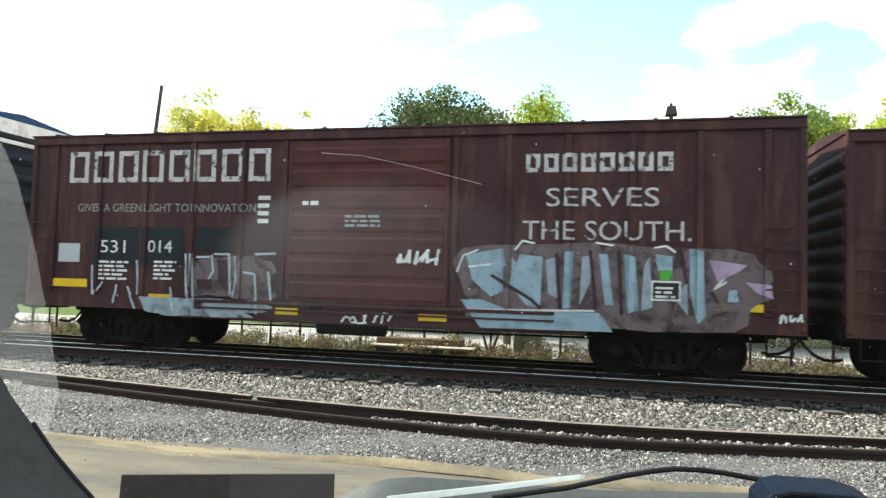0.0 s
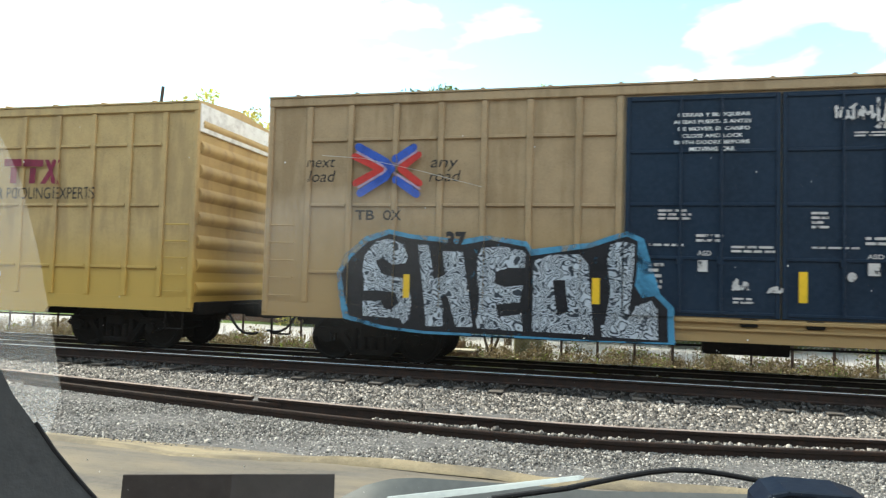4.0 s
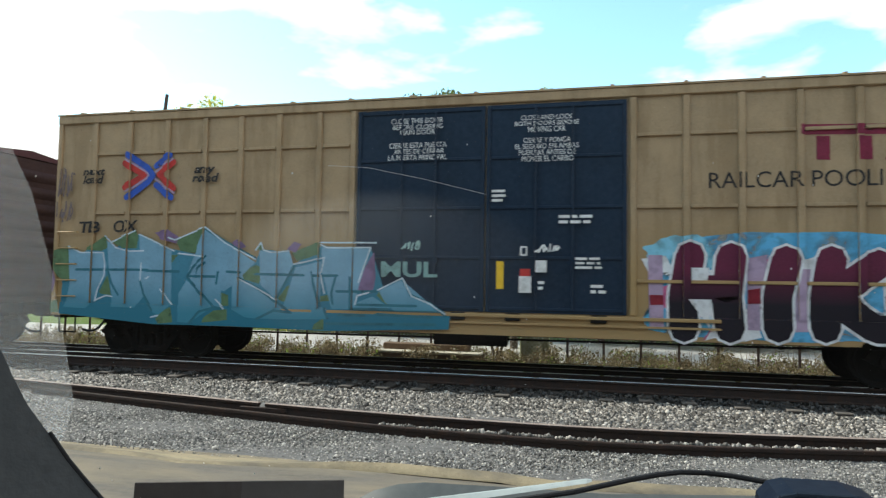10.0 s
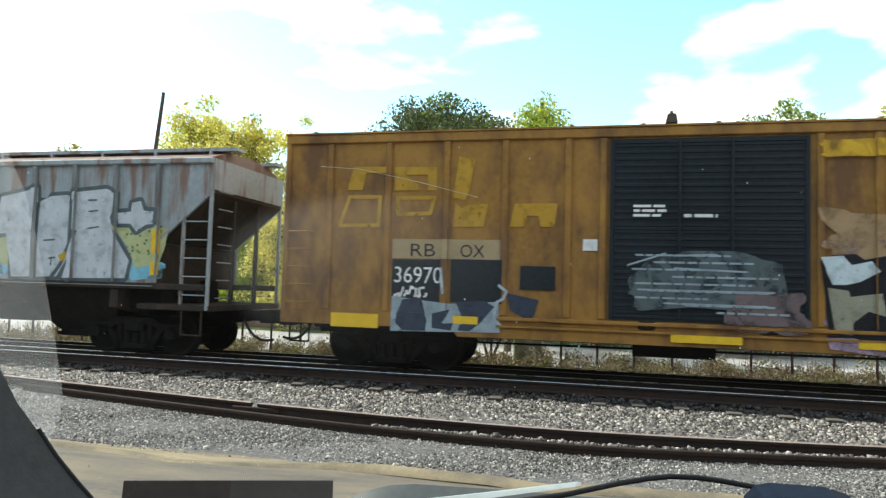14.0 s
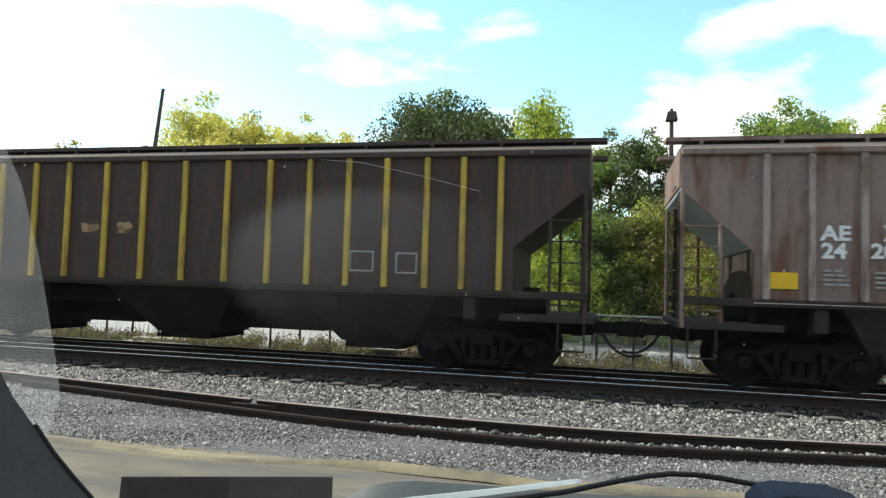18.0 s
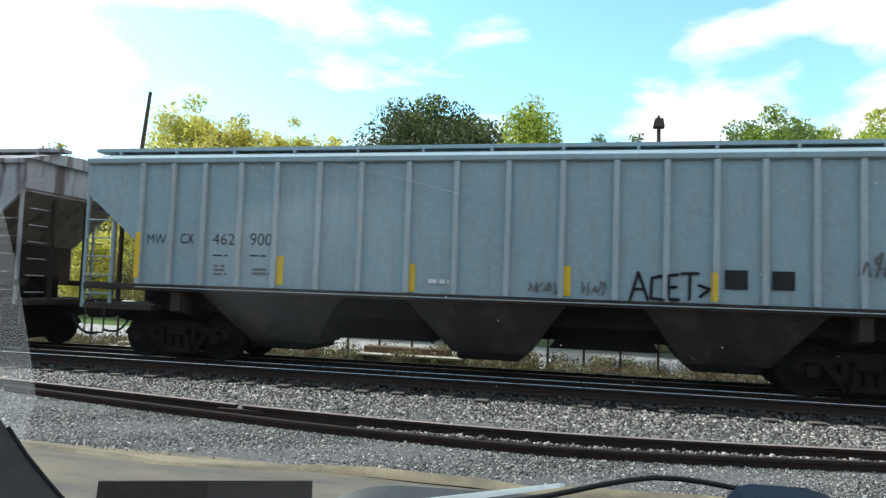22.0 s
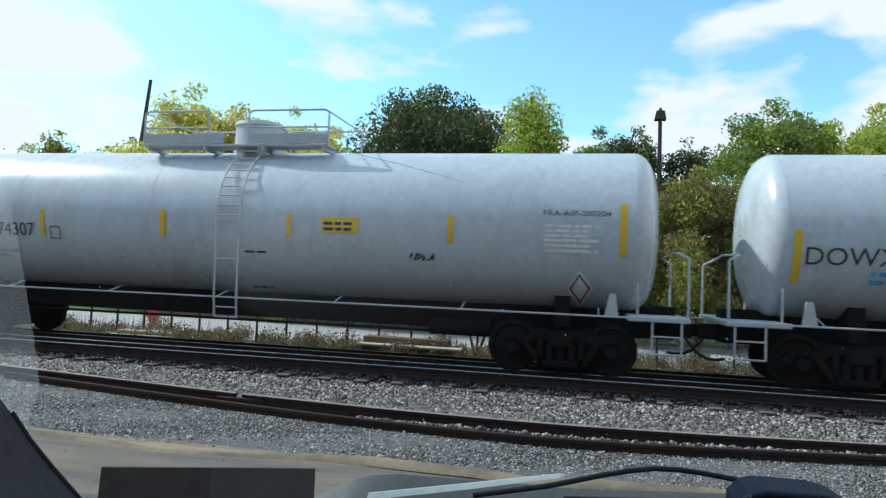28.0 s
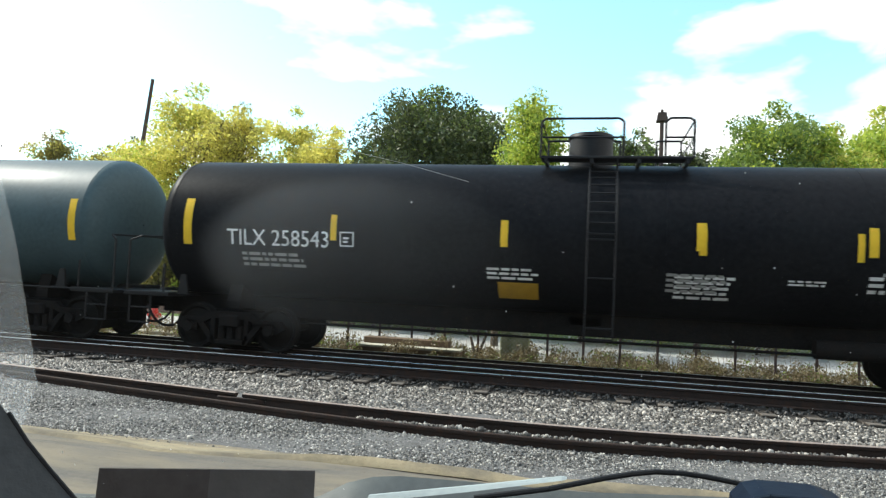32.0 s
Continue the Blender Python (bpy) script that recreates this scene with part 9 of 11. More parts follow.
s7.lay("sprayed_shapes", poly_bm([[(-4.95, 1.81), (-4.65, 1.94), (-4.47, 1.87), (-4.57, 1.57), (-4.89, 1.65), (-5, 1.71)], [(-4.16, 1.29), (-3.98, 1.53), (-3.85, 1.58), (-3.8, 1.32), (-4.06, 1.23)], [(-3.89, 2.18), (-3.64, 2.28), (-3.31, 2.39), (-3.31, 2.15), (-3.77, 2.02)], [(-3.33, 1.34), (-3.04, 1.4), (-3.06, 1.27), (-3.28, 1.25)], [(-2.11, 1.39), (-1.99, 1.27), (-1.86, 1.2), (-2.07, 1.47)], [(-3.37, 0.82), (-3.18, 0.95), (-3.18, 0.72), (-3.42, 0.72)], [(-4.66, 2.23), (-4.54, 2.37), (-4.49, 2.23)]]), G["leafg"], "moss green shadow shapes")
s7.lay("sprayed_shapes", poly_bm([[(-9.05, 2.3), (-8.74, 2.17), (-8.16, 2.18), (-8.18, 2.06), (-8.08, 1.89), (-8.11, 1.68), (-8.28, 1.4), (-8.34, 1.18), (-8.54, 1), (-9.08, 1.02), (-8.98, 1.49), (-8.83, 1.83), (-8.94, 2.03)], [(-8.1, 2.42), (-7.87, 2.28), (-7.52, 2.2), (-7.2, 2.21), (-7.27, 1.96), (-7.27, 1.6), (-7.14, 1.32), (-7.36, 1.04), (-7.92, 1.05), (-7.93, 1.27), (-7.99, 1.57), (-7.97, 1.89), (-8.06, 2.11)], [(-7.32, 2.55), (-6.95, 2.39), (-6.55, 2.25), (-6.71, 2.07), (-6.82, 1.91), (-6.84, 1.75), (-6.64, 1.65), (-6.75, 1.43), (-6.6, 1.23), (-6.52, 1.12), (-6.79, 0.9), (-7, 1), (-7.17, 1.32), (-7.25, 1.64), (-7.23, 2.01), (-7.18, 2.21)], [(-5.79, 2.66), (-5.46, 2.45), (-4.66, 1.99), (-4.97, 1.83), (-5.02, 1.71), (-4.86, 1.53), (-5.17, 1.52), (-5.33, 1.41), (-5.49, 1.46), (-5.54, 1.25), (-5.38, 1.1), (-5.55, 1.12), (-6.01, 1.5), (-6.16, 1.73), (-6.1, 1.92), (-5.77, 2.1), (-5.85, 2.13)], [(-6.18, 1.62), (-5.57, 1.09), (-5.86, 1.02), (-6.07, 0.77), (-6.34, 0.78), (-6.36, 1.34)], [(-5.01, 1.66), (-4.65, 1.51), (-4.13, 1.22), (-3.9, 1.04), (-4.23, 1.07), (-4.53, 0.89), (-4.84, 0.91), (-5.14, 1.06), (-5.15, 1.47)]]), P_UPFACE, "pale blue letter faces")
s7.lay("sprayed_shapes", poly_bm([[(-4.58, 2.22), (-4.35, 2.2), (-3.94, 2.22), (-3.84, 1.92), (-4, 1.65), (-4.2, 1.29), (-4.54, 1.55), (-4.43, 1.89)], [(-3.8, 1.9), (-3.26, 2.02), (-3.28, 1.89), (-3.46, 1.81), (-3.38, 1.51), (-3.28, 1.16), (-3.13, 1.1), (-3.13, 0.92), (-4.12, 0.89), (-4.59, 0.9), (-4.43, 1), (-3.91, 1.18), (-3.76, 1.3), (-3.81, 1.6)], [(-3.27, 2.3), (-2.27, 2.25), (-2.51, 1.64), (-2.56, 1.23), (-2.2, 1.37), (-2.01, 1.25), (-1.84, 1.16), (-2.56, 1.12), (-3.04, 1.12), (-3.07, 1.42), (-2.97, 1.71), (-3.24, 1.81)], [(-2.07, 1.47), (-1.63, 1.69), (-1.49, 1.41), (-1.1, 1.25), (-0.85, 1.06), (-1.71, 1.05), (-1.95, 1.27)]]), P_UPFACE, "pale blue letter faces")
s7.lay("sprayed_shapes", poly_bm([[(-9.42, 1.82), (-9.42, 1.82), (-9.35, 1.6), (-9.4, 1.32), (-9.42, 1.37)], [(-2.48, 1.53), (-2.36, 1.9), (-2.18, 2.2), (-2.14, 1.73), (-2.2, 1.43), (-2.48, 1.43)], [(-3.99, 2.25), (-3.84, 2.4), (-3.69, 2.35), (-3.81, 2.18)], [(-6.95, 2.58), (-6.67, 2.65), (-6.39, 2.49), (-6.44, 2.36), (-6.78, 2.44)], [(-5.19, 2.38), (-5.03, 2.44), (-4.87, 2.3), (-5.03, 2.23)]]), G["purple"], "purple sprayed accents")
s7.strokes([[(-8.83, 1.81), (-7.1, 1.82)], [(-7.14, 1.8), (-6.37, 1.79)], [(-6.16, 1.7), (-5.55, 1.7)], [(-5.28, 1.8), (-4.99, 1.79)], [(-4.65, 1.76), (-3.63, 1.75)], [(-3.45, 1.74), (-2.93, 1.75)], [(-8.03, 1.76), (-7.94, 1.52), (-7.78, 1.3)], [(-7.26, 1.6), (-7.17, 1.32), (-6.95, 1)], [(-5.77, 2.11), (-6.04, 1.89), (-6.17, 1.68), (-5.87, 1.4), (-5.54, 1.09)], [(-5.78, 1.98), (-5.91, 1.87), (-5.98, 1.69)], [(-6.07, 0.77), (-5.86, 1), (-5.5, 1.09), (-5.35, 1.07)], [(-5.51, 1.56), (-5.48, 1.79)], [(-5.01, 1.68), (-4.65, 1.51), (-3.87, 1.03), (-4.23, 1.06), (-4.58, 0.89)], [(-3.84, 1.92), (-4, 1.62), (-4.2, 1.28)], [(-3.46, 1.81), (-3.38, 1.51), (-3.28, 1.16)], [(-3.18, 1.12), (-3.11, 0.94)], [(-2.97, 1.71), (-3.05, 1.42), (-3.02, 1.22)], [(-2.66, 1.72), (-2.65, 1.13), (-1.9, 1.14)], [(-2.53, 1.21), (-1.35, 1.21)], [(-2.13, 1.04), (-1.08, 1.01)], [(-2.89, 1.01), (-2.36, 1.01)], [(-2.94, 1.45), (-2.13, 1.46)], [(-1.62, 1.71), (-1.46, 1.41), (-1.08, 1.26), (-0.81, 1.05)], [(-5.79, 2.66), (-5.3, 2.38), (-4.66, 2.07)], [(-3.13, 0.84), (-0.99, 0.88)]], 0.05, G["teald"])
s7.strokes([[(-9.05, 2.3), (-8.74, 2.17), (-8.18, 2.17), (-8.13, 1.95)], [(-8.13, 1.95), (-8.13, 1.71), (-8.28, 1.4), (-8.34, 1.15)], [(-8.34, 1.17), (-8.07, 1.28), (-7.92, 1.26)], [(-8.14, 2.52), (-7.87, 2.27), (-7.52, 2.2), (-7.2, 2.21)], [(-7.97, 2.39), (-7.41, 2.63)], [(-7.32, 2.55), (-6.95, 2.4), (-6.49, 2.21)], [(-7.25, 1.96), (-7.26, 1.61)], [(-6.63, 2.48), (-6.48, 2.43), (-5.79, 2.69)], [(-5.79, 2.69), (-5.35, 2.38), (-4.66, 2.05)], [(-6.38, 2.16), (-5.81, 2.1)], [(-7.13, 1.64), (-7.06, 1.68)], [(-6.75, 1.43), (-6.6, 1.23), (-6.5, 1.13)], [(-5.51, 1.25), (-5.32, 1.07)], [(-5.01, 1.66), (-4.65, 1.5), (-4.18, 1.27)], [(-4.66, 2.23), (-4.55, 2.38), (-4.49, 2.23), (-4.3, 2.18), (-3.94, 2.22)], [(-3.84, 1.96), (-3.54, 2.02), (-3.21, 2.09), (-3.26, 1.81)], [(-3.29, 2.34), (-3.15, 2.28), (-2.25, 2.28), (-2.48, 1.63)], [(-3.29, 2.38), (-2.14, 2.37)], [(-2.09, 1.49), (-1.62, 1.72)], [(-2.54, 1.21), (-2.5, 1.38), (-2.27, 1.44)], [(-1.62, 1.72), (-1.44, 1.39), (-1.08, 1.25), (-0.81, 1.07)], [(-6.96, 0.86), (-6.79, 0.9)], [(-3.29, 1.81), (-3.19, 1.41)]], 0.03, G["paleline"])
s7.text("MUL", -2.04, -0.96, 1.75, 2.02, G["mintd"], 0.0, 0.03)
s7.scrawl(-9.36, -8.96, 3.35, 4.02, G["mauve"], 84, 6, 0.028)
s7.scrawl(-9.38, -8.98, 2.80, 3.30, G["mauve"], 85, 6, 0.028)
s7.scrawl(-1.64, -1.26, 2.22, 2.41, G["mint"], 87, 6, 0.03)
s7.small(0.03, 0.30, 3.11, 3.36, M_WHITE)
s7.small(1.22, 1.81, 2.71, 2.90, M_WHITE)
s7.small(1.51, 2.01, 1.92, 2.15, M_WHITE)
s7.small(1.77, 2.04, 1.50, 1.69, M_WHITE)
s7.small(0.87, 0.98, 1.55, 1.74, M_WHITE)
s7.rect(0.82, 1.02, 1.85, 2.06, M_WHITE, "panel")
s7.rect(0.53, 0.75, 1.49, 1.78, M_WHITE, "panel")
s7.rect(0.55, 0.73, 1.78, 1.91, G["brightred"], "panel")
s7.box_frame(0.55, 0.68, 2.14, 2.31, 0.03, M_WHITE)
s7.scrawl(0.82, 1.27, 2.20, 2.36, M_WHITE, 86, 6, 0.03)
s7.tape([(0.13, 0.26, 1.55, 2.04)])
s15.rect(-3.87, -3.16, 2.50, 3.74, O["greyblue"], "panel", "blue-grey repainted panel")
s15.rect(-3.04, -2.42, 2.51, 3.72, O["greyblue"], "panel", "blue-grey repainted panel")
s15.rect(-2.32, -1.48, 2.51, 3.71, O["greyblue"], "panel", "blue-grey repainted panel")
s15.rect(-1.27, -0.53, 2.52, 3.70, O["greyblue"], "panel", "blue-grey repainted panel")
s15.rect(-0.33, 0.29, 2.53, 3.69, O["greyblue"], "panel", "blue-grey repainted panel")
s15.rect(1.32, 1.95, 2.54, 3.66, O["greyblue"], "panel", "blue-grey repainted panel")
# maroon boxcar
s8.blocks(-8.05, -7.77, 2.33, 2.63, 1, M_WHITE, 0.05)
s8.blocks(-7.19, -6.47, 2.34, 2.66, 2, M_WHITE, 0.05)
s8.blocks(-5.97, -5.67, 2.34, 2.65, 1, M_WHITE, 0.05)
s8.text("75", -8.20, -7.77, 1.68, 2.00, M_WHITE)
s8.text("98", -7.10, -6.65, 1.69, 2.01, M_WHITE)
s8.text("79", -5.93, -5.48, 1.67, 2.01, M_WHITE)
s8.small(-8.24, -7.81, 1.28, 1.53, M_WHITE, 2)
s8.small(-7.00, -6.61, 1.27, 1.52, M_WHITE, 2)
s8.small(-8.38, -7.80, 0.83, 0.90, M_WHITE, 1)
s8.tape([(-8.39, -7.97, 0.94, 1.15), (-4.89, -4.45, 0.75, 0.91), (-2.43, -2.03, 0.76, 0.89), (0.24, 0.72, 0.76, 0.89), (2.11, 2.56, 0.77, 0.88), (4.59, 4.96, 0.83, 0.93)])
s8.text("CLOSE AND LOCK DOORS", -0.43, 0.90, 3.38, 3.46, M_WHITE)
s8.text("BEFORE MOVING CAR", -0.35, 0.81, 3.29, 3.37, M_WHITE)
s8.small(-1.11, -0.34, 2.87, 2.95, M_WHITE, 1)
s8.small(-0.07, 0.52, 2.28, 2.34, M_WHITE, 1)
s8.small(-1.08, -0.36, 1.81, 1.88, M_WHITE, 1)
s8.box_frame(0.20, 0.36, 2.06, 2.22, 0.03, M_WHITE)
s8.rect(0.15, 0.41, 1.80, 2.00, M_WHITE, "panel")
s8.rect(0.64, 1.06, 1.85, 2.01, M_WHITE, "panel")
s8.rect(-0.48, 0.15, 1.35, 1.61, P_PATCH, "panel")
s8.small(1.36, 1.64, 1.42, 1.62, M_WHITE)
s8.blob(1.91, 2.86, 1.15, 2.44, O["mint"], 90, 0.4, "paint_cloud", "sprayed background cloud")
s8.blob(2.46, 3.26, 1.55, 2.02, O["mint"], 91, 0.4, "paint_cloud", "sprayed background cloud")
s8.blob(3.22, 3.97, 1.13, 1.76, O["mint"], 92, 0.12, "paint_cloud", "sprayed background cloud")
s8.blob(3.39, 3.80, 1.27, 1.60, P_MAROON, 93, 0.1, "paint_cloud", "sprayed background cloud")
s8.blob(-8.89, -8.53, 1.16, 1.65, O["mint"], 95, 0.3, "paint_cloud", "sprayed background cloud")
s8.blob(-8.36, -6.05, 2.03, 2.31, O["pale"], 96, 0.4, "paint_cloud", "sprayed background cloud")
s8.scrawl(3.27, 4.06, 1.83, 2.13, M_WHITE, 97, 8, 0.03)
s8.box_frame(-5.02, -4.75, 2.30, 2.61, 0.02, M_WHITE)
s8.lay("sprayed_shapes", poly_bm([[(-6.36, 1.3), (-5.51, 1.29), (-5.64, 0.99), (-5.94, 1.2), (-5.98, 0.81), (-6.29, 0.82)], [(-5.28, 1.99), (-5.12, 1.94), (-5.16, 1.5)], [(-4.01, 0.89), (-3.61, 1.07), (-3.6, 0.78), (-4.06, 0.76)], [(-3.39, 1.18), (-2.94, 1.2), (-2.94, 1.06), (-3.44, 1.04)], [(-2.62, 1.42), (-2.34, 1.43), (-2.5, 1.11)], [(-2.5, 1.26), (-2.06, 0.99), (-1.74, 0.98), (-1.95, 0.85), (-2.38, 0.96)], [(-4.04, 1.69), (-3.87, 1.75), (-3.88, 1.45), (-4.0, 1.48)]]), G["mintd"], "sprayed shapes of one colour")
s8.blob(-4.13, -2.51, 0.76, 2.03, O["mintd"], 980, 0.3, "paint_cloud", "sprayed background cloud")
s8.blob(-2.61, -1.53, 0.78, 1.54, O["pale"], 981, 0.3, "paint_cloud", "sprayed background cloud")
s8.blob(-5.52, -4.79, 0.84, 1.99, O["mauve"], 982, 0.4, "paint_cloud", "sprayed background cloud")
s8.strokes([[(-4.47, 2.09), (-4.17, 2.07), (-3.99, 1.8)], [(-3.54, 2.08), (-3.2, 2.04), (-3.01, 1.67), (-2.29, 1.53)], [(-4.01, 1.05), (-4.04, 1.75), (-3.76, 1.81), (-3.18, 1.56)], [(-2.84, 1.46), (-2.89, 1.2), (-2.61, 1.1)], [(-2.29, 1.48), (-1.91, 1.44), (-1.9, 1.13), (-2.06, 0.97), (-1.52, 0.84)], [(-5.3, 1.94), (-5.0, 2.0), (-4.81, 1.84)], [(-5.49, 0.83), (-5.32, 1.17), (-5.28, 1.44)], [(-3.95, 0.89), (-3.72, 1.01), (-3.61, 0.96)]], 0.04, G["pale"])
s8.scrawl(3.91, 4.33, 0.81, 1.02, M_WHITE, 100, 5, 0.035)
s8.tape([(8.17, 8.64, 0.94, 1.1)])
s8.small(7.9, 8.33, 1.44, 1.55, M_WHITE, 1)
s8.blob(5.19, 5.66, 0.92, 1.81, O["mint"], 101, 0.4, "paint_cloud", "sprayed background cloud")
# orange boxcar
s9.rect(-5.57, -3.53, 2.12, 2.48, P_BUFF, "panel", "buff number panel")
s9.text("RB", -5.21, -4.74, 2.16, 2.40, M_BLACK)
s9.text("OX", -4.27, -3.82, 2.16, 2.39, M_BLACK)
s9.rect(-5.56, -4.64, 1.29, 2.10, P_BLACKDOOR, "panel")
s9.rect(-4.44, -3.49, 1.33, 2.12, P_BLACKDOOR, "panel")
s9.text("36970", -5.51, -4.60, 1.67, 1.97, M_WHITE)
s9.scrawl(-5.51, -4.84, 1.39, 1.61, M_WHITE, 110, 7, 0.04)
s9.strokes([[(-6.63, 2.72), (-6.45, 3.27), (-5.84, 3.27), (-5.86, 2.73), (-6.63, 2.72)], [(-5.48, 2.94), (-5.49, 3.25), (-4.78, 3.25), (-4.86, 2.96), (-5.48, 2.94)]], 0.07, G["dull"])
s9.lay("sprayed_shapes", poly_bm([[(-6.50, 3.40), (-6.39, 3.85), (-5.72, 3.84), (-5.72, 3.72), (-6.12, 3.72), (-6.20, 3.40)], [(-5.56, 3.39), (-5.56, 3.83), (-4.75, 3.82), (-4.74, 3.39), (-4.92, 3.39), (-4.92, 3.68), (-5.36, 3.68), (-5.36, 3.50), (-5.10, 3.50), (-5.10, 3.39)], [(-4.43, 3.25), (-4.34, 4.01), (-4.03, 3.95), (-4.13, 3.38), (-4.2, 3.20)], [(-4.42, 2.71), (-4.38, 3.17), (-4.27, 3.05), (-4.2, 2.85), (-4.12, 3.12), (-3.77, 3.14), (-3.85, 2.72)], [(-3.38, 2.72), (-3.29, 3.14), (-2.53, 3.14), (-2.58, 2.72), (-2.82, 2.72), (-2.86, 2.92), (-3.06, 2.92), (-3.12, 2.72)]]), G["dull"], "sprayed shapes of one colour")
s9.lay("sprayed_shapes", poly_bm([[(-5.55, 1.42), (-5.05, 1.36), (-4.4, 1.30), (-3.55, 1.37), (-3.50, 0.82), (-5.55, 0.77)]]), G["greyblue"], "sprayed shapes of one colour")
s9.lay("sprayed_shapes", poly_bm([[(-5.44, 1.10), (-5.34, 1.36), (-4.98, 1.40), (-4.99, 1.06), (-5.12, 1.28), (-5.25, 1.20), (-5.20, 1.04), (-4.86, 0.98), (-4.88, 0.80), (-5.31, 0.79), (-5.45, 0.92)], [(-4.76, 0.86), (-4.76, 1.12), (-4.44, 1.20), (-4.50, 1.06), (-4.62, 1.04), (-4.58, 0.94), (-4.36, 0.96), (-4.40, 0.82)], [(-4.33, 1.34), (-3.80, 1.38), (-3.62, 1.28), (-3.86, 0.98), (-4.06, 0.82), (-4.28, 0.83), (-4.20, 1.05)], [(-3.40, 1.53), (-2.83, 1.42), (-2.95, 1.03), (-3.10, 1.10), (-3.33, 1.22)]]), G["slate"], "sprayed shapes of one colour")
s9.strokes([[(-3.54, 1.66), (-3.40, 1.56), (-3.46, 1.42), (-3.58, 1.36), (-3.62, 1.10), (-3.50, 0.95)], [(-4.62, 1.95), (-4.57, 1.50)]], 0.05, G["pale"])
s9.rect(-2.08, -1.83, 2.31, 2.51, M_WHITE, "panel")
s9.rect(-6.73, -5.79, 0.81, 1.07, M_YELLOW, "panel")
s9.rect(-4.37, -3.91, 0.95, 1.09, M_YELLOW, "panel")
s9.rect(-3.17, -2.55, 1.60, 2.02, P_BLACKDOOR, "panel")
s9.lay("emblem", poly_bm([[(4.09, 3.55), (4.3, 3.66), (4.89, 3.22), (4.76, 3.07)], [(5.68, 3.65), (5.61, 3.44), (5.09, 3.18), (5.0, 3.29)], [(4.76, 3.07), (4.96, 3.18), (5.01, 2.35), (4.85, 2.46)]]), G["greyblue"], "faded crossed emblem")
s9.lay("emblem", poly_bm([[(4.24, 3.26), (4.65, 3.14), (4.32, 2.66), (4.21, 2.72)], [(5.21, 3.08), (5.7, 3.26), (5.7, 3.05), (5.33, 2.67)]]), G["orange"], "faded red emblem arms")
s9.blob(1.70, 5.78, 2.22, 2.60, O["lilac"], 117, 0.4, "paint_cloud", "sprayed background cloud")
s9.blob(1.72, 7.55, 0.64, 1.39, O["lilac"], 118, 0.35, "paint_cloud", "sprayed background cloud")
s9.blob(1.63, 2.80, 2.08, 3.07, O["tan"], 119, 0.5, "paint_cloud", "sprayed background cloud")
s9.blob(6.45, 7.43, 1.06, 2.18, O["lilac"], 121, 0.35, "paint_cloud", "sprayed background cloud")
s9.lay("sprayed_shapes", poly_bm([[(1.75, 1.01), (3.13, 0.91), (4.18, 0.76), (4.74, 0.91), (5.3, 0.94), (5.55, 0.68), (6.38, 0.98), (6.37, 1.13), (7.21, 1.03), (7.01, 0.75), (5.42, 0.64), (2.9, 0.68), (1.82, 0.79)]]), O["lilac"], "lilac field below the letters")
s9.lay("sprayed_shapes", poly_bm([[(1.67, 2.2), (1.86, 2.3), (2.2, 2.32), (2.33, 2.23), (2.69, 2.31), (3.65, 2.33), (4.23, 2.31), (4.85, 2.38), (5.02, 2.43), (5.41, 2.37), (5.52, 2.28), (6.33, 2.28), (6.35, 1.76), (6.43, 1.25), (6.27, 0.99), (5.79, 1.02), (5.55, 0.72), (5.39, 0.74), (5.3, 0.98), (4.74, 0.96), (4.57, 1.06), (4.18, 0.79), (3.83, 0.94), (3.12, 0.95), (2.4, 0.92), (1.8, 1.06)]]), G["ink"], "black block behind the letters")
s9.lay("sprayed_shapes", poly_bm([[(1.68, 2.26), (2.02, 2.29), (2.14, 2.14), (2.43, 2.21), (2.54, 2.04), (2.25, 1.87), (2.05, 1.82), (1.86, 1.82)], [(2.79, 2.26), (3.12, 2.29), (3.3, 2.12), (3.44, 2.29), (3.59, 2.3), (3.61, 1.9), (3.38, 1.83), (2.74, 1.83), (2.71, 2.02)], [(3.83, 2.24), (4.37, 2.28), (4.48, 1.88), (3.93, 1.83), (3.76, 1.95)], [(4.52, 2.26), (4.77, 2.3), (4.82, 1.89), (4.64, 1.85)], [(4.91, 2.33), (5.13, 2.35), (5.18, 1.75), (4.89, 1.74)], [(5.5, 2.23), (5.99, 2.26), (5.98, 1.88), (5.56, 1.78)]]), G["skywhite"], "pale upper letter faces")
s9.lay("sprayed_shapes", poly_bm([[(1.79, 1.77), (2.09, 1.73), (2.12, 1.63), (2.36, 1.67), (2.56, 1.7), (2.62, 1.33), (2.38, 1.41), (2.16, 1.22), (2.15, 1.02), (1.9, 1.04)], [(3.11, 1.65), (3.61, 1.81), (3.81, 1.78), (3.77, 1.15), (3.18, 1.08), (3.1, 1.35)], [(3.86, 1.79), (4.21, 1.82), (4.63, 1.4), (4.76, 1.14), (4.35, 1.12), (4.13, 1.47)], [(4.89, 1.7), (6.35, 1.76), (6.36, 1.52), (5.61, 1.49), (4.9, 1.45)], [(4.72, 1.44), (5.26, 1.46), (5.42, 1.13), (5.05, 1.1)], [(5.63, 1.47), (5.95, 1.48), (6.09, 1.19), (5.84, 1.02)], [(5.42, 2.05), (5.51, 2.11), (5.55, 1.81), (5.43, 1.78)]]), G["dustcream"], "cream lower letter faces")
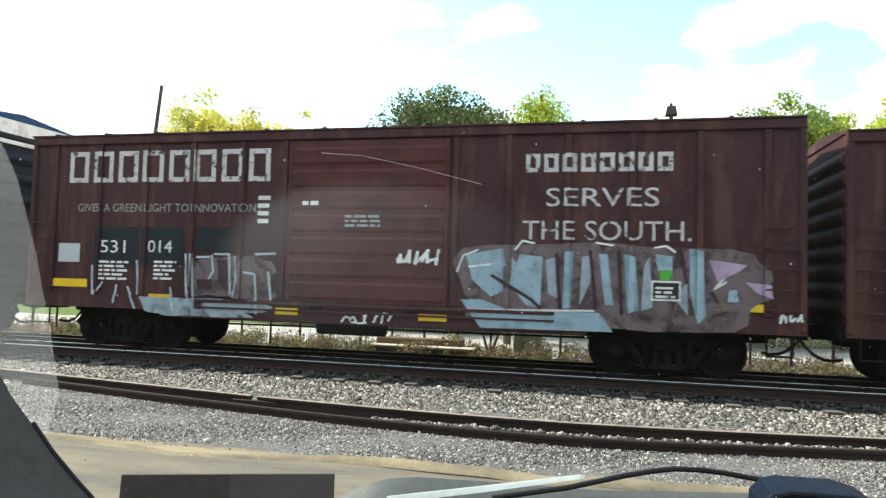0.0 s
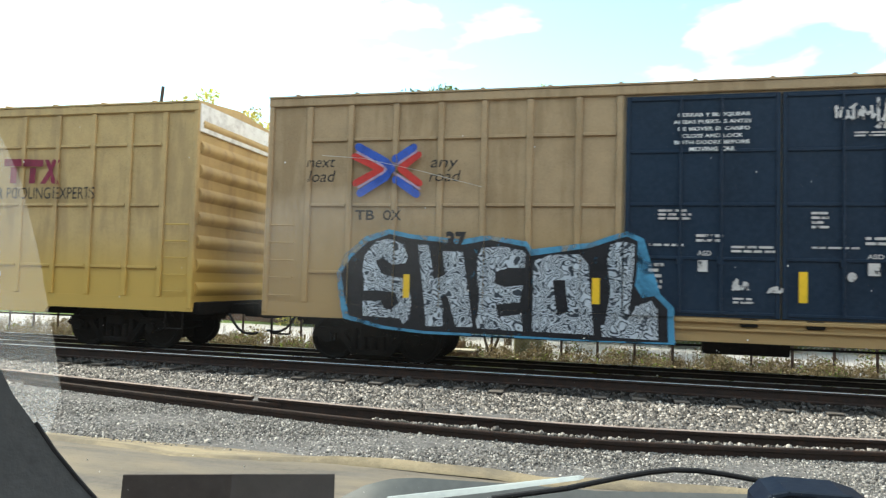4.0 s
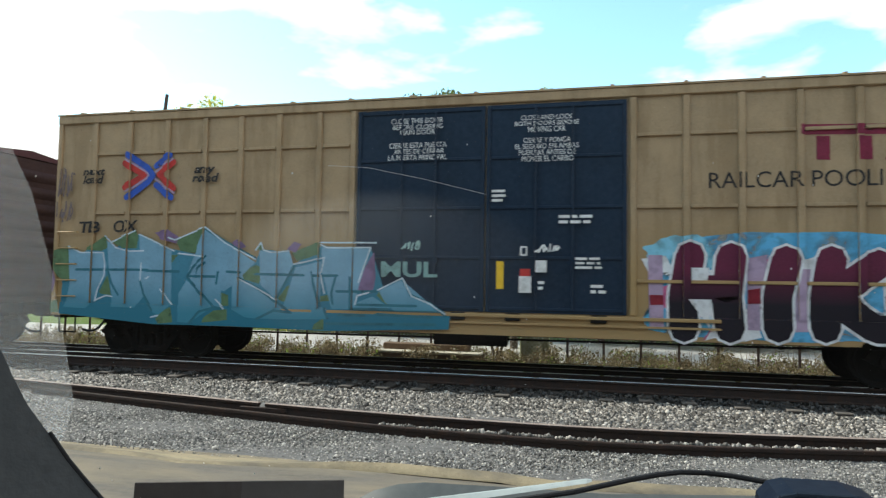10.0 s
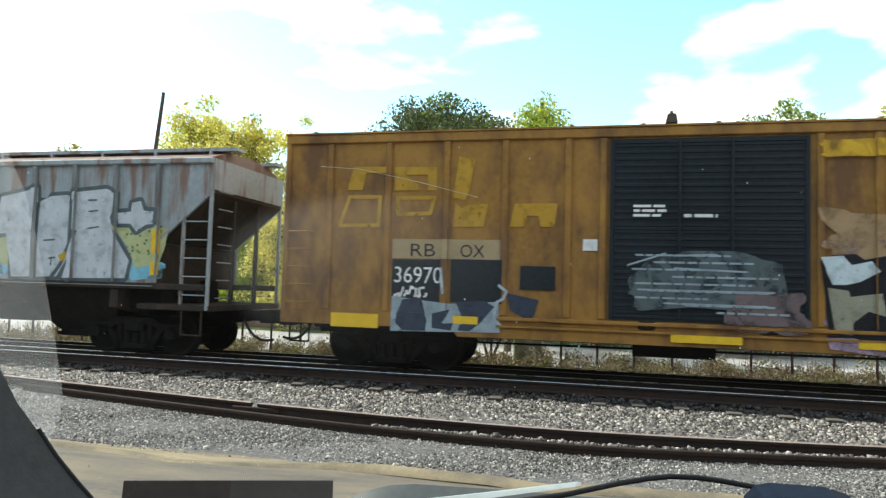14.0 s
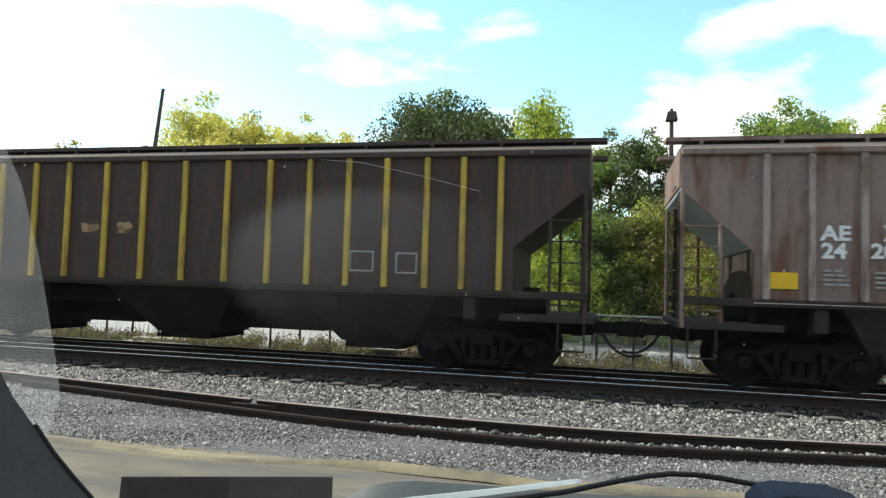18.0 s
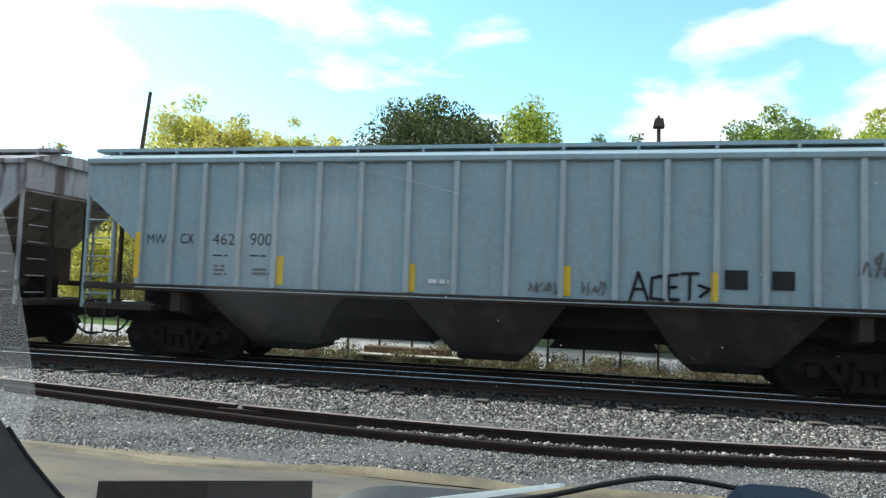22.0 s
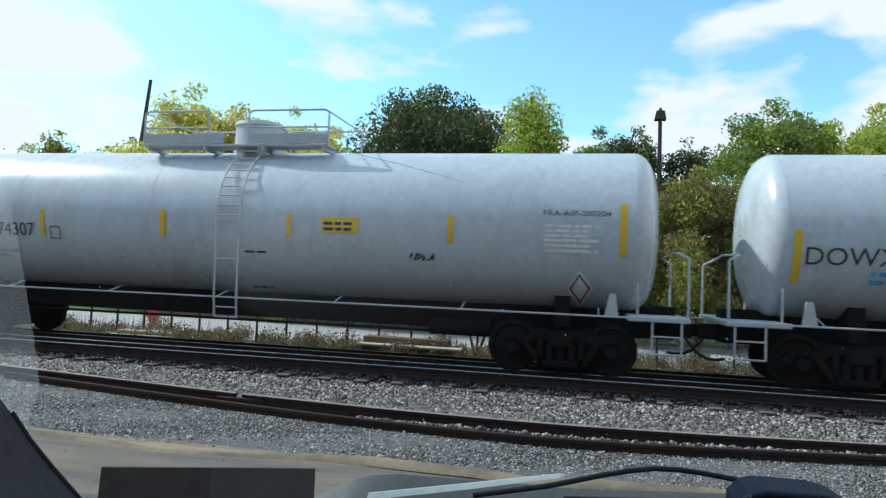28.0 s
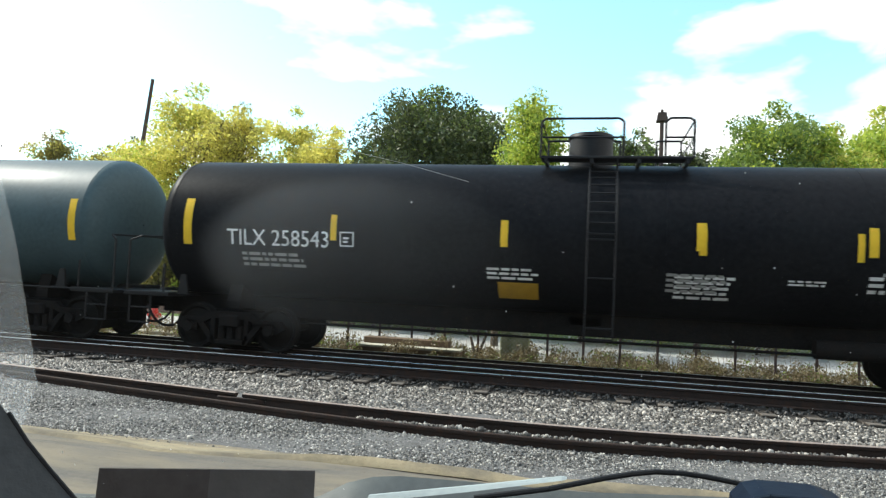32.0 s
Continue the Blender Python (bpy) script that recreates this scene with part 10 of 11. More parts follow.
s9.strokes([[(4.48, 2.28), (4.62, 1.84), (4.84, 1.4)], [(4.86, 2.25), (4.94, 1.62)], [(5.47, 2.27), (5.55, 1.74)], [(2.11, 1.8), (2.53, 1.88)], [(2.72, 1.79), (3.65, 1.83)], [(1.78, 0.99), (4.74, 1.1)], [(3.77, 2.23), (3.74, 1.8)]], 0.045, G["ink"])
s9.lay("sprayed_shapes", poly_bm([[(6.38, 1.45), (7.15, 1.42), (7.22, 1.23), (7.05, 1.11), (6.29, 1.08)]]), G["ink"], "black sprayed corner")
s9.lay("sprayed_shapes", poly_bm([[(6.86, 1.41), (7.08, 1.28), (6.89, 1.18)], [(6.44, 1.43), (6.7, 1.4), (6.54, 1.15), (6.37, 1.13)]]), G["lilac"], "pale gaps in the black corner")
s9.blob(3.50, 3.85, 1.30, 1.84, O["tan"], 123, 0.2, "paint_cloud", "sprayed background cloud")
s9.box_frame(6.37, 6.79, 1.48, 1.80, 0.04, M_WHITE)
s9.rect(6.42, 6.75, 1.52, 1.76, M_BLACK, "panel")
s9.small(6.45, 6.72, 1.55, 1.73, M_WHITE, 3)
s9.tape([(2.22, 2.67, 0.81, 0.95), (5.40, 5.88, 0.99, 1.13), (6.63, 7.15, 0.86, 0.96), (-0.61, 0.51, 0.79, 0.94)])
s9.blob(-1.32, 1.25, 1.29, 2.33, O["rimgrey"], 124, 0.2, "paint_cloud", "sprayed background cloud")
s9.scrawl(-1.30, 1.23, 1.46, 2.21, G["rimgrey"], 125, 12, 0.06)
s9.blob(0.22, 1.53, 0.94, 1.71, O["mauve"], 126, 0.3, "paint_cloud", "sprayed background cloud")
s9.strokes([[(-0.57, 2.24), (0.1, 2.27)], [(-1.32, 2.07), (-0.71, 2.28)], [(-0.56, 2.03), (0.57, 1.99)], [(-1.15, 1.66), (0.98, 1.66)], [(-0.72, 1.44), (0.87, 1.43)]], 0.03, G["greyblue"])
s9.small(-1.24, -0.69, 2.90, 3.14, M_WHITE, 3)
for z, a, b in ((2.26, -1.2, 0.6), (2.14, -0.9, 0.9), (2.02, -1.25, 0.4), (1.90, -0.6, 1.1), (1.78, -1.2, 0.9), (1.66, -1.0, 1.2), (1.54, -1.2, 0.3), (1.43, -0.4, 1.2), (1.32, 0.1, 1.4)):
    s9.small(a, b, z - 0.03, z + 0.03, G["greyblue"], 1)
s9.small(-0.42, 0.19, 2.89, 2.99, M_WHITE, 1)
s9.blob(4.95, 7.11, 3.88, 4.17, O["gold"], 127, 0.2, "paint_cloud", "sprayed background cloud")
s9.blob(1.61, 3.80, 3.89, 4.18, O["gold"], 128, 0.2, "paint_cloud", "sprayed background cloud")
s9.blob(6.41, 7.04, 2.77, 3.08, O["gold"], 129, 0.2, "paint_cloud", "sprayed background cloud")
# first grey hopper
TAGS = [
    [(3.17, 3.30), (3.62, 3.38), (4.12, 3.50), (4.13, 3.28), (4.08, 2.72), (4.13, 1.58), (3.56, 1.57), (3.50, 2.43), (3.41, 2.52), (3.05, 2.46), (3.0, 2.83), (3.23, 2.98)],
    [(4.21, 3.20), (4.43, 3.17), (4.49, 3.31), (4.91, 3.33), (5.04, 3.20), (4.99, 2.44), (4.95, 2.0), (4.72, 1.60), (4.18, 1.58), (4.17, 2.72)],
    [(5.07, 3.39), (5.85, 3.46), (6.09, 3.35), (6.08, 2.98), (5.94, 2.65), (6.19, 2.35), (6.47, 1.97), (6.39, 1.60), (4.85, 1.57), (5.05, 1.95), (5.12, 2.22), (5.16, 2.56), (5.02, 2.67)],
    [(6.48, 3.16), (6.68, 3.20), (6.77, 3.0), (7.06, 2.98), (7.04, 2.73), (6.83, 2.71), (6.61, 2.57), (6.46, 2.73), (6.17, 2.73), (6.14, 2.95), (6.46, 2.98)],
]
FIELD = [[(6.06, 2.67), (6.23, 2.78), (6.93, 2.73), (7.36, 2.63), (7.30, 2.25), (7.18, 1.93), (6.62, 1.81), (6.43, 2.24)], [(1.95, 2.62), (2.5, 2.70), (3.01, 2.71), (3.09, 2.48), (3.42, 2.37), (3.52, 1.75), (2.9, 2.0), (2.11, 2.28)]]
s10.blob(1.95, 3.60, 1.57, 2.25, O["skyl"], 131, 0.3, "paint_cloud", "sprayed background cloud")
s10.blob(6.45, 7.33, 1.57, 2.02, O["skyl"], 134, 0.3, "paint_cloud", "sprayed background cloud")
s10.lay("sprayed_shapes", poly_bm(FIELD), G["limecream"], "pale yellow sprayed field")
rnd = random.Random(31)
dots = []
for x0, x1, z0, z1 in ((6.35, 7.2, 2.0, 2.66), (2.15, 3.05, 2.25, 2.66)):
    for k in range(26):
        x, z = rnd.uniform(x0, x1), rnd.uniform(z0, z1)
        dots.append((x, x + 0.045, z, z + 0.05))
s10.lay("sprayed_dots", bars_bm(dots), G["moss"], "dark dots over the sprayed field")
s10.strokes([p + p[:1] for p in TAGS], 0.17, G["rimgrey"])
s10.lay("sprayed_shapes", poly_bm(TAGS), G["tagwhite"], "sprayed shapes of one colour")
s10.strokes([[(4.15, 3.15), (4.13, 2.5), (4.16, 1.6)], [(5.05, 3.2), (5.06, 2.6), (4.99, 2.3), (4.80, 1.85), (4.60, 1.6)]], 0.09, G["rimgrey"])
s10.strokes([[(5.42, 3.22), (5.62, 3.22)], [(5.44, 2.98), (5.66, 3.0)], [(5.44, 2.62), (5.70, 2.66)], [(4.35, 2.36), (4.62, 2.38)], [(4.50, 1.98), (4.66, 2.0)], [(4.56, 1.84), (4.57, 2.0)]], 0.035, G["rimgrey"])
s10.lay("sprayed_shapes", poly_bm([[(2.29, 2.18), (2.49, 2.19), (2.51, 1.78), (2.31, 1.78)]]), O["gold"], "sprayed shapes of one colour")
s10.lay("sprayed_shapes", poly_bm([[(4.74, 2.04), (4.93, 2.14), (4.92, 1.96), (4.80, 1.92)]]), O["gold"], "sprayed shapes of one colour")
s10.strokes([[(-0.02, 2.26), (0.42, 2.28), (0.44, 1.68)], [(-0.04, 2.2), (0.12, 1.9)], [(0.98, 1.66), (0.94, 2.16), (1.14, 2.30), (1.36, 2.17), (1.30, 1.96), (1.06, 1.93)], [(-1.0, 2.26), (-0.9, 1.66)]], 0.24, G["teald"])
s10.strokes([[(-0.02, 2.26), (0.42, 2.28), (0.44, 1.68)], [(-0.04, 2.2), (0.12, 1.9)], [(0.98, 1.66), (0.94, 2.16), (1.14, 2.30), (1.36, 2.17), (1.30, 1.96), (1.06, 1.93)], [(-1.0, 2.26), (-0.9, 1.66)]], 0.16, G["tagblue"])
s10.tape([(7.03, 7.19, 2.12, 2.60), (7.05, 7.18, 1.68, 1.95)])
# rusty hopper
s11.rect(-3.70, -3.09, 3.05, 3.74, P_PATCH, "repaint_patch")
s11.rect(-2.86, -2.24, 3.05, 3.73, P_PATCH, "repaint_patch")
s11.rect(-2.01, -1.32, 3.05, 3.72, P_PATCH, "repaint_patch")
s11.rect(-1.10, -0.40, 3.06, 3.71, P_PATCH, "repaint_patch")
s11.rect(-0.17, 0.52, 3.06, 3.70, P_PATCH, "repaint_patch")
s11.rect(0.77, 1.42, 3.00, 3.69, P_PATCH, "repaint_patch")
s11.rect(1.63, 2.28, 3.01, 3.68, P_PATCH, "repaint_patch")
s11.rect(2.49, 3.03, 3.01, 3.68, P_PATCH, "repaint_patch")
s11.rect(-2.84, -2.26, 2.28, 2.79, P_PATCH, "repaint_patch")
s11.rect(-1.99, -1.30, 2.30, 2.80, P_PATCH, "repaint_patch")
s11.rect(-1.08, -0.39, 2.31, 2.80, P_PATCH, "repaint_patch")
s11.rect(-0.15, 0.54, 2.33, 2.81, P_PATCH, "repaint_patch")
s11.rect(0.78, 1.43, 2.23, 2.82, P_PATCH, "repaint_patch")
s11.text("AE", -6.09, -5.63, 2.51, 2.74, M_WHITE, fat=0.035)
s11.text("X", -5.18, -4.95, 2.51, 2.75, M_WHITE, fat=0.035)
s11.text("24", -6.07, -5.69, 2.22, 2.46, M_WHITE, fat=0.035)
s11.text("200", -5.35, -4.79, 2.23, 2.46, M_WHITE, fat=0.035)
s11.tape([(-6.83, -6.41, 1.70, 1.97), (-4.49, -4.00, 1.55, 1.69), (-1.92, -1.44, 1.53, 1.66), (1.75, 2.23, 1.55, 1.68), (4.02, 4.44, 1.54, 1.67)])
s11.small(-6.03, -5.65, 1.77, 2.07, M_FADED)
s11.small(-5.29, -4.83, 1.74, 2.05, M_FADED)
s11.rect(4.24, 4.70, 1.77, 2.12, P_BLACKDOOR, "panel")
s11.rect(5.07, 5.47, 1.78, 2.12, P_BLACKDOOR, "panel")
# dark hopper
s12.rect(-6.95, -6.42, 1.77, 2.57, P_PATCH, "panel")
s12.rect(-6.20, -5.68, 1.76, 2.56, P_PATCH, "panel")
s12.rect(-5.46, -4.81, 1.74, 2.19, P_PATCH, "panel")
s12.text("AE", -6.91, -6.46, 2.26, 2.53, M_BLACK)
s12.text("X", -6.11, -5.93, 2.26, 2.51, M_BLACK)
s12.text("11", -6.85, -6.49, 1.85, 2.10, M_BLACK)
s12.text("82", -6.09, -5.68, 1.88, 2.12, M_BLACK)
s12.text("9", -5.38, -5.18, 1.88, 2.14, M_BLACK)
s12.blob(-2.06, -1.6, 2.46, 2.66, O["tan"], 140, 0.3, "paint_cloud", "faded yellow sprayed patch")
s12.blob(-1.17, -0.8, 2.44, 2.7, O["tan"], 141, 0.3, "paint_cloud", "faded yellow sprayed patch")
s12.box_frame(3.98, 4.46, 1.80, 2.19, 0.03, M_FADED)
s12.box_frame(4.89, 5.31, 1.78, 2.17, 0.03, M_FADED)
s12.blob(-4.20, -4.02, 2.35, 2.95, O["rimgrey"], 142, 0.3, "paint_cloud", "grey smear")
# rust-streaked hopper
s13.rect(-5.83, -5.28, 2.17, 2.84, M_BLACK, "panel")
s13.rect(-5.02, -4.58, 2.17, 2.84, M_BLACK, "panel")
s13.text("MW", -5.79, -5.33, 2.55, 2.81, M_WHITE)
s13.text("CX", -4.98, -4.62, 2.55, 2.81, M_WHITE)
s13.text("461", -5.80, -5.32, 2.18, 2.43, M_WHITE)
s13.text("231", -5.05, -4.58, 2.18, 2.44, M_WHITE)
s13.text("47", -4.36, -3.95, 2.21, 2.43, M_FADEDBLACK)
s13.text("75", -3.53, -3.17, 2.21, 2.43, M_FADEDBLACK)
s13.text("93", -2.67, -2.30, 2.22, 2.42, M_FADEDBLACK)
s13.tape([(-6.78, -6.60, 1.60, 2.63), (-3.81, -3.65, 1.59, 2.08), (-1.38, -1.25, 1.59, 2.09)])
s13.rect(3.62, 3.98, 1.72, 2.04, M_BLACK, "panel")
s13.rect(4.43, 4.89, 1.72, 2.10, M_BLACK, "panel")
s13.box_frame(4.45, 4.87, 1.74, 2.08, 0.03, M_WHITE)
s13.small(4.51, 4.83, 1.80, 2.01, M_WHITE, 3)
s13.scrawl(6.47, 6.87, 2.07, 2.47, G["ink"], 150, 5, 0.05)
s13.tape([(-1.26, -1.14, 1.61, 2.15), (1.60, 1.71, 1.59, 2.09), (4.26, 4.36, 1.62, 2.24), (6.99, 7.11, 1.65, 2.52)])
s13.shards(0.05, 0.48, 1.91, 2.45, (G["rustc"],), 151, 4)
s13.shards(-1.77, -1.21, 1.87, 2.22, (G["rustc"],), 152, 3)
s13.blob(1.80, 2.40, 2.96, 4.02, O["pblue"], 181, 0.22, "repaint_patch", "pale flaking repaint patch")
s13.blob(2.78, 3.21, 2.96, 3.86, O["pblue"], 182, 0.22, "repaint_patch", "pale flaking repaint patch")
s13.blob(0.95, 1.53, 2.65, 3.88, O["pblue"], 183, 0.22, "repaint_patch", "pale flaking repaint patch")
s13.scrawl(0.86, 1.58, 1.61, 1.83, G["ink"], 153, 7, 0.03)
s13.scrawl(1.84, 2.24, 1.61, 1.77, G["ink"], 154, 4, 0.03)
s13.small(5.81, 6.28, 1.62, 1.90, M_WHITE)
# clean grey hopper
s14.text("MW", -6.90, -6.48, 2.33, 2.53, M_BLACK)
s14.text("CX", -6.15, -5.86, 2.35, 2.55, M_BLACK)
s14.text("462", -5.44, -4.96, 2.34, 2.56, M_BLACK)
s14.text("900", -4.63, -4.17, 2.34, 2.58, M_BLACK)
s14.small(-5.42, -5.08, 2.11, 2.17, M_BLACK, 1)
s14.small(-4.63, -4.15, 2.12, 2.18, M_BLACK, 1)
s14.small(-5.38, -5.09, 1.74, 1.98, M_FADEDBLACK)
s14.small(-4.56, -4.10, 1.77, 1.93, M_FADEDBLACK)
s14.tape([(-7.17, -7.00, 1.64, 2.55), (-4.04, -3.90, 1.59, 2.15), (-1.39, -1.28, 1.55, 2.06), (1.41, 1.53, 1.57, 2.09), (3.84, 3.94, 1.56, 2.04)])
s14.rect(4.06, 4.42, 1.77, 2.09, M_BLACK, "panel")
s14.rect(4.79, 5.14, 1.78, 2.09, M_BLACK, "panel")
s14.strokes([[(2.53, 1.52), (2.67, 2.01), (2.83, 1.55)], [(2.58, 1.72), (2.78, 1.73)], [(3.05, 1.96), (2.89, 1.92), (2.88, 1.58), (3.08, 1.56)], [(3.31, 1.99), (3.16, 1.97), (3.17, 1.57), (3.33, 1.57)], [(3.17, 1.78), (3.29, 1.78)], [(3.37, 2.01), (3.64, 2.02)], [(3.51, 2.02), (3.5, 1.58)], [(3.65, 1.82), (3.82, 1.76), (3.67, 1.63)]], 0.05, G["ink"])
s14.scrawl(0.80, 1.32, 1.58, 1.82, M_FADEDBLACK, 161, 6, 0.025)
s14.scrawl(1.74, 2.15, 1.58, 1.85, M_FADEDBLACK, 162, 5, 0.025)
s14.small(-1.03, -0.57, 1.71, 1.85, M_WHITE, 1)
s14.scrawl(6.09, 6.80, 2.00, 2.55, M_FADEDBLACK, 163, 6, 0.04)
# dirty grey hopper
s15.tape([(6.33, 6.85, 1.71, 1.96), (2.22, 2.85, 1.60, 1.72), (-1.14, -0.80, 1.66, 1.78)])
s15.box_frame(4.84, 5.26, 1.86, 2.15, 0.03, M_WHITE)
s15.rect(4.87, 5.23, 1.89, 2.12, M_FADEDBLACK, "panel")
s15.rect(4.01, 4.45, 1.83, 2.18, M_FADEDBLACK, "panel")
s15.blob(-0.26, 0.18, 1.80, 2.35, M_WHITE, 170, 0.3, "paint_cloud", "sprayed background cloud")
s15.blob(-0.18, 0.08, 1.89, 2.12, M_BLACK, 171, 0.4, "paint_cloud", "sprayed background cloud")
s15.rect(-6.56, -5.93, 2.06, 2.72, M_FADEDBLACK, "panel")
s15.rect(-5.78, -5.12, 2.06, 2.72, M_FADEDBLACK, "panel")
s15.text("AE", -6.47, -6.02, 2.42, 2.65, M_WHITE)
s15.text("X", -5.51, -5.31, 2.42, 2.66, M_WHITE)
s15.text("24", -6.37, -6.01, 2.12, 2.35, M_WHITE)
s15.text("179", -5.70, -5.21, 2.13, 2.36, M_WHITE)
# blue-black tank
s5.tape([(-6.24, -6.12, 1.97, 2.74), (-4.22, -4.09, 2.20, 2.59), (-1.38, -1.26, 2.12, 2.62), (1.59, 1.71, 2.11, 2.59), (4.11, 4.22, 2.12, 2.56), (6.37, 6.47, 1.90, 2.78)])
s5.rect(1.90, 2.68, 1.71, 2.02, M_YELLOW, "placard")
s5.small(1.95, 2.64, 1.75, 1.97, M_BLACK, 3)
s5.box_frame(4.50, 4.89, 1.72, 2.01, 0.03, M_WHITE)
s5.small(4.55, 4.85, 1.77, 1.95, M_WHITE, 2)
s5.small(5.21, 6.19, 1.77, 2.23, M_FADED, 6)
s5.text("NTLX 303372", -5.20, -3.03, 2.03, 2.28, G["gold"])
s5.lay("hazard_diamond", poly_bm([[(5.73, 1.68), (5.96, 1.44), (5.97, 1.17), (5.62, 1.43)]]), M_WHITE, "white hazard diamond")
s5.lay("hazard_diamond", poly_bm([[(5.75, 1.61), (5.91, 1.44), (5.68, 1.44)], [(5.76, 1.39), (5.87, 1.39), (5.87, 1.26)]]), M_BLACK, "plain emblem shapes")
s5.rect(5.89, 6.10, 1.11, 1.20, M_WHITE, "panel")
# cream tank
s6.text("UTLX", -4.85, -4.22, 2.22, 2.45, M_BLACK)
s6.text("301736", -3.94, -2.92, 2.22, 2.45, M_BLACK)
s6.small(-4.83, -4.09, 2.50, 2.58, M_FADEDBLACK, 1)
s6.small(-4.89, -3.88, 1.75, 2.02, M_FADEDBLACK, 3)
s6.tape([(-5.83, -5.68, 2.10, 3.01), (-2.63, -2.53, 2.05, 2.48), (-1.43, -1.31, 1.83, 2.49), (1.71, 1.82, 2.06, 2.53), (3.88, 3.99, 1.99, 2.46), (6.02, 6.13, 1.91, 2.80)])
s6.strokes([[(-3.28, 1.93), (-3.03, 1.54)], [(-3.05, 1.93), (-3.26, 1.54)], [(-3.37, 1.73), (-2.72, 1.76)], [(-2.79, 1.45), (-2.76, 2.01), (-2.57, 2.01), (-2.81, 1.74), (-2.6, 1.45)], [(-2.42, 1.49), (-2.41, 2.05), (-2.2, 2.16), (-2.01, 2.11), (-1.92, 1.5)], [(-2.13, 1.68), (-2.15, 1.61), (-2.2, 1.56), (-2.29, 1.56), (-2.36, 1.6), (-2.4, 1.68), (-2.38, 1.76), (-2.32, 1.81), (-2.23, 1.81), (-2.16, 1.76), (-2.13, 1.68)], [(-2.29, 2.08), (-2.19, 1.86), (-2.0, 1.94)], [(-1.91, 1.71), (-1.57, 1.99), (-1.8, 1.56), (-1.35, 1.52)], [(-1.19, 1.86), (-1.19, 1.66), (-1.27, 1.54), (-1.39, 1.53), (-1.51, 1.66), (-1.56, 1.85), (-1.54, 2.05), (-1.46, 2.17), (-1.34, 2.17), (-1.24, 2.05), (-1.19, 1.86)], [(-1.41, 2.02), (-1.38, 1.78)], [(-0.99, 2.04), (-0.69, 1.66)], [(-0.79, 2.09), (-0.88, 1.56)], [(-1.01, 1.84), (-0.6, 1.88)]], 0.055, M_FADEDBLACK, None)
s6.text("MUUL", 1.85, 3.50, 2.09, 2.39, G["red"], 0.1)
s6.text("MUUL", 3.94, 4.95, 1.41, 1.68, G["plum"], 0.1)
s6.scrawl(1.07, 1.74, 2.11, 3.03, G["aqua"], 191, 9, 0.05)
s6.rect(4.84, 5.97, 2.48, 2.84, M_WHITE, "panel")
s6.small(4.86, 5.88, 2.27, 2.58, M_BLACK, 4)
s6.rect(4.84, 5.88, 1.90, 2.25, P_PATCH, "panel")
s6.small(4.88, 5.85, 1.94, 2.19, G["sky"], 3)
s6.rect(4.27, 4.69, 1.76, 2.01, M_FADEDBLACK, "panel")
s6.rect(3.07, 3.82, 1.71, 2.10, M_BUFFC, "panel")
s6.blob(5.20, 5.60, 1.30, 1.71, M_WHITE, 192, 0.05, "paint_cloud", "white hazard diamond")
s6.blob(5.30, 5.51, 1.41, 1.61, M_FADEDBLACK, 193, 0.2, "paint_cloud", "sprayed background cloud")
# brown-black tank
s16.small(-5.54, -3.51, 2.04, 2.27, G["gold"], 1)
s16.text("OC30", -2.60, -1.62, 1.82, 2.13, M_FADED)
s16.small(-1.39, -0.24, 1.70, 2.20, M_FADED)
s16.small(1.78, 2.19, 2.62, 2.78, M_FADED, 1)
s16.tape([(-4.67, -4.53, 2.04, 2.41), (-1.54, -1.45, 2.08, 2.41), (1.37, 1.49, 1.96, 2.41), (4.45, 4.55, 1.96, 2.40), (7.04, 7.14, 1.91, 2.78)])
s16.rect(3.66, 4.45, 1.95, 2.25, M_YELLOW, "placard")
s16.small(3.70, 4.43, 1.99, 2.19, M_BLACK, 3)
s16.small(3.79, 4.30, 1.77, 1.93, M_WHITE, 2)
s16.box_frame(4.90, 5.31, 1.74, 2.05, 0.03, M_WHITE)
s16.rect(5.89, 6.95, 2.15, 2.64, P_PATCH, "panel")
s16.small(5.93, 6.93, 2.18, 2.60, M_BLACK, 5)
s16.blob(6.23, 6.64, 1.24, 1.72, O["pinkr"], 194, 0.05, "paint_cloud", "faded red hazard diamond")
s16.small(6.34, 6.58, 1.10, 1.20, M_WHITE, 1)
# white tanks
s17.text("DOWX 074495", -7.06, -4.29, 2.12, 2.41, M_CHAR)
s17.small(-6.07, -4.21, 1.82, 2.09, G["sky"], 2)
s17.tape([(-7.25, -7.13, 1.81, 2.68), (-4.11, -4.01, 2.21, 2.64), (-1.59, -1.51, 2.20, 2.60)])
s17.scrawl(-2.94, -1.42, 1.61, 1.91, M_FADEDBLACK, 195, 10, 0.04)
s17.tape([(3.63, 3.78, 2.13, 2.62), (7.42, 7.55, 2.07, 2.76)])
s18.text("FRA-AIP-200204", 6.35, 7.52, 2.83, 2.93, M_CHAR)
s18.small(6.36, 7.43, 2.18, 2.75, M_WHITE, 6)
s18.rect(6.36, 7.43, 2.32, 2.75, P_PATCH, "panel")
s18.small(6.38, 7.41, 2.20, 2.71, M_WHITE, 6)
s18.tape([(-1.30, -1.17, 2.35, 2.78), (1.44, 1.55, 2.31, 2.76), (4.62, 4.73, 2.29, 2.78), (7.67, 7.79, 2.14, 3.05)])
s18.rect(2.17, 2.91, 2.42, 2.71, M_YELLOW, "placard")
s18.small(2.21, 2.88, 2.46, 2.67, M_BLACK, 2)
s18.small(0.53, 1.11, 1.99, 2.07, M_BLACK, 1)
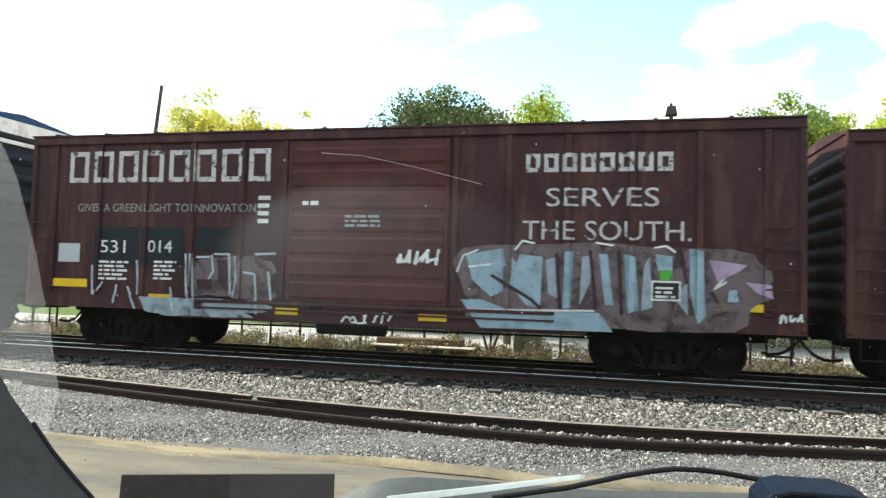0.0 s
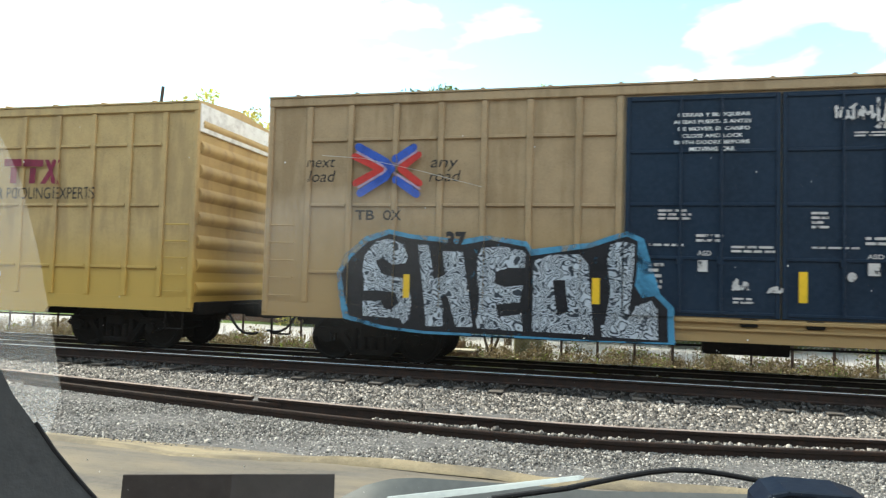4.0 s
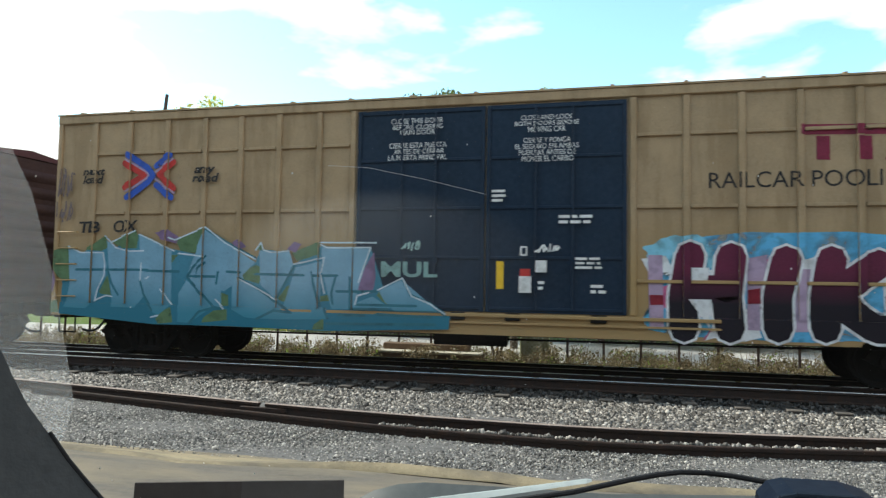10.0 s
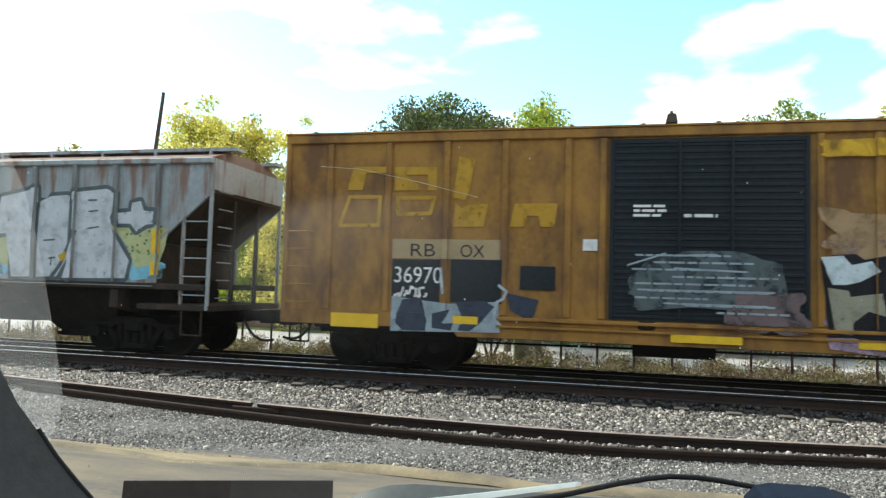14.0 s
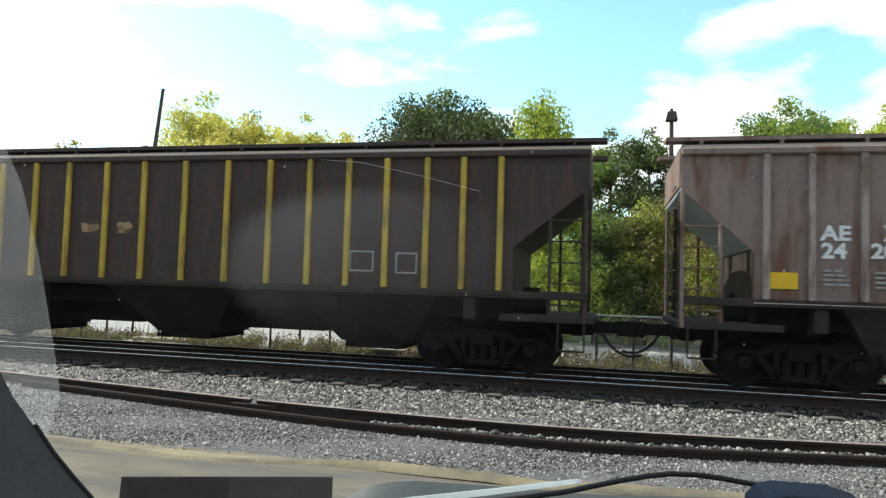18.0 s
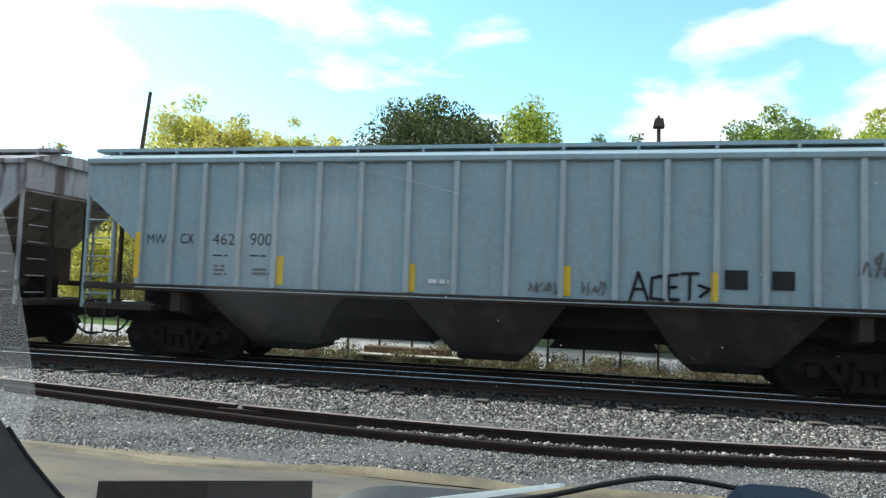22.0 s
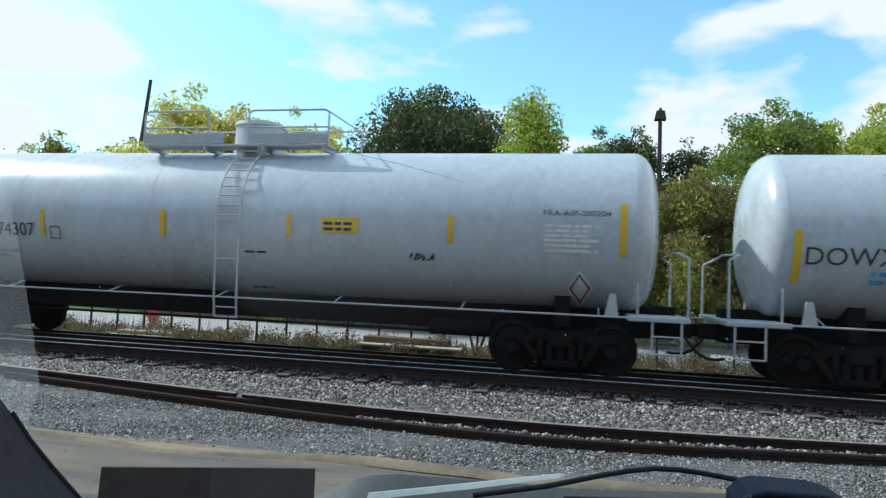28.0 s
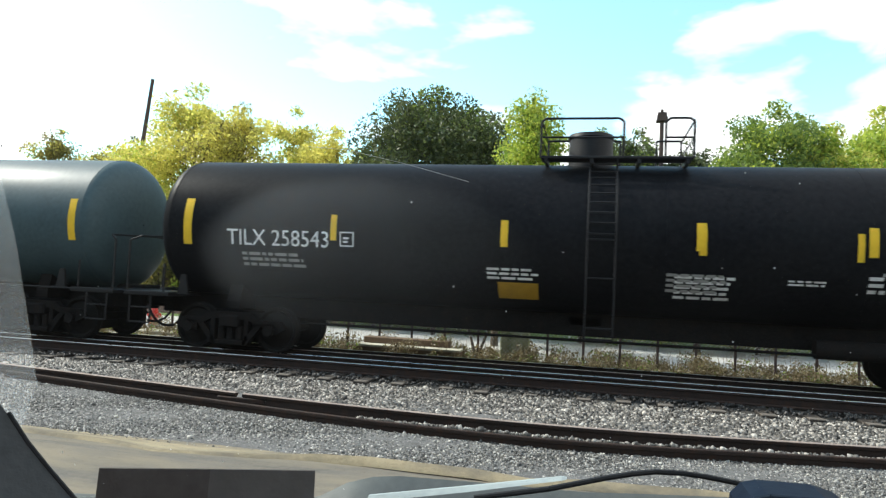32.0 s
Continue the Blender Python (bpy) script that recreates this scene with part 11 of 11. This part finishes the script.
s18.scrawl(3.89, 4.38, 1.95, 2.12, M_CHAR, 196, 6, 0.03)
s18.small(0.40, 0.93, 1.30, 1.36, M_BLACK, 1)
s18.lay("hazard_diamond", poly_bm([[(7.0, 1.89), (7.25, 1.57), (7.01, 1.2), (6.77, 1.55)]]), M_WHITE, "white and red hazard diamond")
s18.lay("hazard_diamond", poly_bm([[(7.0, 1.82), (7.2, 1.57), (7.01, 1.28), (6.82, 1.55)]]), G["red"], "red hazard diamond field")
s18.lay("hazard_diamond", poly_bm([[(7.0, 1.77), (7.16, 1.56), (7.01, 1.34), (6.86, 1.55)]]), M_WHITE, "plain emblem shapes")
s18.text("DOWX 74307", -6.53, -4.29, 2.19, 2.46, M_CHAR)
s18.small(-6.44, -4.76, 1.73, 1.94, G["greyblue"], 2)
s18.tape([(-7.53, -7.40, 2.13, 3.06), (-4.13, -4.03, 2.18, 2.74), (-1.29, -1.19, 2.25, 2.75)])
s18.box_frame(-3.89, -3.64, 2.14, 2.40, 0.02, M_CHAR)
# black tanks
s19.text("XOMX 110538", -6.70, -4.47, 2.15, 2.41, M_WHITE)
s19.box_frame(-4.21, -3.92, 2.15, 2.43, 0.025, M_WHITE)
s19.small(-4.14, -4.00, 2.21, 2.35, M_WHITE, 2)
s19.small(-6.66, -5.12, 1.79, 2.02, M_FADED, 2)
s19.small(-3.15, -2.17, 2.22, 2.45, M_FADED, 3)
s19.scrawl(-3.75, -1.36, 1.40, 2.03, M_FADED, 197, 12, 0.03)
s19.tape([(-7.71, -7.57, 2.09, 2.83), (-4.38, -4.26, 2.30, 2.82), (-1.25, -1.11, 2.30, 2.81), (2.23, 2.35, 2.31, 2.79), (4.86, 4.99, 2.29, 2.75), (7.57, 7.68, 2.09, 2.95)])
s19.small(2.64, 4.30, 2.53, 2.77, M_WHITE, 2)
s19.rect(4.10, 4.80, 1.92, 2.37, M_YELLOW, "placard")
s19.small(4.14, 4.76, 1.97, 2.31, M_BLACK, 4)
s19.small(4.20, 5.81, 1.79, 1.88, M_WHITE, 1)
s19.small(2.66, 3.66, 1.64, 1.88, M_WHITE, 2)
s19.box_frame(6.03, 6.47, 1.55, 1.86, 0.025, M_WHITE)
s19.small(6.10, 6.42, 1.61, 1.79, M_WHITE, 2)
s19.rect(6.60, 7.57, 2.29, 2.81, P_PATCH, "panel")
s19.small(6.63, 7.54, 2.32, 2.78, M_BLACK, 5)
s19.lay("hazard_diamond", poly_bm([[(7.44, 2.03), (7.62, 1.89), (7.49, 1.72), (7.32, 1.88)]]), M_FADED, "grey hazard diamond")
s19.rect(4.62, 4.93, 0.78, 0.90, M_WHITE, "panel")
s20.text("TILX 258543", -6.70, -4.57, 2.14, 2.45, M_WHITE)
s20.box_frame(-4.34, -4.06, 2.17, 2.45, 0.025, M_WHITE)
s20.small(-4.27, -4.13, 2.24, 2.38, M_WHITE, 2)
s20.small(-6.40, -4.84, 1.74, 2.05, M_FADED, 3)
s20.tape([(-7.66, -7.48, 2.11, 3.03), (-4.53, -4.41, 2.28, 2.77), (-1.27, -1.14, 2.27, 2.75), (2.12, 2.24, 2.24, 2.70), (4.54, 4.64, 2.22, 2.68)])
s20.small(-1.52, -0.45, 1.69, 1.93, M_WHITE, 3)
s20.rect(-1.33, -0.59, 1.34, 1.64, M_YELLOWDK, "placard")
s20.small(1.75, 2.75, 1.49, 1.93, M_WHITE, 5)
s20.small(3.55, 4.20, 1.80, 1.91, M_WHITE, 2)
s20.small(4.75, 5.01, 1.72, 2.04, M_WHITE, 3)
s20.rect(4.68, 4.97, 0.79, 0.94, M_WHITE, "panel")
s20.rect(6.79, 7.90, 2.15, 2.68, P_PATCH, "panel")
s20.small(6.82, 7.86, 2.18, 2.65, M_BLACK, 5)
s20.tape([(2.07, 2.23, 2.31, 2.79), (4.70, 4.84, 2.30, 2.78), (7.93, 8.08, 2.06, 2.99)])
s20.box_frame(6.09, 6.59, 1.63, 1.95, 0.025, M_WHITE)
s20.small(4.93, 5.70, 2.00, 2.10, M_FADED, 1)
s20.blob(7.59, 7.96, 1.63, 1.95, O["moss"], 198, 0.3, "paint_cloud", "faded hazard diamond")
s20.small(1.61, 2.58, 1.60, 1.96, M_FADED)
s21.tape([(7.37, 7.54, 2.10, 2.97)])



def motions():
    """The train rolls past at an even speed; its wheels turn while they are in sight."""
    times = (0, 8, 16, 24, 32)
    for wagon, x0, sets in TRAIN:
        walk(wagon, [(t, pose(x0 + V * t, YC, 0)) for t in times])
        t0 = max(0.0, (-17.0 - x0) / V)
        t1 = min(32.0, (11.0 - x0) / V)
        step = 0.0555
        k = max(1, int((t1 - t0) / step))
        for a in sets:
            x, y, z = a.location
            rows = [(0.0, pose(x, y, z))] if t0 > 0.06 else []
            for i in range(k + 1):
                rows.append((t0 + i * step, pose(x, y, z, 0, math.degrees(i * step * V / 0.457), 0)))
            if rows[-1][0] < 31.95:
                rows.append((32.0, rows[-1][1]))
            walk(a, rows)


motions()
